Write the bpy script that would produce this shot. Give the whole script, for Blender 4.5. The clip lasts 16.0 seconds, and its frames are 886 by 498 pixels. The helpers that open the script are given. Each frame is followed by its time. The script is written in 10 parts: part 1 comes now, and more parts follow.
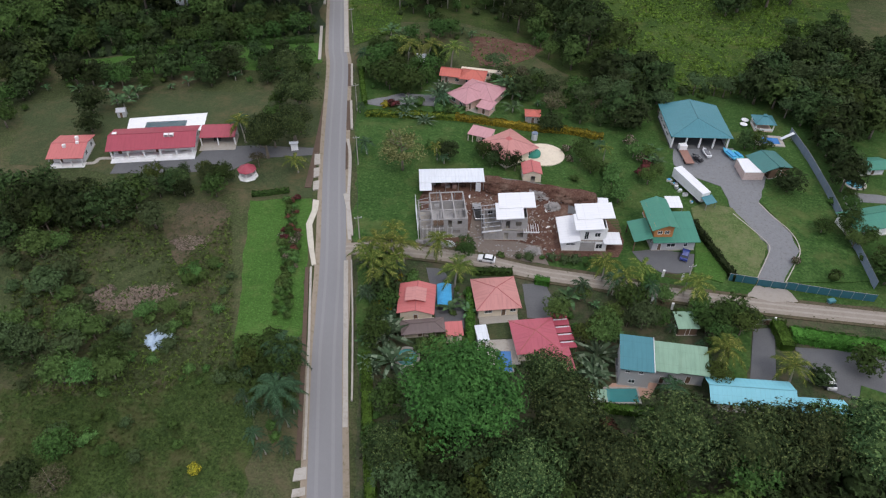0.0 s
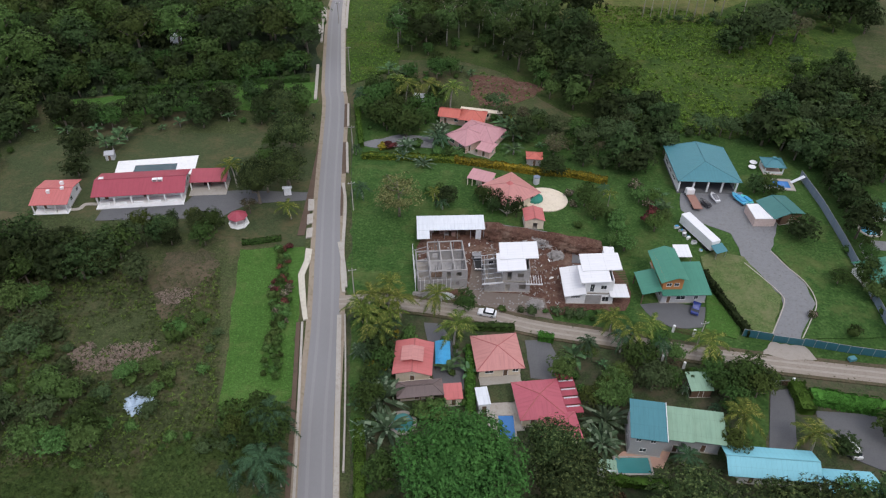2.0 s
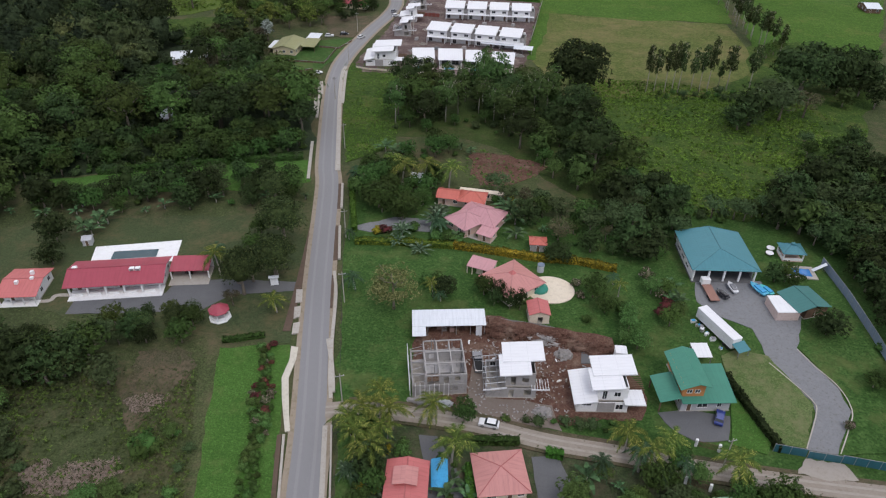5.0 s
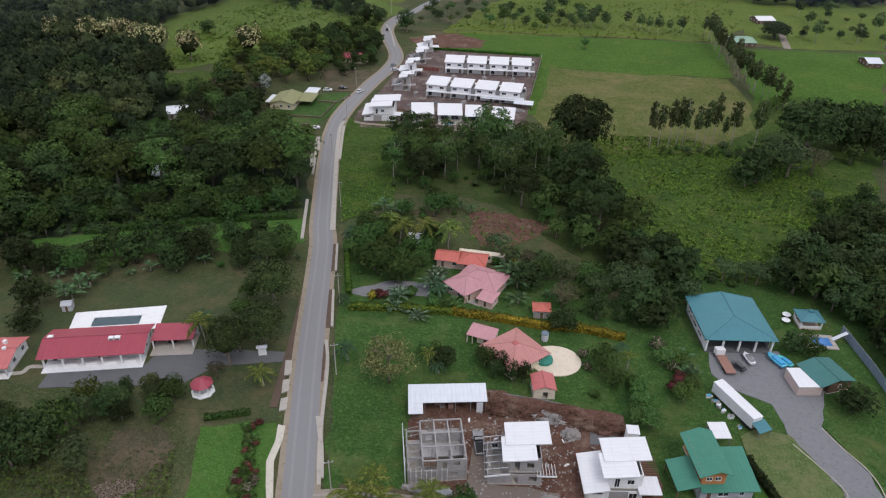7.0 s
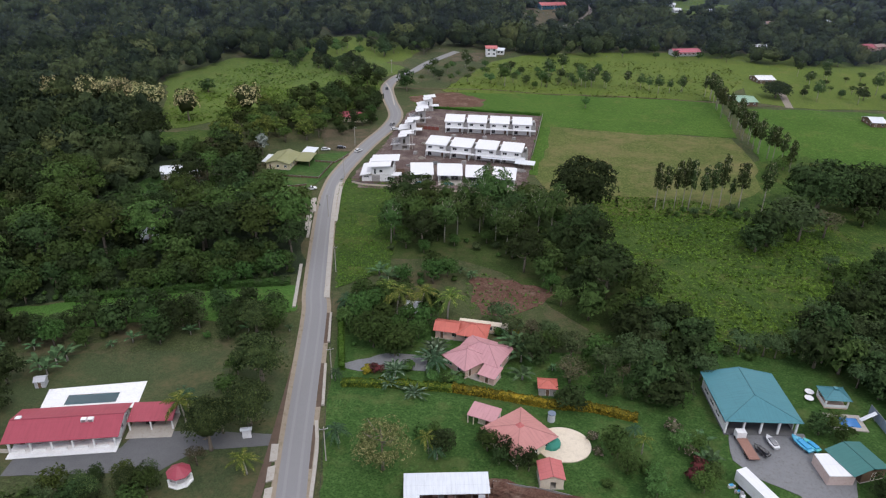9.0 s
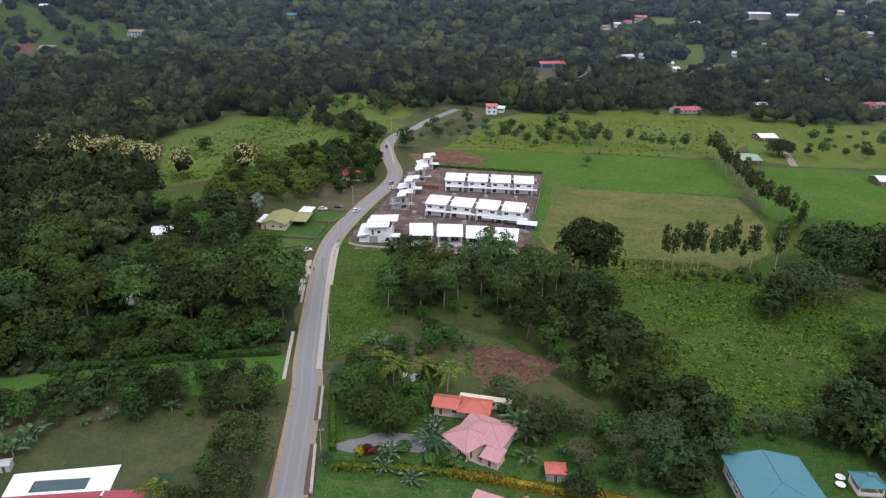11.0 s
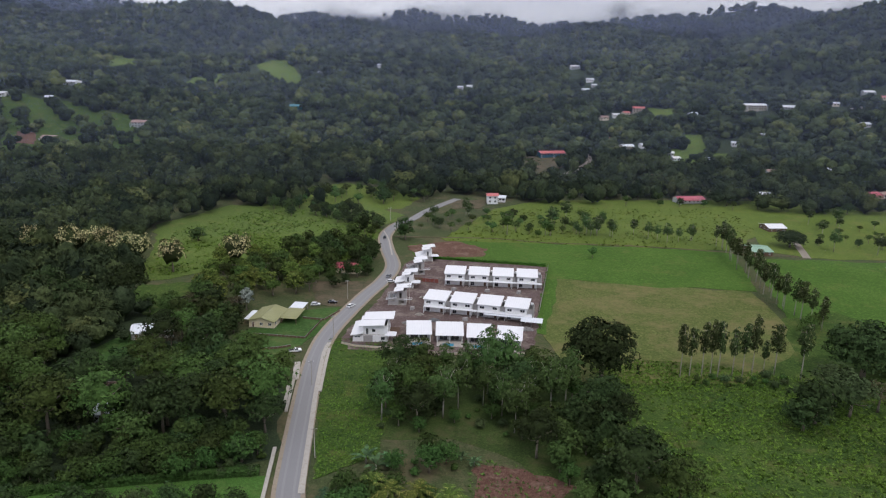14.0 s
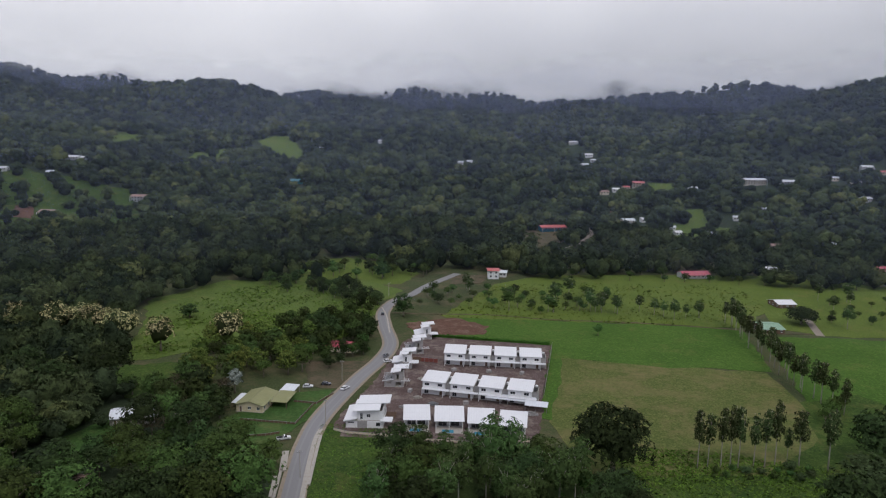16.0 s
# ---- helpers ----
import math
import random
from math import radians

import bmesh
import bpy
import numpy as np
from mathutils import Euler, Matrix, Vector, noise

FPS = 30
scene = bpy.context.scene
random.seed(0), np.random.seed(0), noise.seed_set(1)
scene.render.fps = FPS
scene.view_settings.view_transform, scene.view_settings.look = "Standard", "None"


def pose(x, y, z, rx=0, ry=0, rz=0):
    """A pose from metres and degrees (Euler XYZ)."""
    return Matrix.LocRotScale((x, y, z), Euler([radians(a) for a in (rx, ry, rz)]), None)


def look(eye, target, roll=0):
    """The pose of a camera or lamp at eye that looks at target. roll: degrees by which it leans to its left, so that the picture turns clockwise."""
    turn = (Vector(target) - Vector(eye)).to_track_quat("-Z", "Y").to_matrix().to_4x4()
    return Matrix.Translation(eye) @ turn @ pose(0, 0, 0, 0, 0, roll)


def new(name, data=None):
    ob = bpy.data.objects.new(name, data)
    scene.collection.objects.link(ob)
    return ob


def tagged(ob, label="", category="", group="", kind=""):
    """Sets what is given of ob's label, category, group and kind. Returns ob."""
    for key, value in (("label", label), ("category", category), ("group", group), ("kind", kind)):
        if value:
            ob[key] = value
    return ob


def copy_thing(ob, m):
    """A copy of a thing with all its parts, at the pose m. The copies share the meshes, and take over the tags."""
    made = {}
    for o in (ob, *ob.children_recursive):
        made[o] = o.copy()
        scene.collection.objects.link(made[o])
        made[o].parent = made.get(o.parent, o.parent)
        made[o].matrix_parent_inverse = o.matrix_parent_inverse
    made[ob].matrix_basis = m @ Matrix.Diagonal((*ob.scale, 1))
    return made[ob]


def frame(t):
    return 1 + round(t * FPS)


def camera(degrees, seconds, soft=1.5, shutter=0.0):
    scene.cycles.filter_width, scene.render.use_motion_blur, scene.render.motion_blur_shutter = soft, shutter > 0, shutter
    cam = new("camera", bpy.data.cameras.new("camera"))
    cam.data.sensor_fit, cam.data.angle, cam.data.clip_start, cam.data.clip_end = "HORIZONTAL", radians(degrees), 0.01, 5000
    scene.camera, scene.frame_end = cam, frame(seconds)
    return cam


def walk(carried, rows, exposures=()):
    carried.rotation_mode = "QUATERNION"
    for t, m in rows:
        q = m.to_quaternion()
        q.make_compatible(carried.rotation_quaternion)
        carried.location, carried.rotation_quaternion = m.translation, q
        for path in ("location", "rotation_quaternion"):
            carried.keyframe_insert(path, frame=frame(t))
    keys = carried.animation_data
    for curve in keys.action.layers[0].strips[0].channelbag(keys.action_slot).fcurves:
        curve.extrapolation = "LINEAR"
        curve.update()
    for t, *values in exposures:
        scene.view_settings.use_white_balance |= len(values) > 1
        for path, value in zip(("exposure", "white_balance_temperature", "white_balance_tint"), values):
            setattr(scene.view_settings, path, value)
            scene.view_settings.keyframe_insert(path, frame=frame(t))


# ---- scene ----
cam = camera(65.1, 16.0, soft=1.2)
METRES, EYE, TILT, LEAN, TURN = 88.0, 112.4, 0.0, 0.0, 4.5
ROWS = [
    (0.0, 0.0, 0.0, 0.0, 0.8, -41.77, -0.89),
    (0.5, 0.0006, 0.0275, -0.0013, 0.79, -41.27, -0.88),
    (1.0, 0.0019, 0.0554, -0.0025, 0.79, -40.79, -0.86),
    (1.5, 0.0021, 0.0843, -0.0036, 0.77, -40.31, -0.86),
    (2.0, 0.0026, 0.1132, -0.0049, 0.77, -39.65, -0.86),
    (2.5, 0.004, 0.1425, -0.0066, 0.78, -38.91, -0.85),
    (3.0, 0.0047, 0.1718, -0.009, 0.78, -38.12, -0.84),
    (3.5, 0.0046, 0.2014, -0.0114, 0.77, -37.32, -0.86),
    (4.0, 0.0059, 0.2314, -0.0135, 0.79, -36.52, -0.86),
    (6.5, 0.0099, 0.3817, -0.0231, 0.86, -32.08, -0.92),
    (7.0, 0.0104, 0.4117, -0.0255, 0.87, -31.07, -0.94),
    (7.5, 0.0109, 0.4424, -0.0273, 0.89, -30.01, -0.96),
    (8.0, 0.0113, 0.473, -0.0301, 0.9, -28.92, -0.98),
    (8.5, 0.0116, 0.5044, -0.0319, 0.92, -27.86, -0.99),
    (9.0, 0.0118, 0.536, -0.0345, 0.92, -26.77, -0.99),
    (11.5, 0.0142, 0.6967, -0.0441, 1.0, -21.29, -1.02),
    (12.0, 0.0146, 0.7301, -0.0462, 1.01, -20.14, -1.03),
    (12.5, 0.0153, 0.7632, -0.0482, 1.02, -18.99, -1.02),
    (13.0, 0.0158, 0.797, -0.0507, 1.04, -17.83, -1.02),
    (13.5, 0.0164, 0.8308, -0.0531, 1.05, -16.66, -1.02),
    (14.0, 0.017, 0.8644, -0.0551, 1.06, -15.41, -1.03),
    (14.5, 0.0176, 0.898, -0.0571, 1.07, -13.96, -1.03),
    (15.0, 0.0183, 0.9316, -0.0601, 1.08, -12.42, -1.04),
    (15.5, 0.0191, 0.9644, -0.0623, 1.09, -10.88, -1.04),
    (16.0, 0.0199, 0.9976, -0.0648, 1.1, -9.39, -1.03),
]
EXPOSURE = [(0.0, 0.25), (3.5, 0.19), (7.0, 0.1), (9.0, 0.29), (11.5, 0.42), (13.0, 0.38), (14.0, 0.15), (14.5, 0.08), (16.0, -0.24)]
walk(cam, [(t, pose(0, 0, EYE, TILT, LEAN, TURN) @ pose(METRES * x, METRES * y, METRES * z, 90 + pitch, roll, yaw)) for t, x, y, z, yaw, pitch, roll in ROWS], EXPOSURE)

# ---- light ----
world = bpy.data.worlds.new("overcast")
scene.world = world
world.use_nodes = True
wn = world.node_tree
wn.nodes.clear()
sky = wn.nodes.new("ShaderNodeTexSky")
sky.sky_type, sky.sun_disc = "NISHITA", False
sky.sun_elevation, sky.sun_rotation = radians(58), radians(150)
grey = wn.nodes.new("ShaderNodeMix")
grey.data_type = "RGBA"
grey.inputs[0].default_value = 0.86
grey.inputs[7].default_value = (7.35, 7.7, 9.6, 1)
bg = wn.nodes.new("ShaderNodeBackground")
bg.inputs[1].default_value = 0.1
wo = wn.nodes.new("ShaderNodeOutputWorld")
wn.links.new(sky.outputs[0], grey.inputs[6])
wn.links.new(grey.outputs[2], bg.inputs[0])
wn.links.new(bg.outputs[0], wo.inputs[0])

sun_data = bpy.data.lights.new("sun", "SUN")
sun_data.energy, sun_data.angle, sun_data.color = 1.2, radians(18), (1.0, 0.955, 0.91)
sun = new("sun", sun_data)
sun.matrix_world = look((0, 0, 300), (0 - 0.5 * 190, 0.866 * 190, 0))


# ---- materials ----
def nodes_of(name):
    m = bpy.data.materials.new(name)
    m.use_nodes = True
    nt = m.node_tree
    return m, nt, nt.nodes["Principled BSDF"]


def add_node(nt, kind, **inputs):
    n = nt.nodes.new(kind)
    for k, v in inputs.items():
        n.inputs[k.replace("_", " ")].default_value = v
    return n


def noise_at(nt, coord, scale, detail=3.0, rough=0.55):
    n = add_node(nt, "ShaderNodeTexNoise", Scale=scale, Detail=detail, Roughness=rough)
    nt.links.new(coord, n.inputs["Vector"])
    return n.outputs["Fac"]


def ramp(nt, fac, stops):
    r = nt.nodes.new("ShaderNodeValToRGB")
    el = r.color_ramp.elements
    while len(el) < len(stops):
        el.new(0.5)
    for e, (p, c) in zip(el, stops):
        e.position, e.color = p, (*c, 1)
    nt.links.new(fac, r.inputs[0])
    return r.outputs[0]


def mixed(nt, fac, a, b, mode="MIX"):
    m = nt.nodes.new("ShaderNodeMix")
    m.data_type, m.blend_type = "RGBA", mode
    for sock, v in ((m.inputs[0], fac), (m.inputs[6], a), (m.inputs[7], b)):
        if isinstance(v, (int, float)):
            sock.default_value = v
        elif isinstance(v, tuple):
            sock.default_value = (*v, 1)
        else:
            nt.links.new(v, sock)
    return m.outputs[2]


def bumped(nt, bsdf, height, strength, dist):
    b = add_node(nt, "ShaderNodeBump", Strength=strength, Distance=dist)
    nt.links.new(height, b.inputs["Height"])
    nt.links.new(b.outputs[0], bsdf.inputs["Normal"])


def place_of(nt):
    return nt.nodes.new("ShaderNodeNewGeometry").outputs["Position"]


def surf(name, c1, c2, scale=1.0, rough=0.8, bump=0.3, stain=None, metal=0.0, spec=0.3, vary=0.0):
    """Plain worn surface: two tones mottled at two scales, a stain colour, fine relief."""
    m, nt, b = nodes_of(name)
    co = place_of(nt)
    big, small = noise_at(nt, co, 0.35 * scale, 4), noise_at(nt, co, 5.0 * scale, 4)
    col = mixed(nt, big, c1, c2)
    col = mixed(nt, ramp(nt, small, [(0.45, (0, 0, 0)), (0.75, (0.5, 0.5, 0.5))]), col, tuple(0.7 * v for v in c1))
    if stain:
        col = mixed(nt, ramp(nt, noise_at(nt, co, 0.8 * scale, 6, 0.7), [(0.52, (0, 0, 0)), (0.72, (0.8, 0.8, 0.8))]), col, stain)
    if vary:
        rnd = nt.nodes.new("ShaderNodeObjectInfo").outputs["Random"]
        hsv = nt.nodes.new("ShaderNodeHueSaturation")
        mr = add_node(nt, "ShaderNodeMapRange", To_Min=1 - vary, To_Max=1 + vary)
        nt.links.new(rnd, mr.inputs[0])
        nt.links.new(mr.outputs[0], hsv.inputs["Value"])
        nt.links.new(col, hsv.inputs["Color"])
        col = hsv.outputs[0]
    nt.links.new(col, b.inputs["Base Color"])
    b.inputs["Roughness"].default_value, b.inputs["Metallic"].default_value = rough, metal
    b.inputs["Specular IOR Level"].default_value = spec
    if bump:
        bumped(nt, b, small, bump, 0.04)
    return m


def sheet_roof(name, c1, c2, seam=0.9, rough=0.5, dirt=0.35):
    """Ribbed sheet metal: seams up the slope, rows of laps, streaks of dirt."""
    m, nt, b = nodes_of(name)
    uv = nt.nodes.new("ShaderNodeUVMap").outputs[0]
    sep = nt.nodes.new("ShaderNodeSeparateXYZ")
    nt.links.new(uv, sep.inputs[0])

    def saw(sock, period, width):
        d = add_node(nt, "ShaderNodeMath")
        d.operation = "DIVIDE"
        nt.links.new(sock, d.inputs[0])
        d.inputs[1].default_value = period
        fr = nt.nodes.new("ShaderNodeMath")
        fr.operation = "FRACT"
        nt.links.new(d.outputs[0], fr.inputs[0])
        lt = nt.nodes.new("ShaderNodeMath")
        lt.operation = "LESS_THAN"
        nt.links.new(fr.outputs[0], lt.inputs[0])
        lt.inputs[1].default_value = width
        return lt.outputs[0]

    st = nt.nodes.new("ShaderNodeVectorMath")
    st.operation = "MULTIPLY"
    nt.links.new(uv, st.inputs[0])
    st.inputs[1].default_value = (1.6, 0.22, 1)
    streak = noise_at(nt, st.outputs[0], 1.0, 5, 0.65)
    blotch = noise_at(nt, place_of(nt), 0.5, 4)
    col = mixed(nt, blotch, c1, c2)
    col = mixed(nt, ramp(nt, streak, [(0.45, (0, 0, 0)), (0.8, (dirt, dirt, dirt))]), col, tuple(0.45 * v for v in c1))
    seams = saw(sep.outputs[0], seam, 0.09)
    laps = saw(sep.outputs[1], 3.6, 0.02)
    col = mixed(nt, seams, col, mixed(nt, 0.1, col, (0.02, 0.02, 0.02)))
    col = mixed(nt, laps, col, mixed(nt, 0.14, col, (0.02, 0.02, 0.02)))
    nt.links.new(col, b.inputs["Base Color"])
    b.inputs["Roughness"].default_value = rough
    b.inputs["Specular IOR Level"].default_value = 0.35
    wave = add_node(nt, "ShaderNodeTexWave", Scale=1.3)
    nt.links.new(uv, wave.inputs["Vector"])
    bumped(nt, b, wave.outputs["Fac"], 0.25, 0.03)
    return m


def grass(name, low, mid, high, patch=0.06, tuft=0.9, bump=0.6, dry=None, dry_at=0.6):
    """Ground cover: broad patches, clumps and blades, with dry or bare places."""
    low, mid, high = [(r, g, 1.25 * b) for r, g, b in (low, mid, high)]
    m, nt, b = nodes_of(name)
    co = place_of(nt)
    broad, clump, fine = noise_at(nt, co, patch, 5, 0.6), noise_at(nt, co, tuft, 4, 0.65), noise_at(nt, co, tuft * 5, 3, 0.6)
    mx = mixed(nt, 0.5, broad, clump)
    col = ramp(nt, mx, [(0.33, low), (0.5, mid), (0.68, high)])
    col = mixed(nt, ramp(nt, fine, [(0.42, (0, 0, 0)), (0.62, (0.8, 0.8, 0.8))]), col, tuple(0.75 * v for v in low))
    col = mixed(nt, ramp(nt, noise_at(nt, co, tuft * 2.6, 2, 0.5), [(0.55, (0, 0, 0)), (0.72, (0.6, 0.6, 0.6))]), col, tuple(1.25 * v for v in high))
    if dry:
        d = mixed(nt, 0.35, noise_at(nt, co, patch * 1.7, 6, 0.65), noise_at(nt, co, tuft * 0.8, 5, 0.7))
        col = mixed(nt, ramp(nt, d, [(dry_at - 0.1, (0, 0, 0)), (dry_at + 0.06, (0.85, 0.85, 0.85))]), col, dry)
    nt.links.new(col, b.inputs["Base Color"])
    b.inputs["Roughness"].default_value = 0.95
    b.inputs["Specular IOR Level"].default_value = 0.1
    bumped(nt, b, mixed(nt, 0.4, clump, fine), bump, 0.35)
    return m


def leaf(name, c1, c2, tip=None, spread=0.25, size=0.12, tip_at=0.6):
    """Leaves: tone varies from tree to tree, bough to bough and leaf to leaf."""
    m, nt, b = nodes_of(name)
    geo = nt.nodes.new("ShaderNodeNewGeometry")
    rnd = nt.nodes.new("ShaderNodeObjectInfo").outputs["Random"]
    col = mixed(nt, noise_at(nt, geo.outputs["Position"], size, 2), c1, c2)
    if tip:
        col = mixed(nt, ramp(nt, geo.outputs["Random Per Island"], [(tip_at, (0, 0, 0)), (min(0.99, tip_at + 0.3), (0.85, 0.85, 0.85))]), col, tip)
    hsv = nt.nodes.new("ShaderNodeHueSaturation")
    mv = nt.nodes.new("ShaderNodeMath")
    mv.operation = "MULTIPLY_ADD"
    nt.links.new(geo.outputs["Random Per Island"], mv.inputs[0])
    mv.inputs[1].default_value, mv.inputs[2].default_value = 1.0, 0.5
    mo = add_node(nt, "ShaderNodeMapRange", To_Min=1 - spread, To_Max=1 + spread)
    nt.links.new(rnd, mo.inputs[0])
    mm = nt.nodes.new("ShaderNodeMath")
    mm.operation = "MULTIPLY"
    nt.links.new(mv.outputs[0], mm.inputs[0])
    nt.links.new(mo.outputs[0], mm.inputs[1])
    nt.links.new(mm.outputs[0], hsv.inputs["Value"])
    mh = add_node(nt, "ShaderNodeMapRange", To_Min=0.477, To_Max=0.522)
    nt.links.new(rnd, mh.inputs[0])
    nt.links.new(mh.outputs[0], hsv.inputs["Hue"])
    nt.links.new(col, hsv.inputs["Color"])
    nt.links.new(hsv.outputs[0], b.inputs["Base Color"])
    b.inputs["Roughness"].default_value = 0.75
    b.inputs["Specular IOR Level"].default_value = 0.06
    return m


def far_leaf(name, dark, mid, light, gold):
    """Far woods: each tree has its own tone, in broad lighter and darker stands."""
    m, nt, b = nodes_of(name)
    geo = nt.nodes.new("ShaderNodeNewGeometry")
    co = geo.outputs["Position"]
    tone = nt.nodes.new("ShaderNodeAttribute")
    tone.attribute_name = "tree_tone"
    both = mixed(nt, 0.5, tone.outputs["Fac"], noise_at(nt, co, 0.008, 5, 0.65))
    col = ramp(nt, both, [(0.28, dark), (0.48, mid), (0.66, light), (0.8, gold)])
    # Shade between leaf sprays put into the colour: lows of the bump noise darken.
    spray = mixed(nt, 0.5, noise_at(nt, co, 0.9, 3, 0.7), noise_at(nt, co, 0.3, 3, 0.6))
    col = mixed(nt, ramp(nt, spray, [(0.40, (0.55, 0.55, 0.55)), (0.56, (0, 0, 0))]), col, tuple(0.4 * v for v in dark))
    bumped(nt, b, spray, 1.0, 1.4)
    hsv = nt.nodes.new("ShaderNodeHueSaturation")
    mv = add_node(nt, "ShaderNodeMapRange", To_Min=0.78, To_Max=1.3)
    nt.links.new(geo.outputs["Random Per Island"], mv.inputs[0])
    nt.links.new(mv.outputs[0], hsv.inputs["Value"])
    nt.links.new(col, hsv.inputs["Color"])
    nt.links.new(hsv.outputs[0], b.inputs["Base Color"])
    b.inputs["Roughness"].default_value = 0.85
    b.inputs["Specular IOR Level"].default_value = 0.05
    return m


def glassy(name, tint, rough=0.08):
    m, nt, b = nodes_of(name)
    b.inputs["Base Color"].default_value = (*tint, 1)
    b.inputs["Roughness"].default_value = rough
    b.inputs["Specular IOR Level"].default_value = 0.6
    return m


def water(name, tint):
    m, nt, b = nodes_of(name)
    co = place_of(nt)
    nt.links.new(mixed(nt, noise_at(nt, co, 0.4), tint, tuple(0.75 * v for v in tint)), b.inputs["Base Color"])
    b.inputs["Roughness"].default_value = 0.05
    bumped(nt, b, noise_at(nt, co, 3.0), 0.15, 0.05)
    return m


ASPHALT = surf("asphalt", (0.212, 0.207, 0.208), (0.232, 0.227, 0.227), 4.0, 0.85, 0.1)
WORN = surf("worn_asphalt", (0.236, 0.231, 0.229), (0.255, 0.25, 0.247), 4.0, 0.85, 0.1)
DARK_DRIVE = surf("drive_asphalt", (0.10, 0.10, 0.105), (0.14, 0.14, 0.14), 1.0, 0.85, 0.3)
GRAVEL = surf("gravel", (0.17, 0.175, 0.18), (0.23, 0.23, 0.235), 2.0, 0.95, 0.8, (0.12, 0.11, 0.09))
GRAVEL_PALE = surf("packed_gravel", (0.3, 0.265, 0.225), (0.35, 0.315, 0.275), 2.0, 0.95, 0.4, (0.24, 0.2, 0.16))
DIRT_ROAD = surf("dirt_road", (0.235, 0.198, 0.158), (0.31, 0.27, 0.225), 1.6, 0.95, 0.5, (0.19, 0.155, 0.115))
SOIL = grass("red_soil", (0.082, 0.042, 0.024), (0.132, 0.070, 0.040), (0.185, 0.110, 0.068), 0.1, 1.0, 0.9, (0.22, 0.16, 0.12), 0.6)
BROWN = grass("thin_brown_soil", (0.052, 0.058, 0.021), (0.084, 0.078, 0.036), (0.112, 0.092, 0.05), 0.08, 0.7, 0.7, (0.135, 0.1, 0.068), 0.55)
CONCRETE = surf("concrete", (0.36, 0.33, 0.285), (0.45, 0.415, 0.365), 1.5, 0.9, 0.4, (0.25, 0.215, 0.175))
BLOCK = surf("raw_block", (0.3, 0.285, 0.27), (0.4, 0.385, 0.37), 2.0, 0.9, 0.5, (0.2, 0.19, 0.18))
WHITE = surf("white_paint", (0.76, 0.76, 0.75), (0.82, 0.82, 0.81), 1.0, 0.6, 0.1, (0.62, 0.61, 0.58))
CREAM = surf("cream_paint", (0.66, 0.57, 0.44), (0.72, 0.63, 0.5), 1.0, 0.7, 0.1, (0.5, 0.42, 0.32))
BEIGE = surf("beige_paint", (0.58, 0.5, 0.33), (0.64, 0.56, 0.38), 1.0, 0.7, 0.1, (0.4, 0.34, 0.22))
PINKWALL = surf("pink_paint", (0.6, 0.42, 0.34), (0.66, 0.48, 0.4), 1.0, 0.7, 0.1)
GREYWALL = surf("grey_paint", (0.4, 0.41, 0.42), (0.48, 0.48, 0.49), 1.0, 0.7, 0.1)
ORANGE = surf("orange_boards", (0.42, 0.17, 0.06), (0.5, 0.22, 0.08), 1.0, 0.7, 0.3)
TIMBER = surf("dark_timber", (0.12, 0.075, 0.05), (0.17, 0.11, 0.07), 2.0, 0.85, 0.4)
STEEL = surf("grey_steel", (0.3, 0.3, 0.31), (0.4, 0.4, 0.4), 2.0, 0.5, 0.1, (0.2, 0.12, 0.08), 0.6)
DARK = surf("dark_void", (0.02, 0.02, 0.02), (0.03, 0.03, 0.03), 1.0, 0.9, 0.0)
BARK = surf("bark", (0.16, 0.13, 0.1), (0.24, 0.2, 0.16), 2.0, 0.95, 0.8)
PALEBARK = surf("pale_bark", (0.3, 0.27, 0.23), (0.4, 0.37, 0.32), 2.0, 0.95, 0.6)
TYRE = surf("tyre_rubber", (0.02, 0.02, 0.02), (0.03, 0.03, 0.03), 4.0, 0.8, 0.1)
PANE = glassy("window_glass", (0.03, 0.035, 0.04))
POOLW = water("pool_water", (0.08, 0.3, 0.42))
POOLT = water("teal_pool_water", (0.07, 0.28, 0.27))
POOLB = water("blue_pool_water", (0.05, 0.2, 0.5))
POOLD = water("dark_pool_water", (0.02, 0.06, 0.075))

R_RED = sheet_roof("crimson_sheet", (0.31, 0.048, 0.072), (0.36, 0.065, 0.088))
R_CORAL = sheet_roof("coral_sheet", (0.46, 0.125, 0.12), (0.52, 0.155, 0.145))
R_PINK = sheet_roof("pink_sheet", (0.46, 0.225, 0.24), (0.51, 0.27, 0.28))
R_SALMON = sheet_roof("salmon_sheet", (0.47, 0.2, 0.18), (0.52, 0.24, 0.215))
R_ORANGE = sheet_roof("orange_sheet", (0.47, 0.115, 0.085), (0.53, 0.15, 0.11))
R_ROSE = sheet_roof("rose_sheet", (0.40, 0.085, 0.115), (0.45, 0.11, 0.14))
R_TEAL = sheet_roof("teal_sheet", (0.055, 0.185, 0.215), (0.068, 0.215, 0.245), dirt=0.2)
R_DTEAL = sheet_roof("dark_teal_sheet", (0.04, 0.145, 0.135), (0.05, 0.17, 0.155), dirt=0.2)
R_GREEN = sheet_roof("green_sheet", (0.045, 0.19, 0.13), (0.06, 0.23, 0.16), dirt=0.2)
R_PALEG = sheet_roof("pale_green_sheet", (0.2, 0.33, 0.23), (0.25, 0.38, 0.27))
R_SKY = sheet_roof("light_blue_sheet", (0.19, 0.5, 0.58), (0.23, 0.55, 0.63), dirt=0.12)
R_WHITE = sheet_roof("white_sheet", (0.68, 0.68, 0.69), (0.74, 0.74, 0.745), dirt=0.14)
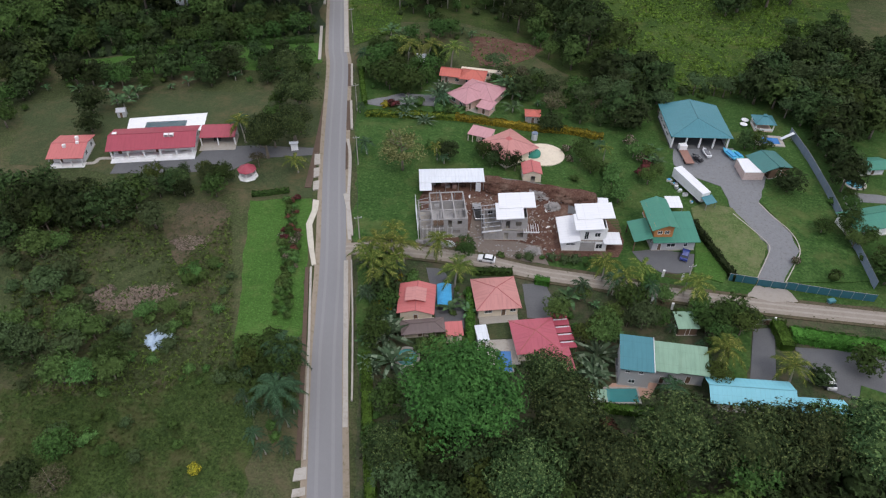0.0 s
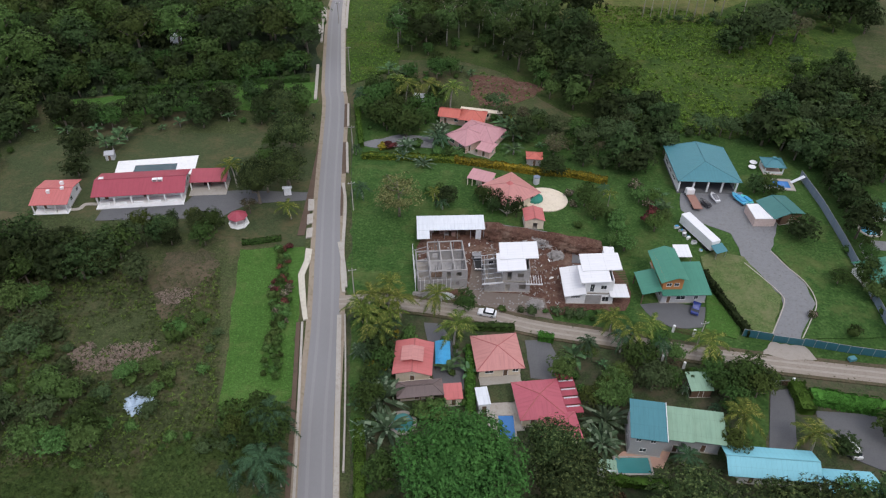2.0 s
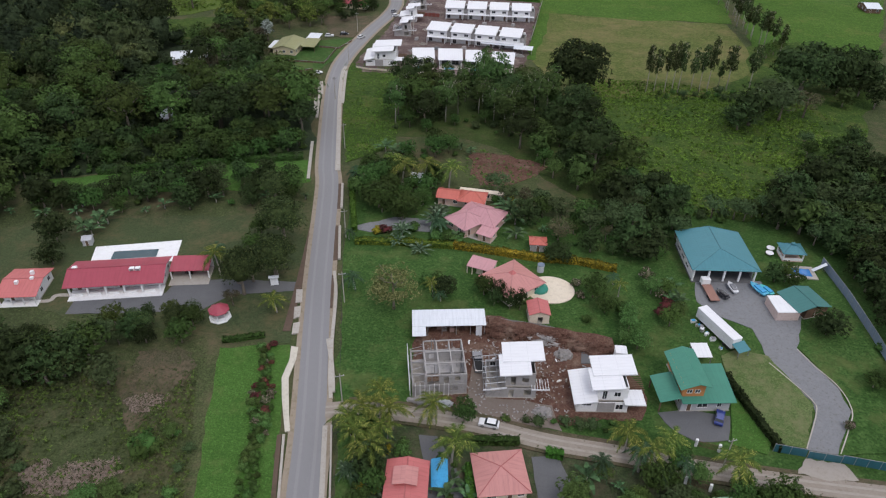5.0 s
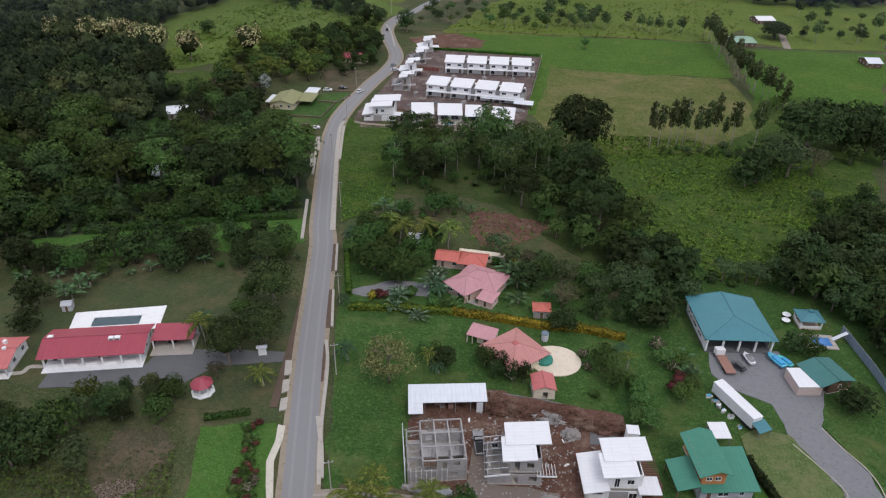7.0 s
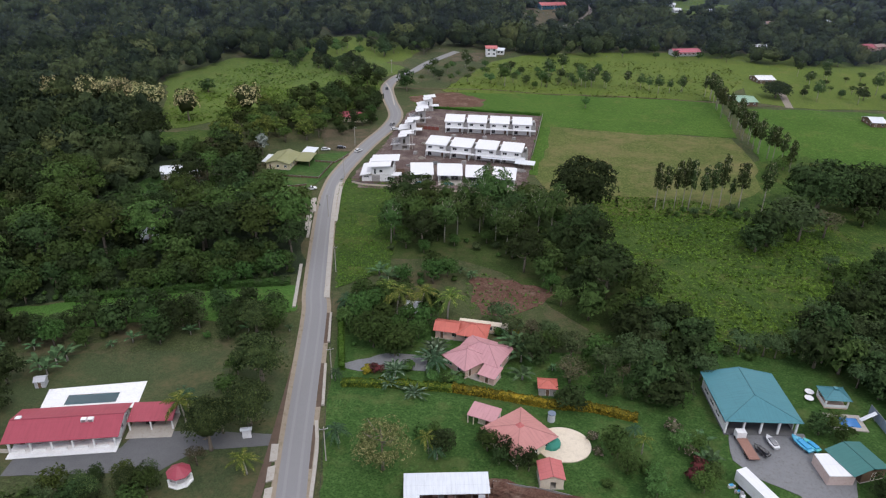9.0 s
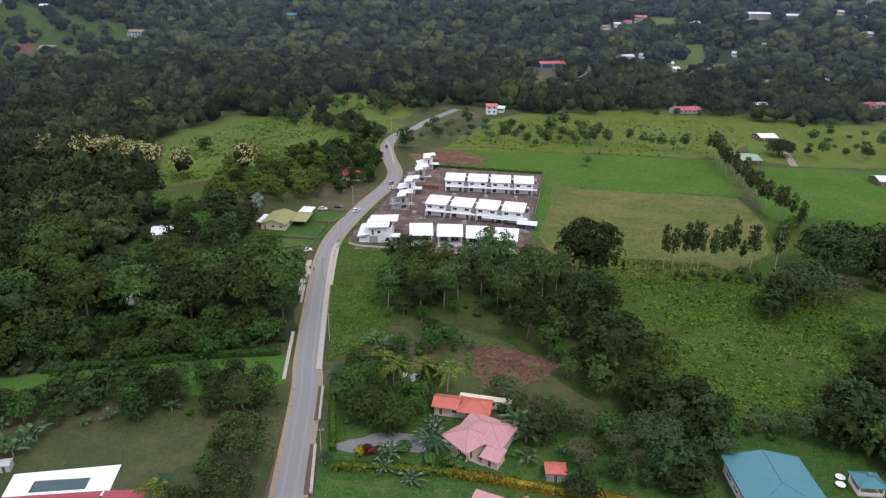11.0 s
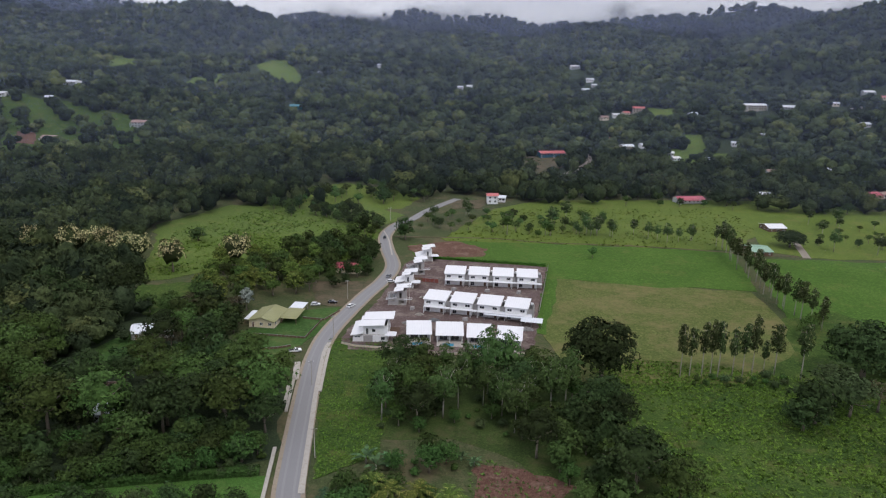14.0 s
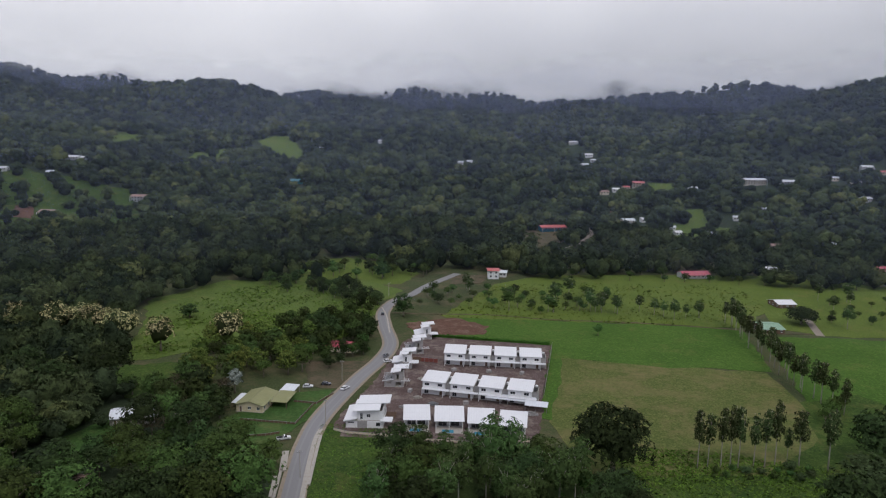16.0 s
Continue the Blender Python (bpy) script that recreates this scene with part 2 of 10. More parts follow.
R_ZINC = sheet_roof("zinc_sheet", (0.6, 0.63, 0.66), (0.7, 0.72, 0.74), dirt=0.3)
R_OLIVE = sheet_roof("olive_sheet", (0.2, 0.2, 0.08), (0.25, 0.25, 0.11))
R_DARK = sheet_roof("dark_brown_sheet", (0.12, 0.085, 0.08), (0.16, 0.12, 0.11))
R_RUST = sheet_roof("rusty_sheet", (0.25, 0.13, 0.1), (0.35, 0.26, 0.23))

ROUGH = grass("rough_ground", (0.038, 0.052, 0.017), (0.066, 0.083, 0.026), (0.092, 0.108, 0.034), 0.03, 0.5, 0.9, (0.125, 0.1, 0.06), 0.58)
LAWN = grass("bright_lawn", (0.042, 0.100, 0.015), (0.062, 0.136, 0.021), (0.085, 0.166, 0.031), 0.09, 0.7, 0.4, (0.10, 0.135, 0.04), 0.63)
LAWN_DULL = grass("dull_lawn", (0.040, 0.058, 0.021), (0.060, 0.079, 0.027), (0.078, 0.095, 0.034), 0.06, 1.0, 0.35, (0.105, 0.092, 0.046), 0.57)
LAWN_DEEP = grass("deep_lawn", (0.030, 0.070, 0.013), (0.048, 0.100, 0.019), (0.074, 0.134, 0.030), 0.05, 0.4, 0.5, (0.095, 0.115, 0.038), 0.6)
LAWN_DRY = grass("dry_lawn", (0.072, 0.111, 0.025), (0.102, 0.145, 0.040), (0.136, 0.170, 0.057), 0.08, 1.0, 0.4, (0.170, 0.162, 0.086), 0.56)
PASTURE = grass("rough_pasture", (0.024, 0.052, 0.009), (0.050, 0.090, 0.014), (0.092, 0.132, 0.023), 0.05, 0.4, 0.9, (0.115, 0.112, 0.036), 0.62)
FIELD = grass("grazed_field", (0.042, 0.094, 0.012), (0.065, 0.129, 0.016), (0.091, 0.154, 0.023), 0.03, 0.3, 0.6, (0.114, 0.128, 0.034), 0.63)
FIELD_DRY = grass("dry_field", (0.066, 0.092, 0.018), (0.104, 0.124, 0.028), (0.140, 0.150, 0.040), 0.03, 0.3, 0.7, (0.165, 0.138, 0.062), 0.57)
FIELD_GOLD = grass("yellow_green_field", (0.072, 0.114, 0.016), (0.108, 0.15, 0.021), (0.138, 0.176, 0.029), 0.03, 0.4, 0.6, (0.15, 0.145, 0.045), 0.63)
HUMMOCK = grass("hummocky_pasture", (0.06, 0.098, 0.016), (0.096, 0.144, 0.023), (0.128, 0.172, 0.033), 0.04, 0.35, 1.0, (0.14, 0.14, 0.045), 0.62)
# Garden soil darker than the lawns, with some tree shade put into the colour.
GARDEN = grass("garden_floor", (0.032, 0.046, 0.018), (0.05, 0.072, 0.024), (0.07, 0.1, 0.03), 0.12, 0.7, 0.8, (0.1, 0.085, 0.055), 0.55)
# Forest floor toned dark: shade below the crowns is partly in this colour.
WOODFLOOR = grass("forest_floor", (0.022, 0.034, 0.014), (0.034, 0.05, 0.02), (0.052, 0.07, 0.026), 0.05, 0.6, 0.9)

L_DEEP = leaf("deep_leaf", (0.016, 0.029, 0.010), (0.041, 0.063, 0.020), spread=0.45)
L_MID = leaf("mid_leaf", (0.024, 0.050, 0.013), (0.054, 0.090, 0.022), spread=0.38)
L_LIGHT = leaf("light_leaf", (0.054, 0.101, 0.027), (0.072, 0.122, 0.034))
L_GREY = leaf("greyish_leaf", (0.040, 0.062, 0.025), (0.058, 0.084, 0.032))
L_OLIVE = leaf("olive_leaf", (0.040, 0.066, 0.015), (0.064, 0.092, 0.022), spread=0.3)
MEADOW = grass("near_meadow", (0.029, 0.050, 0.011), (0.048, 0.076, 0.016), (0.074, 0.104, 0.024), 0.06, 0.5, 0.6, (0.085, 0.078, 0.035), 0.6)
L_WOOD = leaf("wood_leaf", (0.025, 0.043, 0.012), (0.055, 0.079, 0.021), spread=0.45)
L_MANGO = leaf("mango_leaf", (0.020, 0.050, 0.012), (0.058, 0.115, 0.026), spread=0.38, size=0.3)
L_BIG = leaf("large_tree_leaf", (0.019, 0.038, 0.014), (0.052, 0.082, 0.026), (0.10, 0.125, 0.042), spread=0.4, size=0.3, tip_at=0.7)
L_BROWN = leaf("brownish_leaf", (0.072, 0.054, 0.034), (0.058, 0.068, 0.029))
L_SPARSE = leaf("sparse_leaf", (0.12, 0.135, 0.045), (0.10, 0.125, 0.04), (0.2, 0.185, 0.085))
L_BLOOM = leaf("blossoming_leaf", (0.045, 0.062, 0.022), (0.06, 0.078, 0.026), (0.5, 0.44, 0.23), tip_at=0.45)
L_PALM = leaf("palm_leaf", (0.048, 0.080, 0.016), (0.100, 0.130, 0.026), (0.20, 0.19, 0.05), spread=0.15, tip_at=0.75)
L_PALMD = leaf("dark_palm_leaf", (0.032, 0.061, 0.029), (0.043, 0.079, 0.039))
L_BANANA = leaf("banana_leaf", (0.050, 0.094, 0.039), (0.072, 0.122, 0.053))
L_SILVER = leaf("silver_leaf", (0.16, 0.19, 0.16), (0.22, 0.25, 0.21))
L_FAN = leaf("fan_leaf", (0.045, 0.078, 0.038), (0.075, 0.11, 0.06), (0.12, 0.15, 0.10))
L_YELLOW = leaf("yellow_leaf", (0.202, 0.173, 0.019), (0.144, 0.144, 0.024), (0.288, 0.216, 0.019))
L_CROTON = leaf("croton_leaf", (0.035, 0.075, 0.014), (0.085, 0.105, 0.016), (0.16, 0.15, 0.018), size=0.5)
L_RED = leaf("red_leaf", (0.075, 0.022, 0.022), (0.05, 0.05, 0.022), (0.14, 0.03, 0.035))
L_PINK = leaf("flower_leaf", (0.045, 0.07, 0.022), (0.06, 0.06, 0.03), (0.36, 0.24, 0.24), tip_at=0.75)
L_HEDGE = leaf("hedge_leaf", (0.050, 0.115, 0.017), (0.065, 0.137, 0.024))
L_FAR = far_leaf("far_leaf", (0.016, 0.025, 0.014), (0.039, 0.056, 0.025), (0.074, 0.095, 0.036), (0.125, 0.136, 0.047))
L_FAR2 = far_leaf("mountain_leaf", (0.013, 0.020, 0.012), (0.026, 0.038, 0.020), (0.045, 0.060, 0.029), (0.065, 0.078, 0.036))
# Wood leaf in a brighter green: sunlight on broad crowns put into the colour.
L_SUNLIT = leaf("sunlit_crown_leaf", (0.025, 0.045, 0.012), (0.070, 0.106, 0.026), spread=0.4, size=0.2)
L_TALL = leaf("tall_tree_leaf", (0.032, 0.058, 0.018), (0.068, 0.106, 0.030), spread=0.35, size=0.2)
L_BAMBOO = leaf("bamboo_leaf", (0.055, 0.090, 0.018), (0.100, 0.135, 0.028), (0.14, 0.165, 0.04), spread=0.15)
L_TEAK = leaf("teak_leaf", (0.034, 0.054, 0.018), (0.056, 0.078, 0.026), (0.20, 0.19, 0.10), tip_at=0.86)
L_TUSSOCK = leaf("tussock_leaf", (0.060, 0.108, 0.015), (0.115, 0.160, 0.026), spread=0.1, size=0.08)


# ---- mesh helpers ----
class Form:
    """Vertices and faces gathered for one mesh."""

    def __init__(self):
        self.v, self.f = [], []

    def add(self, verts, faces):
        o = len(self.v)
        self.v += [tuple(p) for p in verts]
        self.f += [tuple(i + o for i in q) for q in faces]
        return self

    def box(self, x0, x1, y0, y1, z0, z1):
        v = [(x0, y0, z0), (x1, y0, z0), (x1, y1, z0), (x0, y1, z0), (x0, y0, z1), (x1, y0, z1), (x1, y1, z1), (x0, y1, z1)]
        return self.add(v, [(3, 2, 1, 0), (4, 5, 6, 7), (0, 1, 5, 4), (1, 2, 6, 5), (2, 3, 7, 6), (3, 0, 4, 7)])

    def slab(self, top, th):
        """A plate under the polygon top, th thick."""
        n = len(top)
        v = list(top) + [(x, y, z - th) for x, y, z in top]
        return self.add(v, [tuple(range(n)), tuple(range(2 * n - 1, n - 1, -1))] + [(i, i + n, (i + 1) % n + n, (i + 1) % n) for i in range(n)])

    def tube(self, path, radii, sides=7):
        v, f = [], []
        for k, (p, r) in enumerate(zip(path, radii)):
            a = Vector(path[min(k + 1, len(path) - 1)]) - Vector(path[max(k - 1, 0)])
            q = a.to_track_quat("Z", "Y")
            for i in range(sides):
                w = 2 * math.pi * i / sides
                v.append(tuple(Vector(p) + q @ Vector((r * math.cos(w), r * math.sin(w), 0))))
        for k in range(len(path) - 1):
            for i in range(sides):
                j = (i + 1) % sides
                f.append((k * sides + i, k * sides + j, (k + 1) * sides + j, (k + 1) * sides + i))
        f += [tuple(range(sides - 1, -1, -1)), tuple(range((len(path) - 1) * sides, len(path) * sides))]
        return self.add(v, f)

    def disc(self, cx, cy, rx, ry, z0, z1, sides=24):
        return self.slab([(cx + rx * math.cos(2 * math.pi * i / sides), cy + ry * math.sin(2 * math.pi * i / sides), z1) for i in range(sides)], z1 - z0)


def mesh_of(form, name, mat, uv=False, smooth=False):
    me = bpy.data.meshes.new(name)
    me.from_pydata(form.v, [], form.f)
    me.materials.append(mat)
    if uv:
        lay = me.uv_layers.new(name="UVMap")
        for p in me.polygons:
            n = p.normal
            u = Vector((-n.y, n.x, 0))
            u = u.normalized() if u.length > 0.02 else Vector((1, 0, 0))
            w = n.cross(u)
            for li in p.loop_indices:
                co = me.vertices[me.loops[li].vertex_index].co
                lay.data[li].uv = (co.dot(u), co.dot(w))
    if smooth:
        for p in me.polygons:
            p.use_smooth = True
    return me


def part(name, form, mat, parent, label="", uv=False, smooth=False):
    ob = new(name, mesh_of(form, name, mat, uv, smooth))
    ob.parent = parent
    return tagged(ob, label)


def root(name, x, y, z, turn, label, category, group=""):
    ob = new(name)
    ob.empty_display_size = 0.5
    ob.matrix_basis = pose(x, y, z, 0, 0, turn)
    return tagged(ob, label, category, group)


def lone(name, form, mat, label, category, group="", kind="", uv=False, smooth=False):
    ob = new(name, mesh_of(form, name, mat, uv, smooth))
    return tagged(ob, label, category, group, kind)


def fast_mesh(name, v, tris, mat):
    """A mesh of triangles from arrays."""
    me = bpy.data.meshes.new(name)
    me.vertices.add(len(v))
    me.vertices.foreach_set("co", np.asarray(v, np.float32).ravel())
    me.loops.add(3 * len(tris))
    me.loops.foreach_set("vertex_index", np.asarray(tris, np.int32).ravel())
    me.polygons.add(len(tris))
    me.polygons.foreach_set("loop_start", np.arange(0, 3 * len(tris), 3, dtype=np.int32))
    me.update(calc_edges=True)
    me.materials.append(mat)
    return me



# ---- ground ----
PROFILE_R = [0, 610, 700, 800, 950, 1150, 1400, 1700, 2000, 2400, 3400]
PROFILE_Z = [0, 0, 6, 20, 52, 92, 132, 168, 205, 310, 520]


def rise(x, y):
    """Height of the ground: flat valley floor, then foothills, spurs and mountains."""
    dx, dy = np.asarray(x, float) + 5, np.asarray(y, float) - 88
    r = np.hypot(dx, dy)
    az = np.degrees(np.arctan2(dx, dy))
    z = np.interp(r, PROFILE_R, PROFILE_Z)
    far = np.clip((r - 700) / 900, 0, 1.3)
    spur = np.clip((az - 14) / 14, 0, 1.6)
    z = z + 86 * spur ** 1.8 * np.exp(-(((r - 1380) / 250) ** 2))
    z = z + 24 * np.clip((az - 4) / 9, 0, 1) * np.clip((r - 1600) / 220, 0, 1)
    z = z + 48 * np.exp(-(((az + 24.5) / 4.5) ** 2)) * np.exp(-(((r - 1480) / 170) ** 2))
    z = z + 24 * np.exp(-(((az + 37) / 8) ** 2)) * np.exp(-(((r - 980) / 160) ** 2))
    z = z + 34 * np.exp(-(((az + 40) / 8) ** 2)) * np.clip((r - 1250) / 400, 0, 1.2)
    wob = np.sin(dx / 97 + np.sin(dy / 143)) * np.cos(dy / 121) + 0.6 * np.sin(dx / 41 + dy / 67) + 0.5 * np.cos(dx / 230 - dy / 61)
    return z + wob * 11 * np.clip((r - 750) / 700, 0, 1.5)


gx = np.concatenate([np.arange(-2400, -400, 40.0), np.arange(-400, 400, 20.0), np.arange(400, 2401, 40.0)])
gy = np.concatenate([np.arange(-200, 700, 20.0), np.arange(700, 2901, 25.0)])
GX, GY = np.meshgrid(gx, gy)
GZ = rise(GX, GY)
gv = np.stack([GX.ravel(), GY.ravel(), GZ.ravel()], 1)
gi = np.arange(len(gv)).reshape(GX.shape)
ga, gb, gc, gd = gi[:-1, :-1].ravel(), gi[:-1, 1:].ravel(), gi[1:, 1:].ravel(), gi[1:, :-1].ravel()
ground = new("ground", fast_mesh("ground", gv, np.concatenate([np.stack([ga, gb, gc], 1), np.stack([ga, gc, gd], 1)]), ROUGH))
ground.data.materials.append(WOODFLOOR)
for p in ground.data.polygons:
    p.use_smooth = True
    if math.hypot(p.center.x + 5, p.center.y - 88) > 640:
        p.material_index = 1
tagged(ground, "rough green valley floor rising to wooded mountains", "ground", kind="structure")

LEVEL = [0.02]


def ragged(pts, jitter, step):
    """The outline with its sides broken into short uneven steps."""
    if not jitter:
        return list(pts)
    out = []
    for (x0, y0), (x1, y1) in zip(pts, list(pts[1:]) + [pts[0]]):
        d = math.hypot(x1 - x0, y1 - y0)
        n = max(1, int(d / step))
        nx, ny = -(y1 - y0) / d, (x1 - x0) / d
        for i in range(n):
            k = i / n
            j = 0 if i == 0 else jitter * (noise.noise((x0 + (x1 - x0) * k, y0 + (y1 - y0) * k, 3.1)) * 2)
            out.append((x0 + (x1 - x0) * k + nx * j, y0 + (y1 - y0) * k + ny * j))
    return out


def tri_fill(pts):
    from mathutils import geometry
    return [tuple(t) for t in geometry.tessellate_polygon([[Vector((x, y, 0)) for x, y in pts]])]


def area(name, pts, mat, label, category="ground", jitter=0.5, step=2.5, z=None, kind="structure", drape=False):
    """A patch of ground cover or paving that lies just above the sheet."""
    if z is None:
        LEVEL[0] += 0.006
        z = LEVEL[0]
    out = ragged(pts, jitter, step)
    if drape:
        bm = bmesh.new()
        vs = [bm.verts.new((x, y, 0)) for x, y in out]
        bm.faces.new(vs)
        bmesh.ops.triangulate(bm, faces=bm.faces[:])
        for _ in range(4):
            long = [e for e in bm.edges if e.calc_length() > 40]
            if long:
                bmesh.ops.subdivide_edges(bm, edges=long, cuts=1)
                bmesh.ops.triangulate(bm, faces=bm.faces[:])
        for v in bm.verts:
            v.co.z = float(rise(v.co.x, v.co.y)) + z + 1.0
        me = bpy.data.meshes.new(name)
        bm.to_mesh(me)
        bm.free()
        me.materials.append(mat)
        return tagged(new(name, me), label, category, kind=kind)
    n = len(out)
    f = Form()
    f.v = [(x, y, z) for x, y in out] + [(x, y, -0.15) for x, y in out]
    f.f = tri_fill(out) + [(i, (i + 1) % n, (i + 1) % n + n, i + n) for i in range(n)]
    ob = lone(name, f, mat, label, category, kind=kind)
    bm = bmesh.new()
    bm.from_mesh(ob.data)
    bmesh.ops.recalc_face_normals(bm, faces=bm.faces[:])
    bm.to_mesh(ob.data)
    bm.free()
    return ob


def smooth_line(pts, n=6):
    """A curve through the points (Catmull-Rom)."""
    P = [np.array(p, float) for p in pts]
    P = [2 * P[0] - P[1]] + P + [2 * P[-1] - P[-2]]
    out = []
    for a, b, c, d in zip(P, P[1:], P[2:], P[3:]):
        for i in range(n):
            t = i / n
            out.append(0.5 * (2 * b + (c - a) * t + (2 * a - 5 * b + 4 * c - d) * t * t + (3 * b - a - 3 * c + d) * t ** 3))
    return out + [P[-2]]


def ribbon(line, left, right, z0, z1):
    """A strip along the line between two sideways offsets (left is minus)."""
    f = Form()
    L = [np.array(p, float) for p in line]
    rows = []
    for i, p in enumerate(L):
        d = L[min(i + 1, len(L) - 1)] - L[max(i - 1, 0)]
        d = d / np.hypot(*d)
        n = np.array([d[1], -d[0]])
        a, b = p + n * left, p + n * right
        rows.append([(a[0], a[1], z1), (b[0], b[1], z1), (b[0], b[1], z0), (a[0], a[1], z0)])
    for r in rows:
        f.v += r
    for i in range(len(rows) - 1):
        o, q = 4 * i, 4 * i + 4
        f.f += [(o, o + 1, q + 1, q), (o + 1, o + 2, q + 2, q + 1), (o + 3, o, q, q + 3)]
    f.f += [(3, 2, 1, 0), tuple(range(4 * len(rows) - 4, 4 * len(rows)))]
    return f


def strip(name, line, left, right, z0, z1, mat, label, category, kind="structure"):
    return lone(name, ribbon(line, left, right, z0, z1), mat, label, category, kind=kind)


# fields and lawns
area("garden_ground", [(-39.1, 166.2), (-47.4, 224.8), (-22.6, 215.4), (21.8, 191.7), (55.8, 213.3), (100.6, 218.7), (132.8, 201.4), (97.2, 116.2), (62.1, 115.8), (18.9, 120.9), (-7.4, 123.8), (-31.0, 124.2)], LAWN_DEEP, "green garden ground between the houses", "lawn", 1.5, 4.0)
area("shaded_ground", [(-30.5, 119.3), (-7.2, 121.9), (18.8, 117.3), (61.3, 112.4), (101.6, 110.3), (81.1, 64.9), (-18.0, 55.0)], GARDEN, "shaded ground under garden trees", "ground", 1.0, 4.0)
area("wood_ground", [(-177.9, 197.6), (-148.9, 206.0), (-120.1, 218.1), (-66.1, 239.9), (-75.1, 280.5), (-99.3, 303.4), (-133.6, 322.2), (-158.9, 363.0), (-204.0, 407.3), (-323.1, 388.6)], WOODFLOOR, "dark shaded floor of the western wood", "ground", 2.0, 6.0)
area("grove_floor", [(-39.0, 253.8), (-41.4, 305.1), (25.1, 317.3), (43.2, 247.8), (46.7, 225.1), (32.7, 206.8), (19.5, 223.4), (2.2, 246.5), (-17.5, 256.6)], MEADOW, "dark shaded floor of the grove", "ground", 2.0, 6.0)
area("lawn_strip", [(-61.9, 138.9), (-46.2, 141.6), (-41.2, 115.4), (-37.1, 95.6), (-38.9, 92.2), (-44.0, 87.6), (-49.5, 87.0)], LAWN, "bright mown lawn beside the road", "lawn", 0.6)
area("estate_lawn", [(-132.7, 147.3), (-144.4, 178.8), (-133.3, 185.3), (-57.1, 198.0), (-49.5, 165.1), (-46.3, 142.0), (-95.8, 146.3)], LAWN_DULL, "dull mown lawn round the long red-roofed house", "lawn", 1.0)
area("meadow_near", [(-92.3, 74.8), (-70.5, 77.1), (-47.4, 86.6), (-42.1, 78.7), (-38.2, 57.4), (-79.5, 53.2)], MEADOW, "rough mown grass below the shrubs", "lawn", 2.0)
area("bare_patch", [(-79.8, 135.5), (-70.2, 137.5), (-65.0, 133.1), (-64.3, 124.6), (-62.9, 116.8), (-71.5, 113.0), (-76.9, 121.2)], BROWN, "bare brown soil in rough grass", "soil", 1.2, 1.2)
area("grass_verge", [(-42.0, 184.1), (-22.5, 183.1), (-17.9, 135.7), (-31.4, 127.5)], LAWN_DEEP, "deep green grass beside the road", "lawn", 0.8)
area("verge_side", [(-29.9, 118.4), (-27.2, 118.7), (-21.4, 88.6), (-22.8, 83.1)], LAWN_DEEP, "grass strip inside the roadside drain", "lawn", 0.4)
area("pool_lawn", [(-40.6, 182.5), (-17.1, 181.7), (3.0, 180.7), (31.6, 175.3), (46.6, 171.0), (44.6, 156.4), (36.7, 146.1), (13.0, 152.9), (-19.3, 156.1), (-24.4, 136.2), (-33.2, 135.3)], LAWN_DEEP, "deep green lawn round the pink houses", "lawn", 0.8)
area("hedge_garden", [(-19.2, 200.6), (16.9, 204.9), (34.3, 207.0), (45.0, 197.6), (48.8, 175.2), (35.3, 182.2), (-17.5, 185.3)], LAWN_DEEP, "garden lawn behind the yellow hedge", "lawn", 1.0)
area("bare_clearing", [(-9.4, 244.3), (3.2, 243.7), (10.2, 240.9), (17.5, 236.8), (12.2, 229.8), (7.7, 226.0), (3.3, 222.4), (-5.9, 221.7), (-9.5, 228.3)], SOIL, "bare red soil clearing", "soil", 1.5, 3.0)
area("left_field", [(-146.6, 207.4), (-108.8, 220.2), (-88.8, 226.0), (-64.5, 232.0), (-60.6, 217.1), (-70.2, 211.0), (-103.9, 205.7), (-141.2, 193.8)], LAWN, "mown green strip before the wood", "lawn", 0.8)
area("rough_pasture", [(27.6, 320.8), (72.2, 320.6), (114.1, 308.5), (138.3, 281.1), (115.0, 228.6), (82.2, 212.7), (50.2, 208.9), (38.4, 225.7), (34.6, 272.3)], PASTURE, "rough tussocky pasture", "pasture", 3.0, 8.0)
area("scrub_field", [(14.3, 312.7), (24.1, 301.0), (81.0, 308.6), (107.2, 338.4), (115.6, 372.2), (146.0, 388.3), (175.9, 365.9), (136.1, 276.3), (111.2, 299.9), (70.4, 311.3)], PASTURE, "weedy pasture between the fields", "pasture", 3.0, 6.0)
area("dry_field", [(12.5, 339.2), (22.4, 417.9), (63.8, 413.7), (116.0, 409.6), (116.5, 369.1), (109.3, 337.4), (80.2, 305.1), (24.0, 299.2)], FIELD_DRY, "pale grazed field", "field", 2.0, 8.0)
area("grazed_field", [(-61.8, 470.7), (-15.1, 489.9), (20.8, 485.6), (128.7, 485.0), (119.3, 411.0), (63.5, 411.6), (22.3, 416.8), (13.8, 340.8), (8.7, 342.3), (16.6, 430.2), (-32.3, 434.2), (-53.0, 443.1)], FIELD, "bright grazed field behind the terrace houses", "field", 1.5, 8.0)
area("east_field", [(135.7, 473.0), (224.0, 474.4), (174.1, 361.9), (156.6, 367.0), (145.1, 385.6), (119.9, 373.6)], FIELD, "bright green field beyond the tree row", "field", 2.0, 8.0)
area("north_field", [(-44.1, 488.1), (-14.2, 580.5), (24.1, 622.7), (158.6, 646.4), (172.3, 551.8), (129.4, 487.9), (20.8, 487.0), (-39.9, 482.9)], FIELD_GOLD, "yellow-green field with young trees", "field", 2.0, 8.0)
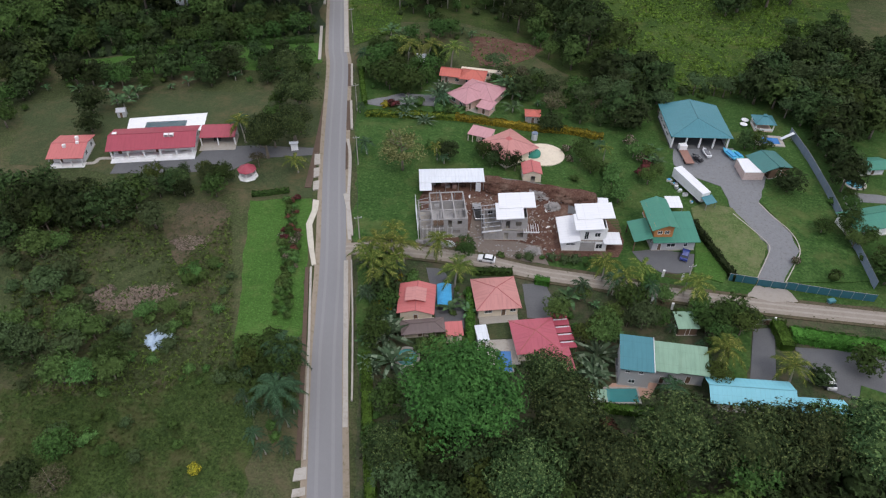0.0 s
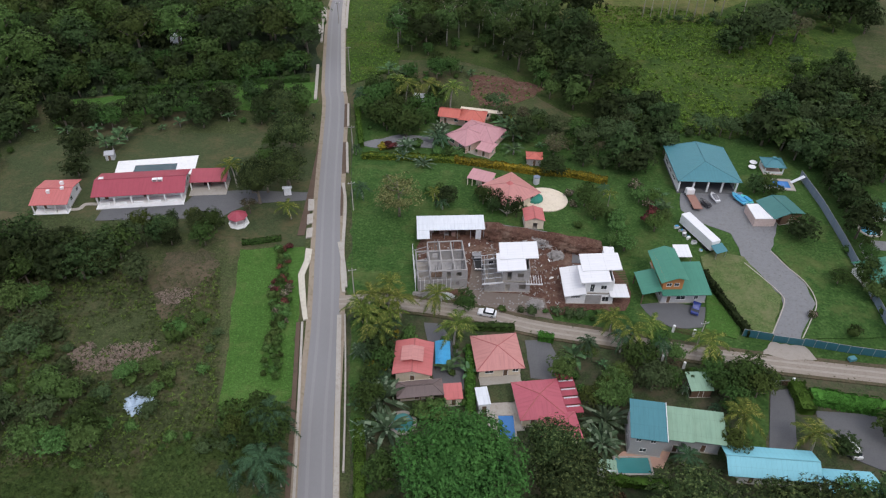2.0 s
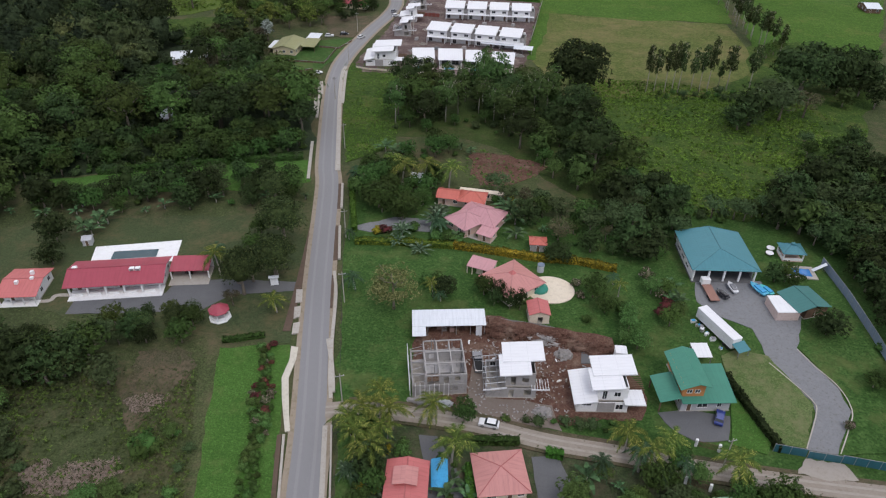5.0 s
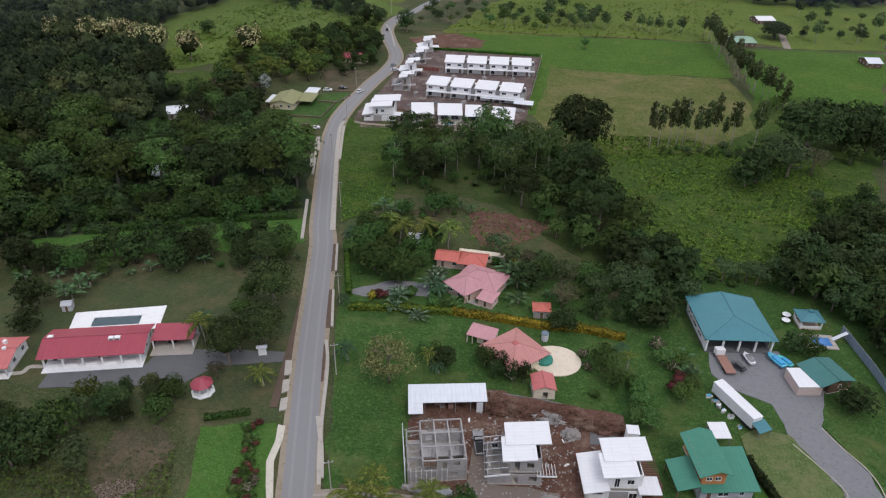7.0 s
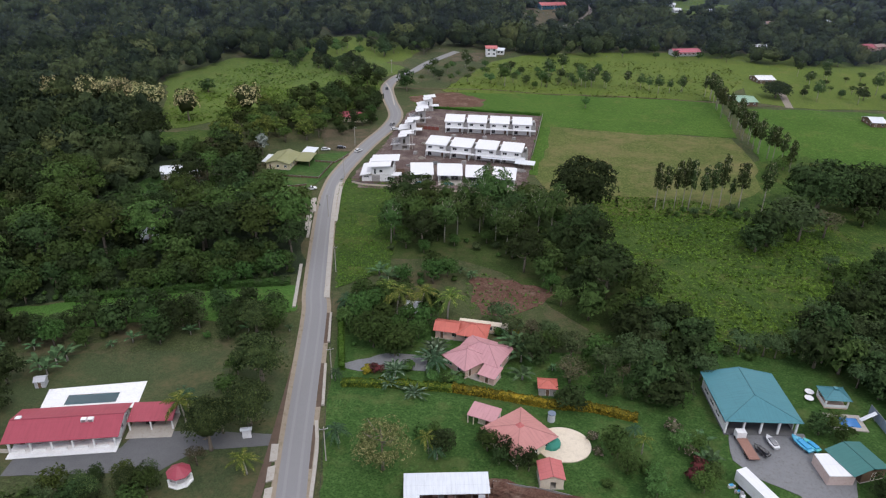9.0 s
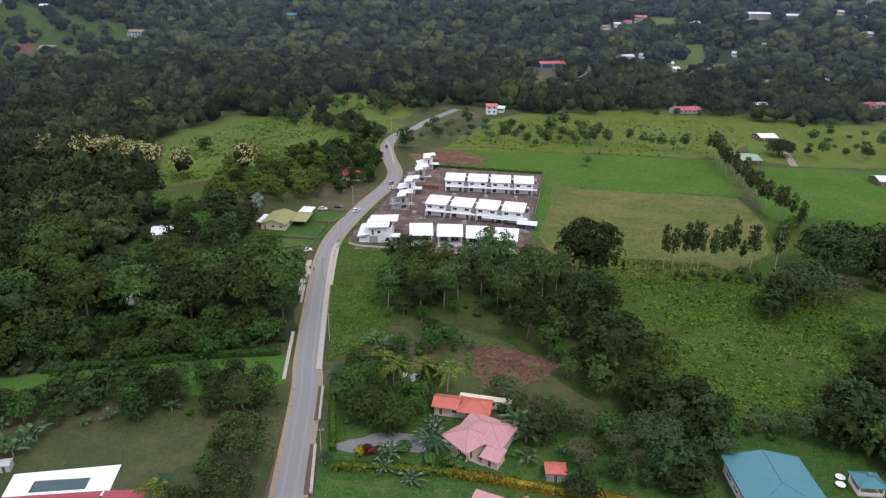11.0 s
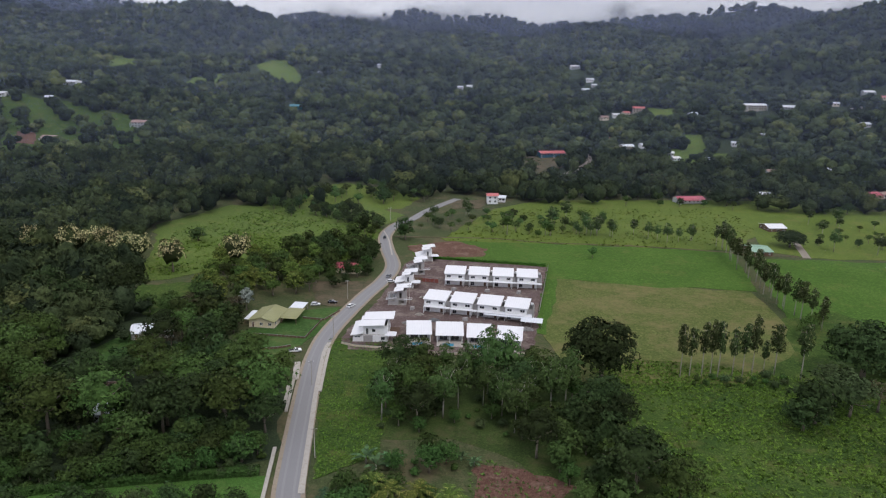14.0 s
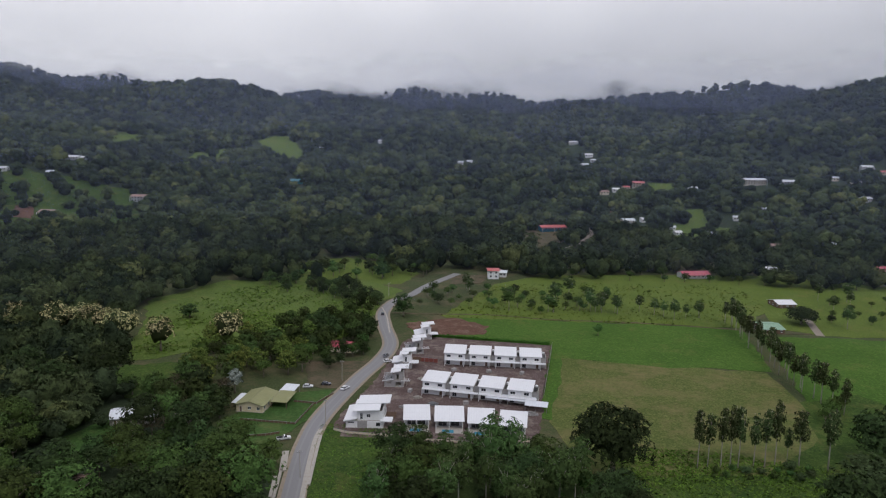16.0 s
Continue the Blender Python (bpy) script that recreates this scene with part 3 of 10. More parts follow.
area("far_east_field", [(158.3, 551.8), (158.3, 646.0), (200.3, 650.2), (300.3, 618.6), (227.0, 481.1), (170.6, 478.5), (150.1, 488.5)], FIELD_GOLD, "yellow-green field by the barn", "field", 2.0, 8.0)
area("west_pasture", [(-183.1, 380.4), (-209.3, 455.0), (-228.9, 490.8), (-206.7, 560.2), (-165.5, 574.3), (-143.2, 580.4), (-108.8, 577.3), (-75.5, 548.6), (-86.4, 512.5), (-79.7, 451.6), (-95.8, 424.2), (-136.9, 429.7), (-169.0, 386.6)], HUMMOCK, "bright hummocky pasture west of the road", "pasture", 3.0, 8.0)
area("roadside_meadow", [(-68.5, 301.4), (-72.1, 325.8), (-43.2, 325.7), (-22.3, 314.0), (-38.4, 262.9), (-37.6, 245.5), (-51.9, 232.0)], PASTURE, "weedy meadow beside the road", "pasture", 1.0)
area("yard_grass", [(-108.5, 323.2), (-99.6, 350.2), (-76.2, 360.0), (-75.9, 333.1), (-85.7, 304.8), (-99.0, 302.9)], LAWN_DEEP, "green yard of the olive-roofed house", "lawn", 0.6)
area("bare_lot", [(-98.5, 393.8), (-68.3, 398.4), (-68.0, 361.2), (-87.6, 361.7)], BROWN, "bare brown lot beside the road", "soil", 1.0)
area("house_glade", [(-159.0, 294.7), (-151.8, 319.7), (-136.2, 302.3), (-128.7, 294.6), (-147.5, 283.9)], LAWN_DEEP, "dark grass glade in the wood", "lawn", 1.0)
area("pasture_glade", [(-183.8, 372.8), (-152.7, 385.5), (-133.4, 345.3), (-156.3, 338.9)], PASTURE, "small glade between the trees", "pasture", 1.5)
area("earthworks", [(-61.4, 468.0), (-36.4, 483.4), (-14.3, 468.8), (-16.9, 451.3), (-53.0, 443.1)], SOIL, "scraped bare earth", "soil", 1.5)
area("far_yard", [(-46.8, 609.3), (-19.2, 614.4), (-23.1, 583.1), (-46.1, 574.9)], BROWN, "bare brown yard by the far house", "soil", 1.0)

# ---- roads ----
ROAD = smooth_line([(-24.3, 59.1), (-30.2, 87.7), (-32.7, 102.4), (-35.7, 119.7), (-44.4, 162.5), (-53.7, 213.7), (-58.0, 231.3), (-68.5, 284.1), (-72.5, 310.3), (-73.2, 334.4), (-68.6, 374.5), (-63.9, 401.6), (-63.5, 426.9), (-72.4, 459.4), (-78.8, 489.8), (-76.8, 517.5), (-68.6, 538.2), (-61.2, 568.1), (-43.6, 614.5)])
back = np.array(ROAD[0]) - np.array(ROAD[6])
ROAD = [np.array(ROAD[0]) + back / np.hypot(*back) * 80] + ROAD
strip("road", ROAD, -3.1, 3.1, -0.2, 0.27, ASPHALT, "grey asphalt village road with worn wheel tracks", "road")
strip("road_shoulder", ROAD[:96], -4.3, 4.3, -0.2, 0.235, surf("shoulder_soil", (0.25, 0.2, 0.15), (0.32, 0.27, 0.2), 1.0, 0.95, 0.6, (0.14, 0.12, 0.06)), "sandy brown road shoulder", "shoulder")

for off in (-1.5, 1.4):
    strip("wheel_track", ROAD, off - 0.32, off + 0.32, 0.0, 0.276, WORN, "paler worn wheel track on the asphalt", "road")
SIDE = smooth_line([(-33.3, 122.7), (-26.2, 123.9), (-18.1, 123.6), (-10.0, 123.1), (-0.6, 122.0), (12.4, 119.3), (25.2, 117.9), (37.6, 116.3), (49.7, 115.0), (61.7, 114.1), (73.6, 113.5), (87.3, 112.9), (102.5, 112.2)])
strip("dirt_road", SIDE, -2.1, 2.1, -0.2, 0.29, DIRT_ROAD, "pale unpaved side road", "road")
strip("dirt_road_edge", SIDE[4:], -3.2, 2.9, -0.2, 0.24, BROWN, "bare worn edge of the unpaved road", "shoulder")
for off in (-0.85, 0.75):
    strip("lane_track", SIDE, off - 0.28, off + 0.28, 0.0, 0.296, GRAVEL_PALE, "pale wheel track on the dirt road", "road")
LANE = smooth_line([(-74.6, 489.0), (-47.9, 490.4), (-11.6, 493.4), (20.9, 488.5), (70.6, 489.5), (123.3, 484.2), (140.7, 479.0), (164.9, 481.5)])
strip("farm_lane", LANE, -1.1, 1.1, -0.2, 0.17, BROWN, "narrow unpaved farm lane along the field", "road")
strip("barn_track", smooth_line([(168.8, 478.3), (174.6, 506.4), (179.6, 529.7)]), -2.2, 2.2, -0.2, 0.2, DIRT_ROAD, "dirt track beside the barn", "road")



# ---- vegetation ----
rng = np.random.default_rng(7)
ICO_V, ICO_F = None, None


def ico(sub):
    bm = bmesh.new()
    bmesh.ops.create_icosphere(bm, subdivisions=sub, radius=1.0)
    v = np.array([q.co[:] for q in bm.verts])
    f = np.array([[q.index for q in t.verts] for t in bm.faces])
    bm.free()
    return v, f


ICO1, ICO2, ICO3 = ico(1), ico(2), ico(4)


def cards(centres, normals, size, seed):
    """Leaf clumps: bent diamond cards round the given normals."""
    r = np.random.default_rng(seed)
    n = len(centres)
    nrm = normals + r.normal(0, 0.45, (n, 3))
    nrm /= np.linalg.norm(nrm, axis=1, keepdims=True) + 1e-9
    a = np.cross(nrm, r.normal(0, 1, (n, 3)))
    a /= np.linalg.norm(a, axis=1, keepdims=True) + 1e-9
    b = np.cross(nrm, a)
    s = size * r.uniform(0.6, 1.35, (n, 1))
    V = []
    for k in range(3):
        w = 2.1 * k + r.uniform(-0.5, 0.5, (n, 1))
        e = a * np.cos(w) + b * np.sin(w)
        f = b * np.cos(w) - a * np.sin(w)
        tip = centres + e * s * r.uniform(0.9, 1.25, (n, 1)) + nrm * s * r.uniform(-0.35, 0.3, (n, 1))
        mid = centres + e * s * 0.3
        V += [tip, mid + f * s * 0.42, mid - f * s * 0.42 - e * s * 0.35]
    v = np.stack(V, 1).reshape(-1, 3)
    o = np.arange(n)[:, None] * 9
    t = np.concatenate([o + np.array([[3 * k, 3 * k + 1, 3 * k + 2]]) for k in range(3)])
    return v, t


def crown_arrays(seed, rx, rz, cz, clumps, per, size, low=-0.35, core=0.72, clump_r=0.36, core_sub=2):
    """A crown: leaf cards on many boughs spread over an uneven ellipsoid, round a dense heart."""
    r = np.random.default_rng(seed)
    d = r.normal(0, 1, (clumps * 4, 3))
    d /= np.linalg.norm(d, axis=1, keepdims=True)
    d = d[d[:, 2] > low][:clumps]
    rad = r.uniform(0.55, 1.0, (len(d), 1)) ** 0.6
    cc = d * rad * (1 - clump_r * 0.55) * np.array([rx, rx, rz]) + np.array([0, 0, cz])
    cr = rx * clump_r * r.uniform(0.65, 1.3, len(cc))
    q = r.normal(0, 1, (len(cc), per, 3))
    q /= np.linalg.norm(q, axis=2, keepdims=True)
    q[:, :, 2] = np.where(q[:, :, 2] < -0.3, -q[:, :, 2], q[:, :, 2])
    p = cc[:, None, :] + q * cr[:, None, None] * np.array([1, 1, 0.75]) * r.uniform(0.75, 1.05, (len(cc), per, 1))
    out = (p - np.array([0, 0, cz])) / np.array([rx, rx, rz])
    nm = (0.6 * q + 0.5 * out / (np.linalg.norm(out, axis=2, keepdims=True) + 1e-6)).reshape(-1, 3)
    nm[:, 2] += 0.35
    v, t = cards(p.reshape(-1, 3), nm, size, seed + 1)
    if core:
        iv, it = ICO2 if core_sub == 2 else ICO1
        k = r.uniform(0.68, 1.12, (len(iv), 1))
        cv = iv * k * np.array([rx, rx, rz]) * core + np.array([0, 0, cz])
        t = np.concatenate([t, it + len(v)])
        v = np.concatenate([v, cv])
    return v, t


def trunk_form(h, r0, seed, lean=0.05, limbs=4, spread=2.5, top=0.55):
    """Tapered trunk with a few limbs reaching into the crown."""
    r = random.Random(seed)
    f = Form()
    lx, ly = r.uniform(-lean, lean) * h, r.uniform(-lean, lean) * h
    path = [(lx * k * k, ly * k * k, h * k) for k in (0, 0.25, 0.5, 0.8, 1.0)]
    f.tube(path, [r0 * 1.25, r0, r0 * 0.85, r0 * 0.6, r0 * 0.3], 7)
    for i in range(limbs):
        w = 2 * math.pi * (i + r.random() * 0.6) / limbs
        k = r.uniform(top, 0.9)
        b = Vector((lx * k * k, ly * k * k, h * k))
        e = b + Vector((math.cos(w) * spread, math.sin(w) * spread, h * 0.22))
        mid = (b + e) / 2 + Vector((0, 0, -0.06 * h))
        f.tube([tuple(b), tuple(mid), tuple(e)], [r0 * 0.45, r0 * 0.35, r0 * 0.15], 5)
    return f


def tree_proto(name, label, category, seed, rx, rz, cz, clumps, per, size, mat, th, tr, bark=BARK, limbs=4, **kw):
    if category == "bush":
        v, t = crown_arrays(seed, rx, rz, cz, clumps, per, size, **kw)
        return tagged(new(name, fast_mesh(name, v, t, mat)), label, category)
    ob = root(name, 0, 0, -500, 0, label, category)
    part("trunk", trunk_form(th, tr, seed, limbs=limbs, spread=rx * 0.6), bark, ob, smooth=True)
    v, t = crown_arrays(seed, rx, rz, cz, clumps, per, size, **kw)
    c = new("crown", fast_mesh("crown", v, t, mat))
    c.parent = ob
    return ob


def palm_proto(name, label, seed, h, fronds, flen, mat, bark=PALEBARK, droop=1.0):
    """A palm: a slim ringed trunk and fronds of separate leaflets."""
    r = random.Random(seed)
    ob = root(name, 0, 0, -500, 0, label, "palm")
    lx, ly = r.uniform(-0.12, 0.12) * h, r.uniform(-0.12, 0.12) * h
    f = Form().tube([(lx * k * k, ly * k * k, h * k) for k in (0, 0.15, 0.4, 0.7, 1)], [0.26, 0.19, 0.16, 0.14, 0.12], 7)
    part("trunk", f, bark, ob, smooth=True)
    g = Form()
    top = Vector((lx, ly, h))
    for i in range(fronds):
        w = 2.4 * i + r.uniform(-0.2, 0.2)
        up = r.uniform(-0.1, 1.15)
        L = flen * r.uniform(0.85, 1.1)
        pts = []
        for k in range(9):
            s = k / 8
            out = L * (s * math.cos(up * 0.8) - 0.12 * s * s)
            pts.append(top + Vector((math.cos(w) * out, math.sin(w) * out, L * (s * math.sin(up * 0.8) - droop * 0.55 * s * s) + 0.1)))
        side = Vector((-math.sin(w), math.cos(w), 0))
        for k in range(8):
            a, b = pts[k], pts[k + 1]
            wd = L * 0.15 * math.sin(math.pi * (0.12 + 0.85 * (k + 0.5) / 8.2))
            ax = (b - a).normalized()
            for sg in (-1, 1):
                for half in (0.0, 0.5):
                    p0 = a.lerp(b, half)
                    p1 = a.lerp(b, half + 0.5)
                    tip = p1 + side * sg * wd + ax * wd * 0.7 + Vector((0, 0, -wd * 0.35 * r.uniform(0.5, 1.4)))
                    g.add([p0, p1, tip], [(0, 1, 2)])
        g.tube([tuple(pts[0]), tuple(pts[4]), tuple(pts[8])], [0.05, 0.035, 0.01], 3)
    part("crown", g, mat, ob)
    return ob


def paddle_proto(name, label, category, seed, leaves, length, width, mat, stem=1.5, fan=False):
    """Banana or traveller's palm: broad arching paddle leaves."""
    r = random.Random(seed)
    ob = root(name, 0, 0, -500, 0, label, category)
    part("trunk", Form().tube([(0, 0, 0), (0.05, 0, stem * 0.5), (0, 0.03, stem)], [0.22, 0.18, 0.12], 7), PALEBARK, ob, smooth=True)
    g = Form()
    for i in range(leaves):
        w = (math.pi if r.random() < 0.5 else 0) + r.uniform(-0.3, 0.3) if fan else 2.4 * i + r.uniform(-0.3, 0.3)
        el = r.uniform(0.5, 1.4)
        L = length * r.uniform(0.75, 1.1)
        side = Vector((-math.sin(w), math.cos(w), 0))
        prev = None
        for k in range(6):
            s = k / 5
            out = L * s * math.cos(el) + L * 0.28 * s * s
            p = Vector((math.cos(w) * out, math.sin(w) * out, stem * 0.9 + L * s * math.sin(el) - L * 0.42 * s * s))
            wd = width * (0.12 if s < 0.25 else math.sin(math.pi * min(1, (s - 0.1) / 0.95)) ** 0.7 * 0.5 + 0.03)
            cur = (p - side * wd + Vector((0, 0, wd * 0.35)), p, p + side * wd + Vector((0, 0, wd * 0.35)))
            if prev:
                g.add([*prev, *cur], [(0, 1, 4, 3), (1, 2, 5, 4)])
            prev = cur
    part("crown", g, mat, ob)
    return ob


PROTO = {}


def proto(key, ob):
    PROTO.setdefault(key, []).append(ob)


for s in range(3):
    proto("round", tree_proto("broadleaf_tree", "dense dark green broadleaf tree with a rounded crown", "tree", 10 + s, 4.6, 4.6, 5.2, 36, 19, 0.5, L_DEEP, 4.8, 0.28, low=-0.8, core=0.44, core_sub=1))
    proto("mid", tree_proto("garden_tree", "green broadleaf tree with an uneven leafy crown", "tree", 20 + s, 4.4, 4.3, 5.2, 32, 18, 0.5, L_MID, 4.8, 0.24, clump_r=0.38, core=0.44, core_sub=1, low=-0.75))
    proto("wood", tree_proto("forest_tree", "dark green forest tree with a broad crown", "tree", 30 + s, 4.8, 5.6, 5.8, 30, 15, 0.72, L_DEEP, 6.2, 0.3, BARK, core_sub=1, low=-0.8, clump_r=0.34, core=0.56))
    proto("wood2", tree_proto("canopy_tree", "mid green forest tree with a loose crown", "tree", 40 + s, 4.6, 5.2, 5.8, 28, 15, 0.7, L_WOOD, 6.2, 0.28, BARK, core_sub=1, clump_r=0.4, low=-0.75, core=0.5))
for s in range(2):
    proto("light", tree_proto("leafy_tree", "small tree with light green leaves", "tree", 50 + s, 3.6, 2.9, 4.6, 24, 26, 0.38, L_LIGHT, 5.0, 0.2, clump_r=0.42, core=0.6))
    proto("grey", tree_proto("grey_green_tree", "grey-green tree with a soft open crown", "tree", 60 + s, 4.2, 3.0, 5.0, 26, 20, 0.4, L_GREY, 4.4, 0.24, clump_r=0.4, core=0.44, core_sub=1))
    proto("olive", tree_proto("olive_green_tree", "olive green tree with an irregular crown", "tree", 70 + s, 4.0, 3.2, 5.2, 26, 19, 0.44, L_OLIVE, 4.4, 0.24, clump_r=0.42, core=0.44, core_sub=1))
    proto("brown", tree_proto("thin_tree", "thin brownish tree with sparse leaves", "tree", 80 + s, 3.6, 3.0, 5.0, 22, 34, 0.26, L_BROWN, 6.5, 0.2, limbs=7, core=0))
    proto("bush", tree_proto("bush", "dense round green garden bush", "bush", 90 + s, 1.6, 1.2, 1.1, 13, 12, 0.3, L_MID, 1.2, 0.1, limbs=3, low=-0.6, core=0.78, core_sub=1))
    proto("bushl", tree_proto("bush", "light green leafy garden bush", "bush", 100 + s, 1.7, 1.25, 1.1, 13, 12, 0.32, L_LIGHT, 1.2, 0.1, limbs=3, low=-0.6, core=0.75, core_sub=1))
    proto("shrub", tree_proto("scrub_bush", "greyish scrub bush in rough grass", "bush", 110 + s, 2.6, 1.7, 1.6, 16, 13, 0.34, L_GREY, 1.8, 0.12, limbs=4, low=-0.6, core=0.66, core_sub=1))
    proto("teak", tree_proto("teak_tree", "slim planted tree with a narrow column of leaves", "tree", 120 + s, 2.6, 6.0, 9.6, 36, 15, 0.5, L_TEAK, 13.0, 0.2, PALEBARK, limbs=5, clump_r=0.5, core=0.42, low=-0.95, core_sub=1))
    proto("umbrella", tree_proto("rain_tree", "wide dark rain tree with a spreading crown", "tree", 130 + s, 8.2, 5.8, 7.2, 72, 34, 0.52, L_DEEP, 8.0, 0.5, limbs=7, clump_r=0.27, core=0.5, low=-0.6))
    proto("tall", tree_proto("tall_tree", "tall slender forest tree with a pale trunk", "tree", 140 + s, 5.6, 7.4, 13.4, 46, 22, 0.52, L_TALL, 17.5, 0.24, PALEBARK, limbs=7, clump_r=0.3, core=0.5, low=-0.95, core_sub=1))
    proto("bloom", tree_proto("flowering_tree", "tree covered in cream blossom", "tree", 150 + s, 6.0, 5.4, 6.2, 34, 22, 0.5, L_BLOOM, 7.0, 0.35, clump_r=0.3, core=0.66))
    proto("red", tree_proto("red_leaved_shrub", "dark red leaved ornamental shrub", "bush", 160 + s, 1.5, 1.3, 1.3, 12, 30, 0.25, L_RED, 1.2, 0.09, limbs=3, low=-0.5, core=0.7, core_sub=1))
    proto("flower", tree_proto("flowering_bush", "bush with pinkish white flowers", "bush", 170 + s, 1.4, 1.1, 1.1, 12, 30, 0.22, L_PINK, 1.1, 0.09, limbs=3, low=-0.5, core=0.7, core_sub=1))
    proto("yellow", tree_proto("yellow_bush", "bright yellow-leaved ornamental garden bush", "bush", 180 + s, 1.3, 1.0, 0.95, 12, 30, 0.24, L_YELLOW, 1.0, 0.09, limbs=3, low=-0.6, core=0.75, core_sub=1))
    proto("coco", palm_proto("coconut_palm", "coconut palm with yellowish green fronds", 190 + s, 6.5, 17, 4.6, L_PALM, droop=1.1))
    proto("darkpalm", palm_proto("garden_palm", "dark green feathery garden palm", 200 + s, 3.2, 18, 3.0, L_PALMD, droop=1.2))
    proto("banana", paddle_proto("banana_plant", "banana plant with broad pale leaves", "banana plant", 210 + s, 9, 3.2, 0.85, L_BANANA))
    proto("fan", paddle_proto("traveller_palm", "fan palm with grey-green paddle leaves", "palm", 220 + s, 26, 3.6, 0.5, L_FAN, 1.2))
    proto("silver", tree_proto("silver_palm", "silvery grey fan palm with a round stiff crown", "palm", 225 + s, 2.4, 2.5, 3.6, 26, 16, 0.5, L_SILVER, 3.2, 0.2, limbs=0, low=-0.7, core=0.6, clump_r=0.3, core_sub=1))
    proto("giant", tree_proto("broad_forest_tree", "tall forest tree with a broad billowing crown", "tree", 260 + s, 7.6, 5.6, 10.4, 46, 24, 0.55, (L_SUNLIT, L_DEEP)[s], 11.0, 0.4, limbs=7, clump_r=0.27, core=0.48, low=-0.6, core_sub=1))
    proto("bamboo", tree_proto("bamboo_clump", "yellowish green feathery bamboo clump", "bamboo", 230 + s, 4.5, 4.5, 5.5, 40, 26, 0.42, L_BAMBOO, 6.0, 0.3, limbs=9, clump_r=0.26, core=0.55, low=-0.8, core_sub=1))
proto("big", tree_proto("large_mango_tree", "huge dense green mango tree", "tree", 240, 6.6, 6.0, 8.0, 64, 110, 0.24, L_MANGO, 7.0, 0.6, clump_r=0.34, core=0.62))
proto("big", tree_proto("large_dark_tree", "huge olive green tree with a dense crown", "tree", 241, 6.6, 5.4, 7.4, 56, 66, 0.3, L_BIG, 6.0, 0.55, clump_r=0.3, core=0.6))
proto("bare", tree_proto("sparse_tree", "half-bare tree with thin yellowish leaves", "tree", 250, 3.9, 4.4, 5.0, 40, 54, 0.21, L_SPARSE, 8.0, 0.2, BARK, limbs=9, core=0, clump_r=0.36, low=-0.5))
for obs in PROTO.values():
    for o in obs:
        o.hide_render = False

PLANTED = []


def plant(kind, x, y, size=1.0, tall=None, group="", label="", which=None):
    """Set a plant on the ground; size is a factor on its prototype."""
    obs = PROTO[kind]
    ob = obs[rng.integers(len(obs)) if which is None else which]
    z = float(rise(x, y)) - 0.05
    tall = size * rng.uniform(0.92, 1.1) if tall is None else tall
    m = pose(x, y, z, 0, 0, rng.uniform(0, 360)) @ Matrix.Diagonal((size, size, tall, 1))
    c = copy_thing(ob, m)
    tagged(c, label, group=group)
    PLANTED.append((x, y, size))
    return c


def inside(x, y, pts):
    ok = False
    for (x0, y0), (x1, y1) in zip(pts, pts[1:] + pts[:1]):
        if (y0 > y) != (y1 > y) and x < (x1 - x0) * (y - y0) / (y1 - y0) + x0:
            ok = not ok
    return ok


def scatter(pts, gap, keep_out=()):
    """Uneven places inside an outline, at least gap apart."""
    xs, ys = [p[0] for p in pts], [p[1] for p in pts]
    got = []
    n = int((max(xs) - min(xs)) * (max(ys) - min(ys)) / gap ** 2 * 6)
    cell = {}
    for _ in range(n):
        x, y = rng.uniform(min(xs), max(xs)), rng.uniform(min(ys), max(ys))
        if not inside(x, y, pts) or any(math.hypot(x - a, y - b) < c for a, b, c in keep_out):
            continue
        k = (int(x // gap), int(y // gap))
        if any(math.hypot(x - a, y - b) < gap for i in (-1, 0, 1) for j in (-1, 0, 1) for a, b in cell.get((k[0] + i, k[1] + j), ())):
            continue
        cell.setdefault(k, []).append((x, y))
        got.append((x, y))
    return got


def wood(pts, gap, kinds, lo, hi, group, keep_out=()):
    for x, y in scatter(pts, gap, keep_out):
        plant(kinds[rng.integers(len(kinds))], x, y, rng.uniform(lo, hi), group=group)


def row(kind, pts, n, lo, hi, group, jit=0.4, tall=1.0):
    """Plants in a line from point to point."""
    line = np.array(pts, float)
    seg = np.concatenate([[0], np.cumsum(np.hypot(*np.diff(line, axis=0).T))])
    for i in range(n):
        s = seg[-1] * (i + 0.5) / n
        x, y = np.interp(s, seg, line[:, 0]) + rng.normal(0, jit), np.interp(s, seg, line[:, 1]) + rng.normal(0, jit)
        s = rng.uniform(lo, hi)
        plant(kind, x, y, s, s * tall * rng.uniform(0.93, 1.07), group=group)


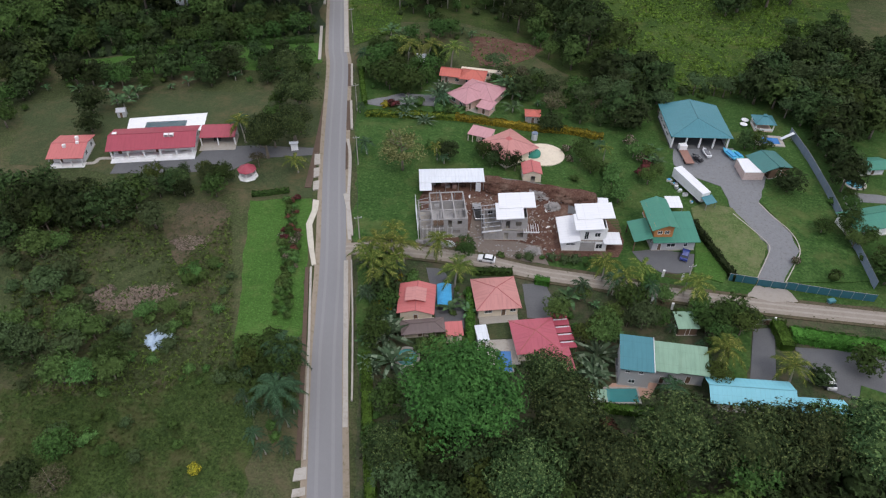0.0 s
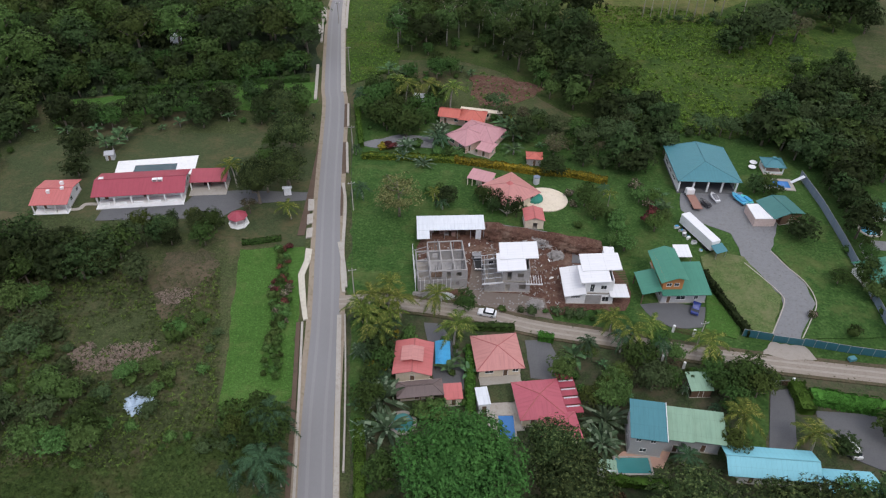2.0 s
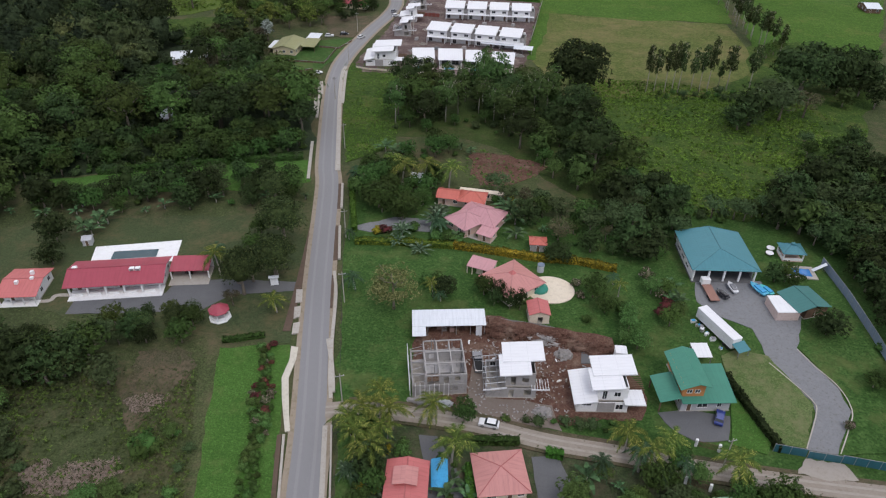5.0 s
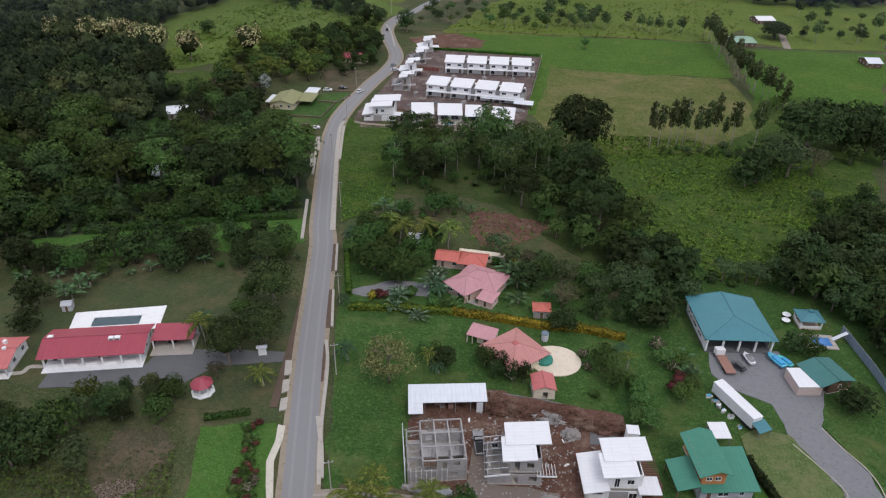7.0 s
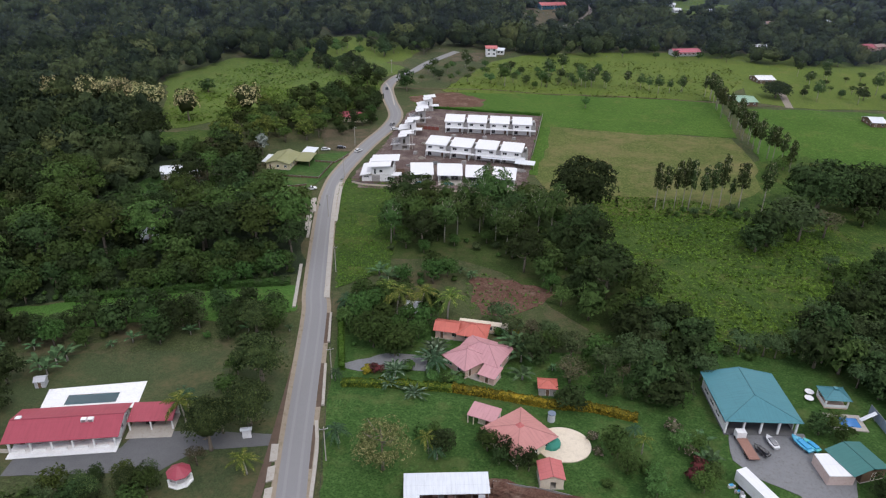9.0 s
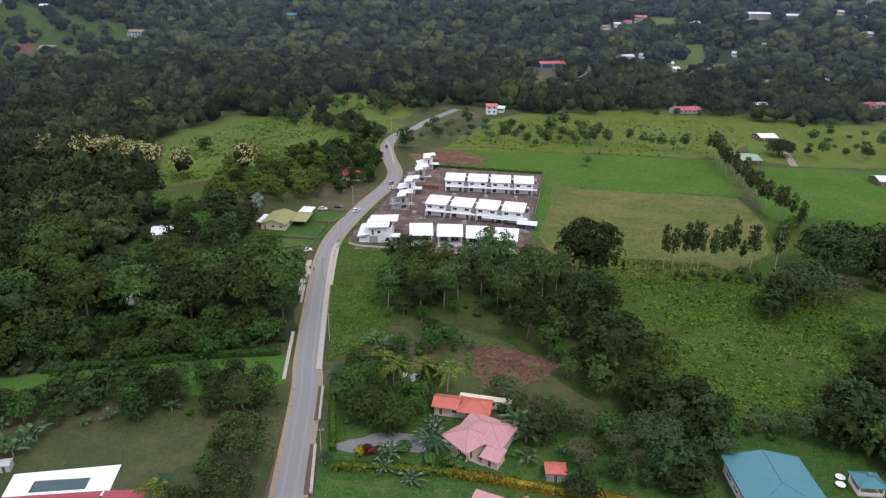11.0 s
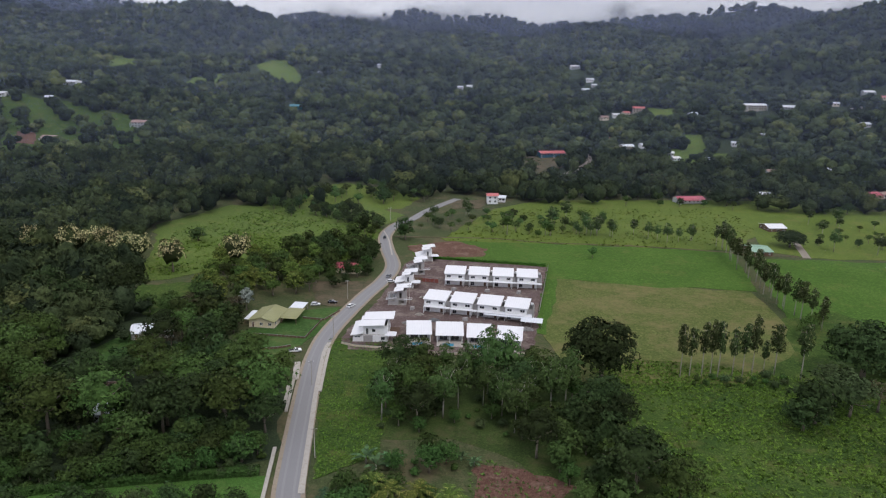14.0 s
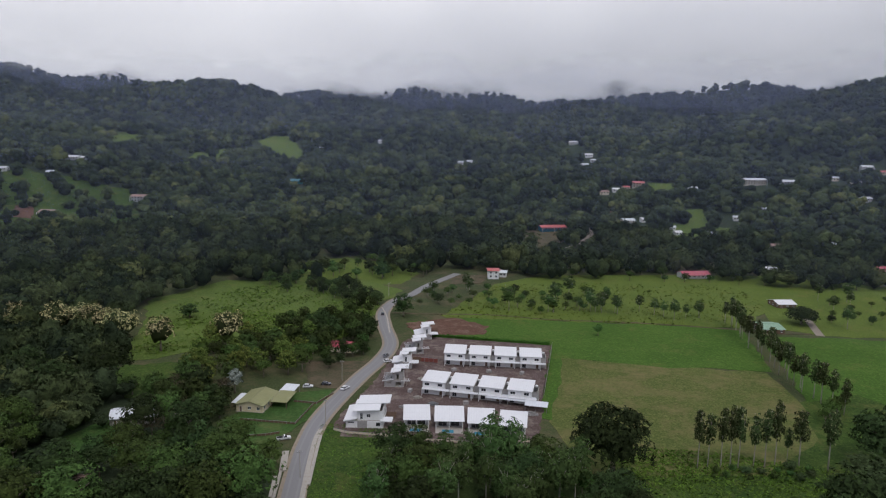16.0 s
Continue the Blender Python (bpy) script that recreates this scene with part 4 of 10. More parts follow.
def hedge(name, pts, w, h, mat, label, size=0.3, dens=10.0):
    """A clipped hedge: leaf cards over an uneven bank."""
    f, r = Form(), np.random.default_rng(len(name) + int(abs(pts[0][0])))
    cv, ct = [], []
    V, T, o = [], [], 0
    for (x0, y0), (x1, y1) in zip(pts, pts[1:]):
        L = math.hypot(x1 - x0, y1 - y0)
        d, n = np.array([(x1 - x0) / L, (y1 - y0) / L]), np.array([-(y1 - y0) / L, (x1 - x0) / L])
        k = int(L * (w + 2 * h) * dens)
        s, a = r.uniform(0, L, k), r.uniform(0, w + 2 * h, k)
        off = np.where(a < h, -w / 2, np.where(a > h + w, w / 2, a - h - w / 2))
        zz = np.where(a < h, a, np.where(a > h + w, 2 * h + w - a, h)) * (1 + 0.13 * np.sin(s * 0.9 + x0) + 0.08 * np.sin(s * 2.7))
        p = np.stack([x0 + d[0] * s + n[0] * off, y0 + d[1] * s + n[1] * off, zz], 1)
        nm = np.stack([n[0] * off * 1.5, n[1] * off * 1.5, np.where((a >= h) & (a <= h + w), 1.0, 0.3)], 1)
        v, t = cards(p + r.normal(0, 0.06, p.shape), nm, size, 5 + k)
        V.append(v)
        T.append(t + o)
        o += len(v)
        q = w * 0.42
        bx = np.array([(x0 - n[0] * q, y0 - n[1] * q), (x0 + n[0] * q, y0 + n[1] * q), (x1 + n[0] * q, y1 + n[1] * q), (x1 - n[0] * q, y1 - n[1] * q)])
        bv = np.array([(*b, 0.0) for b in bx] + [(*b, h * 0.88) for b in bx])
        V.append(bv)
        T.append(np.array([(4, 6, 5), (4, 7, 6), (0, 1, 5), (0, 5, 4), (1, 2, 6), (1, 6, 5), (2, 3, 7), (2, 7, 6), (3, 0, 4), (3, 4, 7)]) + o)
        o += 8
    ob = new(name, fast_mesh(name, np.concatenate(V), np.concatenate(T), mat))
    return tagged(ob, label, "hedge")



# ---- far woods ----
def far_wood(name, places, sizes, variants, mat, label):
    """Many far crowns joined into one mesh; each tree carries its own tone."""
    V, T, tones, o = [], [], [], 0
    r = np.random.default_rng(len(places))
    zs = rise(places[:, 0], places[:, 1])
    for (x, y), z, s in zip(places, zs, sizes):
        v, t = variants[r.integers(len(variants))]
        w = r.uniform(0, 6.28)
        c, sn = math.cos(w), math.sin(w)
        k = s * np.array([1, 1, r.uniform(0.75, 1.3) * min(1.25, 6.5 / s + 0.35)])
        V.append(np.stack([v[:, 0] * c - v[:, 1] * sn, v[:, 0] * sn + v[:, 1] * c, v[:, 2]], 1) * k + np.array([x, y, z]))
        T.append(t + o)
        tones.append(np.full(len(v), r.beta(1.6, 1.9)))
        o += len(v)
    me = fast_mesh(name, np.concatenate(V), np.concatenate(T), mat)
    me.polygons.foreach_set("use_smooth", np.ones(len(me.polygons), bool))
    me.attributes.new("tree_tone", "FLOAT", "POINT").data.foreach_set("value", np.concatenate(tones).astype(np.float32))
    return tagged(new(name, me), label, "woods", kind="stuff")


def boughs(seed, n, leaves, size, flat=0.8):
    """A crown of rounded boughs over a dome, with loose leaf sprays on them."""
    r = np.random.default_rng(700 + seed)
    V, T, o = [], [], 0
    iv, it = ICO1
    for k in range(n):
        w = 2.4 * k + r.uniform(-0.5, 0.5)
        out = 0.0 if k == 0 else math.sqrt(k / n) * r.uniform(0.6, 0.85)
        c = np.array([math.cos(w) * out, math.sin(w) * out, 0.35 + flat * math.sqrt(max(0.05, 1 - out * out)) * r.uniform(0.7, 1.05)])
        q = iv * r.uniform(0.7, 1.25, (len(iv), 1)) * r.uniform(0.7, 1.1) * (0.34 + 0.42 / math.sqrt(n)) * np.array([1, 1, 0.8]) + c
        V.append(q)
        T.append(it[q[it].mean(1)[:, 2] > c[2] - 0.22] + o)
        o += len(q)
    skirt = iv * r.uniform(0.8, 1.15, (len(iv), 1)) * np.array([0.72, 0.72, 0.5]) + np.array([0, 0, 0.45])
    V.append(skirt)
    T.append(it + o)
    o += len(skirt)
    if leaves:
        d = r.normal(0, 1, (leaves, 3))
        d[:, 2] = np.abs(d[:, 2])
        d /= np.linalg.norm(d, axis=1, keepdims=True)
        v, t = cards(d * r.uniform(0.85, 1.12, (leaves, 1)) * np.array([1, 1, flat]) + np.array([0, 0, 0.42]), d, size, seed)
        V.append(v)
        T.append(t + o)
    return np.concatenate(V), np.concatenate(T)


NEAR_V = [crown_arrays(600 + i, 1.0, (0.65, 0.8, 1.0)[i % 3], 0.85, 15, 9, 0.15, low=-0.15, core=0.86, clump_r=0.44, core_sub=1) for i in range(9)]
MID_V = [boughs(20 + i, 6, 18, 0.17, (0.65, 0.85, 1.1)[i % 3]) for i in range(9)]
LOW_V = [boughs(40 + i, 4, 5, 0.2, (0.65, 0.9)[i % 2]) for i in range(10)]
FAR_V = [boughs(60 + i, 2, 0, 0.2) for i in range(10)]


def polar(n, r0, r1, a0, a1, seed):
    r = np.random.default_rng(seed)
    rad = np.sqrt(r.uniform(r0 * r0, r1 * r1, n))
    az = np.radians(r.uniform(a0, a1, n))
    return np.stack([-5 + rad * np.sin(az), 88 + rad * np.cos(az)], 1)


def within(places, pts):
    """Which of many places lie inside an outline."""
    x, y = places[:, 0], places[:, 1]
    ok = np.zeros(len(places), bool)
    for (x0, y0), (x1, y1) in zip(pts, pts[1:] + pts[:1]):
        if y0 != y1:
            ok ^= ((y0 > y) != (y1 > y)) & (x < (x1 - x0) * (y - y0) / (y1 - y0) + x0)
    return ok


# outlines kept free of far trees: fields, glades, roads and yards
CLEAR = [
    [(-43.8, 485.2), (-18.1, 586.1), (24.4, 604.5), (143.3, 615.2), (274.7, 588.5), (224.0, 474.4), (20.6, 481.3)],
    [(-185.3, 388.2), (-213.9, 490.8), (-187.7, 540.5), (-108.1, 556.9), (-76.9, 565.3), (-63.7, 513.0), (-65.6, 417.5), (-136.2, 427.4)],
]
GLADE = [(-172.5, 610.5), (-168.1, 646.7), (-144.0, 668.8), (-98.3, 642.4), (-72.2, 610.2), (-80.4, 570.3), (-108.0, 562.0), (-153.7, 566.0)]
HILLSIDE = [
    [(-636.0, 1155.5), (-635.4, 1197.3), (-581.0, 1138.2), (-549.1, 1069.0), (-505.1, 1007.2), (-560.7, 987.1), (-571.2, 1033.4)],
    [(-396.1, 1141.4), (-379.1, 1170.9), (-356.6, 1170.9), (-304.4, 1096.6), (-307.9, 1065.0), (-336.6, 1091.9), (-363.1, 1095.6)],
    [(-561.3, 804.4), (-544.1, 817.1), (-517.7, 810.7), (-496.2, 822.6), (-464.5, 823.2), (-428.6, 828.6), (-403.1, 796.8), (-372.4, 804.6), (-364.6, 787.8), (-389.2, 763.3), (-373.1, 729.9), (-418.2, 719.9), (-459.1, 703.4), (-474.3, 676.7)],
    [(-455.8, 1001.6), (-450.2, 1042.0), (-427.5, 1055.3), (-430.7, 1105.3), (-407.6, 1050.5), (-420.7, 1010.0), (-442.0, 988.1)],
    [(170.1, 1011.2), (202.9, 998.4), (200.4, 967.7), (167.3, 972.5)],
    [(188.4, 889.8), (213.6, 891.9), (213.0, 862.3), (237.6, 854.1), (233.6, 839.2), (183.4, 849.8)],
    [(161.0, 841.2), (195.2, 836.3), (194.9, 809.8), (162.4, 803.1)],
    [(10.2, 817.5), (27.6, 801.5), (51.0, 804.2), (43.0, 760.7), (9.9, 766.2)],
    [(62.0, 745.0), (78.0, 775.0), (84.0, 800.0), (82.0, 826.0), (74.0, 852.0), (66.0, 850.0), (70.0, 822.0), (72.0, 800.0), (66.0, 780.0), (55.0, 752.0)],
]
def drawn_out(pts, by):
    """The outline with its lower side carried down the slope."""
    mid = sum(math.hypot(x + 5, y - 88) for x, y in pts) / len(pts)
    out = []
    for x, y in pts:
        r = math.hypot(x + 5, y - 88)
        k = 1 - by / r if r < mid else 1
        out.append((-5 + (x + 5) * k, 88 + (y - 88) * k))
    return out


HILLSIDE = [drawn_out(c, 34.0) for c in HILLSIDE]
HILLROAD = smooth_line([(50.0, 735.0), (60.4, 752.1), (72.7, 779.6), (77.7, 797.6), (76.4, 822.6), (68.9, 849.1)])
# far homes: place, width, storeys, roof and wall
FARHOMES = [
    (-528.0, 881.9, 13, 1, R_ZINC, WHITE), (-519.0, 886.0, 9, 1, R_WHITE, WHITE), (-555.2, 800.1, 8, 1, R_WHITE, WHITE), (-514.1, 818.2, 9, 1, R_ZINC, WHITE), (-402.5, 801.9, 17, 2, R_RUST, WHITE), (-455.1, 724.0, 14, 1, R_RUST, CREAM),
    (-357.5, 970.4, 11, 1, R_ZINC, WHITE), (-275.8, 954.9, 17, 1, R_TEAL, POOLT), (-286.2, 1107.0, 5, 1, R_WHITE, WHITE), (-212.0, 1190.8, 9, 1, R_ZINC, WHITE), (-77.4, 1092.5, 7, 1, R_ZINC, WHITE), (-64.9, 1098.4, 7, 1, R_WHITE, WHITE), (-103.9, 1345.1, 12, 1, R_RUST, CREAM),
    (39.8, 815.3, 27, 1, R_CORAL, POOLW), (-15.9, 603.1, 8, 2, R_CORAL, WHITE), (-8.2, 611.3, 5, 1, R_ZINC, WHITE), (94.8, 1247.8, 13, 1, R_WHITE, WHITE), (112.5, 1171.4, 11, 1, R_WHITE, WHITE), (115.8, 1142.7, 7, 1, R_ZINC, GREYWALL), (102.0, 1121.8, 10, 1, R_ZINC, WHITE),
    (109.1, 956.0, 11, 1, R_RUST, CREAM), (125.6, 968.1, 8, 1, R_WHITE, WHITE), (139.5, 979.4, 8, 1, R_CORAL, CREAM), (156.3, 990.0, 14, 2, R_CORAL, CREAM), (216.6, 965.0, 11, 1, R_WHITE, WHITE), (291.7, 974.3, 27, 2, R_ZINC, CREAM), (330.2, 971.6, 17, 1, R_ZINC, GREYWALL),
    (387.7, 981.3, 10, 1, R_ZINC, CREAM), (405.3, 962.4, 10, 2, R_RUST, CREAM), (433.2, 999.7, 13, 2, R_ZINC, WHITE), (443.4, 982.5, 10, 1, R_CORAL, CREAM), (384.8, 892.4, 10, 1, R_ZINC, GREYWALL), (105.1, 873.9, 6, 1, R_CORAL, PINKWALL), (121.8, 845.5, 13, 1, R_ZINC, CREAM),
    (139.2, 849.8, 6, 1, R_WHITE, WHITE), (162.7, 818.8, 6, 1, R_WHITE, WHITE), (164.0, 799.6, 7, 1, R_WHITE, WHITE), (194.2, 795.1, 5, 1, R_ZINC, WHITE), (236.5, 854.4, 5, 1, R_ZINC, WHITE), (272.2, 877.4, 5, 1, R_ZINC, GREYWALL), (126.6, 725.9, 4, 1, R_CORAL, WHITE),
    (242.9, 750.6, 11, 1, R_RUST, WHITE), (290.8, 752.6, 7, 1, R_ZINC, GREYWALL), (139.0, 634.2, 22, 1, R_ROSE, WHITE), (207.0, 664.5, 9, 1, R_WHITE, WHITE), (289.7, 667.4, 18, 1, R_ROSE, PINKWALL), (303.0, 669.0, 9, 1, R_RUST, PINKWALL),
]


def free(places):
    pick = np.random.default_rng(len(places))
    chance = np.ones(len(places))
    for c in CLEAR:
        chance[within(places, c)] = 0
    chance[within(places, GLADE)] = 0.1
    for i, c in enumerate(HILLSIDE):
        chance[within(places, c)] = 0.34 if i == 2 else 0.06
    for x, y, w, *rest in FARHOMES:
        dx, dy = np.abs(places[:, 0] - x), places[:, 1] - y
        chance[(dx < w / 2 + 5) & (dy > -20) & (dy < 8)] = 0
        chance[(dx < w / 2 + 8) & (dy > -42) & (dy <= -20)] *= 0.3
    rd = np.array(ROAD)
    gap = np.min(np.hypot(places[:, None, 0] - rd[None, :, 0], places[:, None, 1] - rd[None, :, 1]), axis=1)
    chance[gap < 11] = 0
    return places[pick.uniform(0, 1, len(places)) < chance]


EDGE = [(-453.4, 498.1), (-301.9, 428.8), (-223.7, 480.2), (-216.8, 505.4), (-196.6, 548.2), (-160.3, 558.3), (-108.0, 566.0), (-75.0, 612.0), (-49.2, 640.5), (-19.6, 618.9), (24.6, 606.9), (84.3, 616.7), (130.8, 640.6), (170.2, 618.8), (201.2, 602.7), (240.0, 606.0), (279.2, 604.7), (342.7, 590.1)]


def beyond(places):
    """Only places behind the wood's front edge."""
    ex, ey = np.array([p[0] for p in EDGE]), np.array([p[1] for p in EDGE])
    o = np.argsort(ex)
    return places[places[:, 1] > np.interp(places[:, 0], ex[o], ey[o])]


def girths(n, seed, mean, least):
    """Crown radii: most trees middling, a few very broad."""
    return np.random.default_rng(seed).gamma(6, (mean - least) / 6, n) + least


for k, glade in enumerate(HILLSIDE[:7]):
    area("hillside_pasture", glade, PASTURE if k == 2 else HUMMOCK, "pale green grazed clearing on the hillside", "pasture", 4.0, 12.0, drape=True)
area("hillside_pasture", HILLSIDE[7], BROWN, "bare earth and weeds below the long hillside house", "soil", 4.0, 12.0, drape=True)
area("hillside_soil", [(-491.7, 726.9), (-480.2, 737.8), (-457.8, 703.2), (-475.8, 699.0)], SOIL, "bare slip of brown earth on the hillside", "soil", 2.0, 6.0, drape=True, z=0.6)
area("glade_meadow", GLADE, FIELD_GOLD, "yellow-green meadow among scattered trees", "field", 2.0, 8.0, drape=True, z=-0.9)
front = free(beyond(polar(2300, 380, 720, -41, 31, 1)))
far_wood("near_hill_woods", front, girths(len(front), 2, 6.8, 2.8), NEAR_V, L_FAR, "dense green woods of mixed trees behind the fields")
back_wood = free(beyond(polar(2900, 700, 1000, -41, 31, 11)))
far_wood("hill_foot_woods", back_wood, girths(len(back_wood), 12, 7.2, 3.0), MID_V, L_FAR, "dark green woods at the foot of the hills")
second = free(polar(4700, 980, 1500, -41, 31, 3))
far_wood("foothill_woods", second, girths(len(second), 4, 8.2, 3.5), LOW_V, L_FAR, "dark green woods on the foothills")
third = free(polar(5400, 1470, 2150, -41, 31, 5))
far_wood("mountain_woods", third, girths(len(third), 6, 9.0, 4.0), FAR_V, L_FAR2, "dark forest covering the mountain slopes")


# ---- low cloud on the mountains ----
def cloud_material(low):
    """A grey cloud sheet, ragged and thinning out at its lower edge."""
    m, nt, b = nodes_of("low_cloud")
    nt.nodes.remove(b)
    co = place_of(nt)
    sep = nt.nodes.new("ShaderNodeSeparateXYZ")
    nt.links.new(co, sep.inputs[0])
    st = nt.nodes.new("ShaderNodeVectorMath")
    st.operation = "MULTIPLY"
    nt.links.new(co, st.inputs[0])
    st.inputs[1].default_value = (0.005, 0.005, 0.009)
    wisps = noise_at(nt, st.outputs[0], 1.0, 6, 0.6)
    broad = noise_at(nt, st.outputs[0], 0.35, 3)
    edge = add_node(nt, "ShaderNodeMath")
    edge.operation = "MULTIPLY_ADD"
    nt.links.new(wisps, edge.inputs[0])
    edge.inputs[1].default_value = 190.0
    nt.links.new(sep.outputs[2], edge.inputs[2])
    fade = add_node(nt, "ShaderNodeMapRange", From_Min=low + 95, From_Max=low + 165)
    fade.interpolation_type = "SMOOTHSTEP"
    nt.links.new(edge.outputs[0], fade.inputs[0])
    tone = add_node(nt, "ShaderNodeMapRange", From_Min=low, From_Max=low + 330)
    nt.links.new(sep.outputs[2], tone.inputs[0])
    east = add_node(nt, "ShaderNodeMapRange", From_Min=-700.0, From_Max=900.0, To_Min=0.10, To_Max=-0.2)
    nt.links.new(sep.outputs[0], east.inputs[0])
    swell = nt.nodes.new("ShaderNodeMath")
    swell.operation = "ADD"
    nt.links.new(mixed(nt, 0.35, tone.outputs[0], broad), swell.inputs[0])
    nt.links.new(east.outputs[0], swell.inputs[1])
    both = swell.outputs[0]
    col = ramp(nt, both, [(0.02, (0.44, 0.45, 0.49)), (0.3, (0.68, 0.69, 0.74)), (0.62, (1.0, 1.0, 1.04))])
    em = nt.nodes.new("ShaderNodeEmission")
    nt.links.new(col, em.inputs[0])
    em.inputs[1].default_value = CLOUD_GLOW
    tr = nt.nodes.new("ShaderNodeBsdfTransparent")
    mx = nt.nodes.new("ShaderNodeMixShader")
    nt.links.new(fade.outputs[0], mx.inputs[0])
    nt.links.new(tr.outputs[0], mx.inputs[1])
    nt.links.new(em.outputs[0], mx.inputs[2])
    nt.links.new(mx.outputs[0], nt.nodes["Material Output"].inputs[0])
    return m


CLOUD_GLOW = 1.2
for low, near in ((168.0, 1850), (205.0, 1470)):
    cloud = Form()
    for i in range(41):
        a = radians(-75 + 140 * i / 40)
        for z, rad in ((100, near), (400, near), (900, near - 50), (1500, near - 250)):
            cloud.v.append((-5 + rad * math.sin(a), 88 + rad * math.cos(a), z))
    for i in range(40):
        for j in range(3):
            o = 4 * i + j
            cloud.f.append((o, o + 1, o + 5, o + 4))
    lone("cloud_backdrop", cloud, cloud_material(low), "low grey cloud hanging on the mountain tops", "cloud", kind="structure", smooth=True)


# ---- distance haze before the mountains, added as tinted sheets ----
def haze_material(dense):
    """A mostly clear sheet whose bluish colour stands in for distance haze; daylight falls on it."""
    m, nt, b = nodes_of("haze_sheet")
    nt.nodes.remove(b)
    co = place_of(nt)
    st = nt.nodes.new("ShaderNodeVectorMath")
    st.operation = "MULTIPLY"
    nt.links.new(co, st.inputs[0])
    st.inputs[1].default_value = (0.002, 0.002, 0.006)
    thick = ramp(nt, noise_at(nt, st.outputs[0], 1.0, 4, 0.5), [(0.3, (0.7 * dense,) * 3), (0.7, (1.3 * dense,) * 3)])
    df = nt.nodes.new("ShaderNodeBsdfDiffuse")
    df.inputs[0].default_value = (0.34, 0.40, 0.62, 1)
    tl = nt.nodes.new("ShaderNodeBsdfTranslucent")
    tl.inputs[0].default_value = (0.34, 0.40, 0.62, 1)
    ad = nt.nodes.new("ShaderNodeMixShader")
    nt.links.new(df.outputs[0], ad.inputs[1])
    nt.links.new(tl.outputs[0], ad.inputs[2])
    tr = nt.nodes.new("ShaderNodeBsdfTransparent")
    mx = nt.nodes.new("ShaderNodeMixShader")
    nt.links.new(thick, mx.inputs[0])
    nt.links.new(tr.outputs[0], mx.inputs[1])
    nt.links.new(ad.outputs[0], mx.inputs[2])
    nt.links.new(mx.outputs[0], nt.nodes["Material Output"].inputs[0])
    return m


# Added curved sheets, denser with distance, that imitate haze over the hills.
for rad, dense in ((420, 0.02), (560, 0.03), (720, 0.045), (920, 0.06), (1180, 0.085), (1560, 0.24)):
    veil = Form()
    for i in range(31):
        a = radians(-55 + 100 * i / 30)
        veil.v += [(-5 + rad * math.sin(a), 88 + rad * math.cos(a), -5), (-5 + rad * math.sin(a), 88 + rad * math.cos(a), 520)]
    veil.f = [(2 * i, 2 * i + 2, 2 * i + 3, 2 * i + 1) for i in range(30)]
    lone("mist_backdrop", veil, haze_material(dense), "bluish see-through sheet standing in for haze before the mountains", "mist", kind="structure", smooth=True)



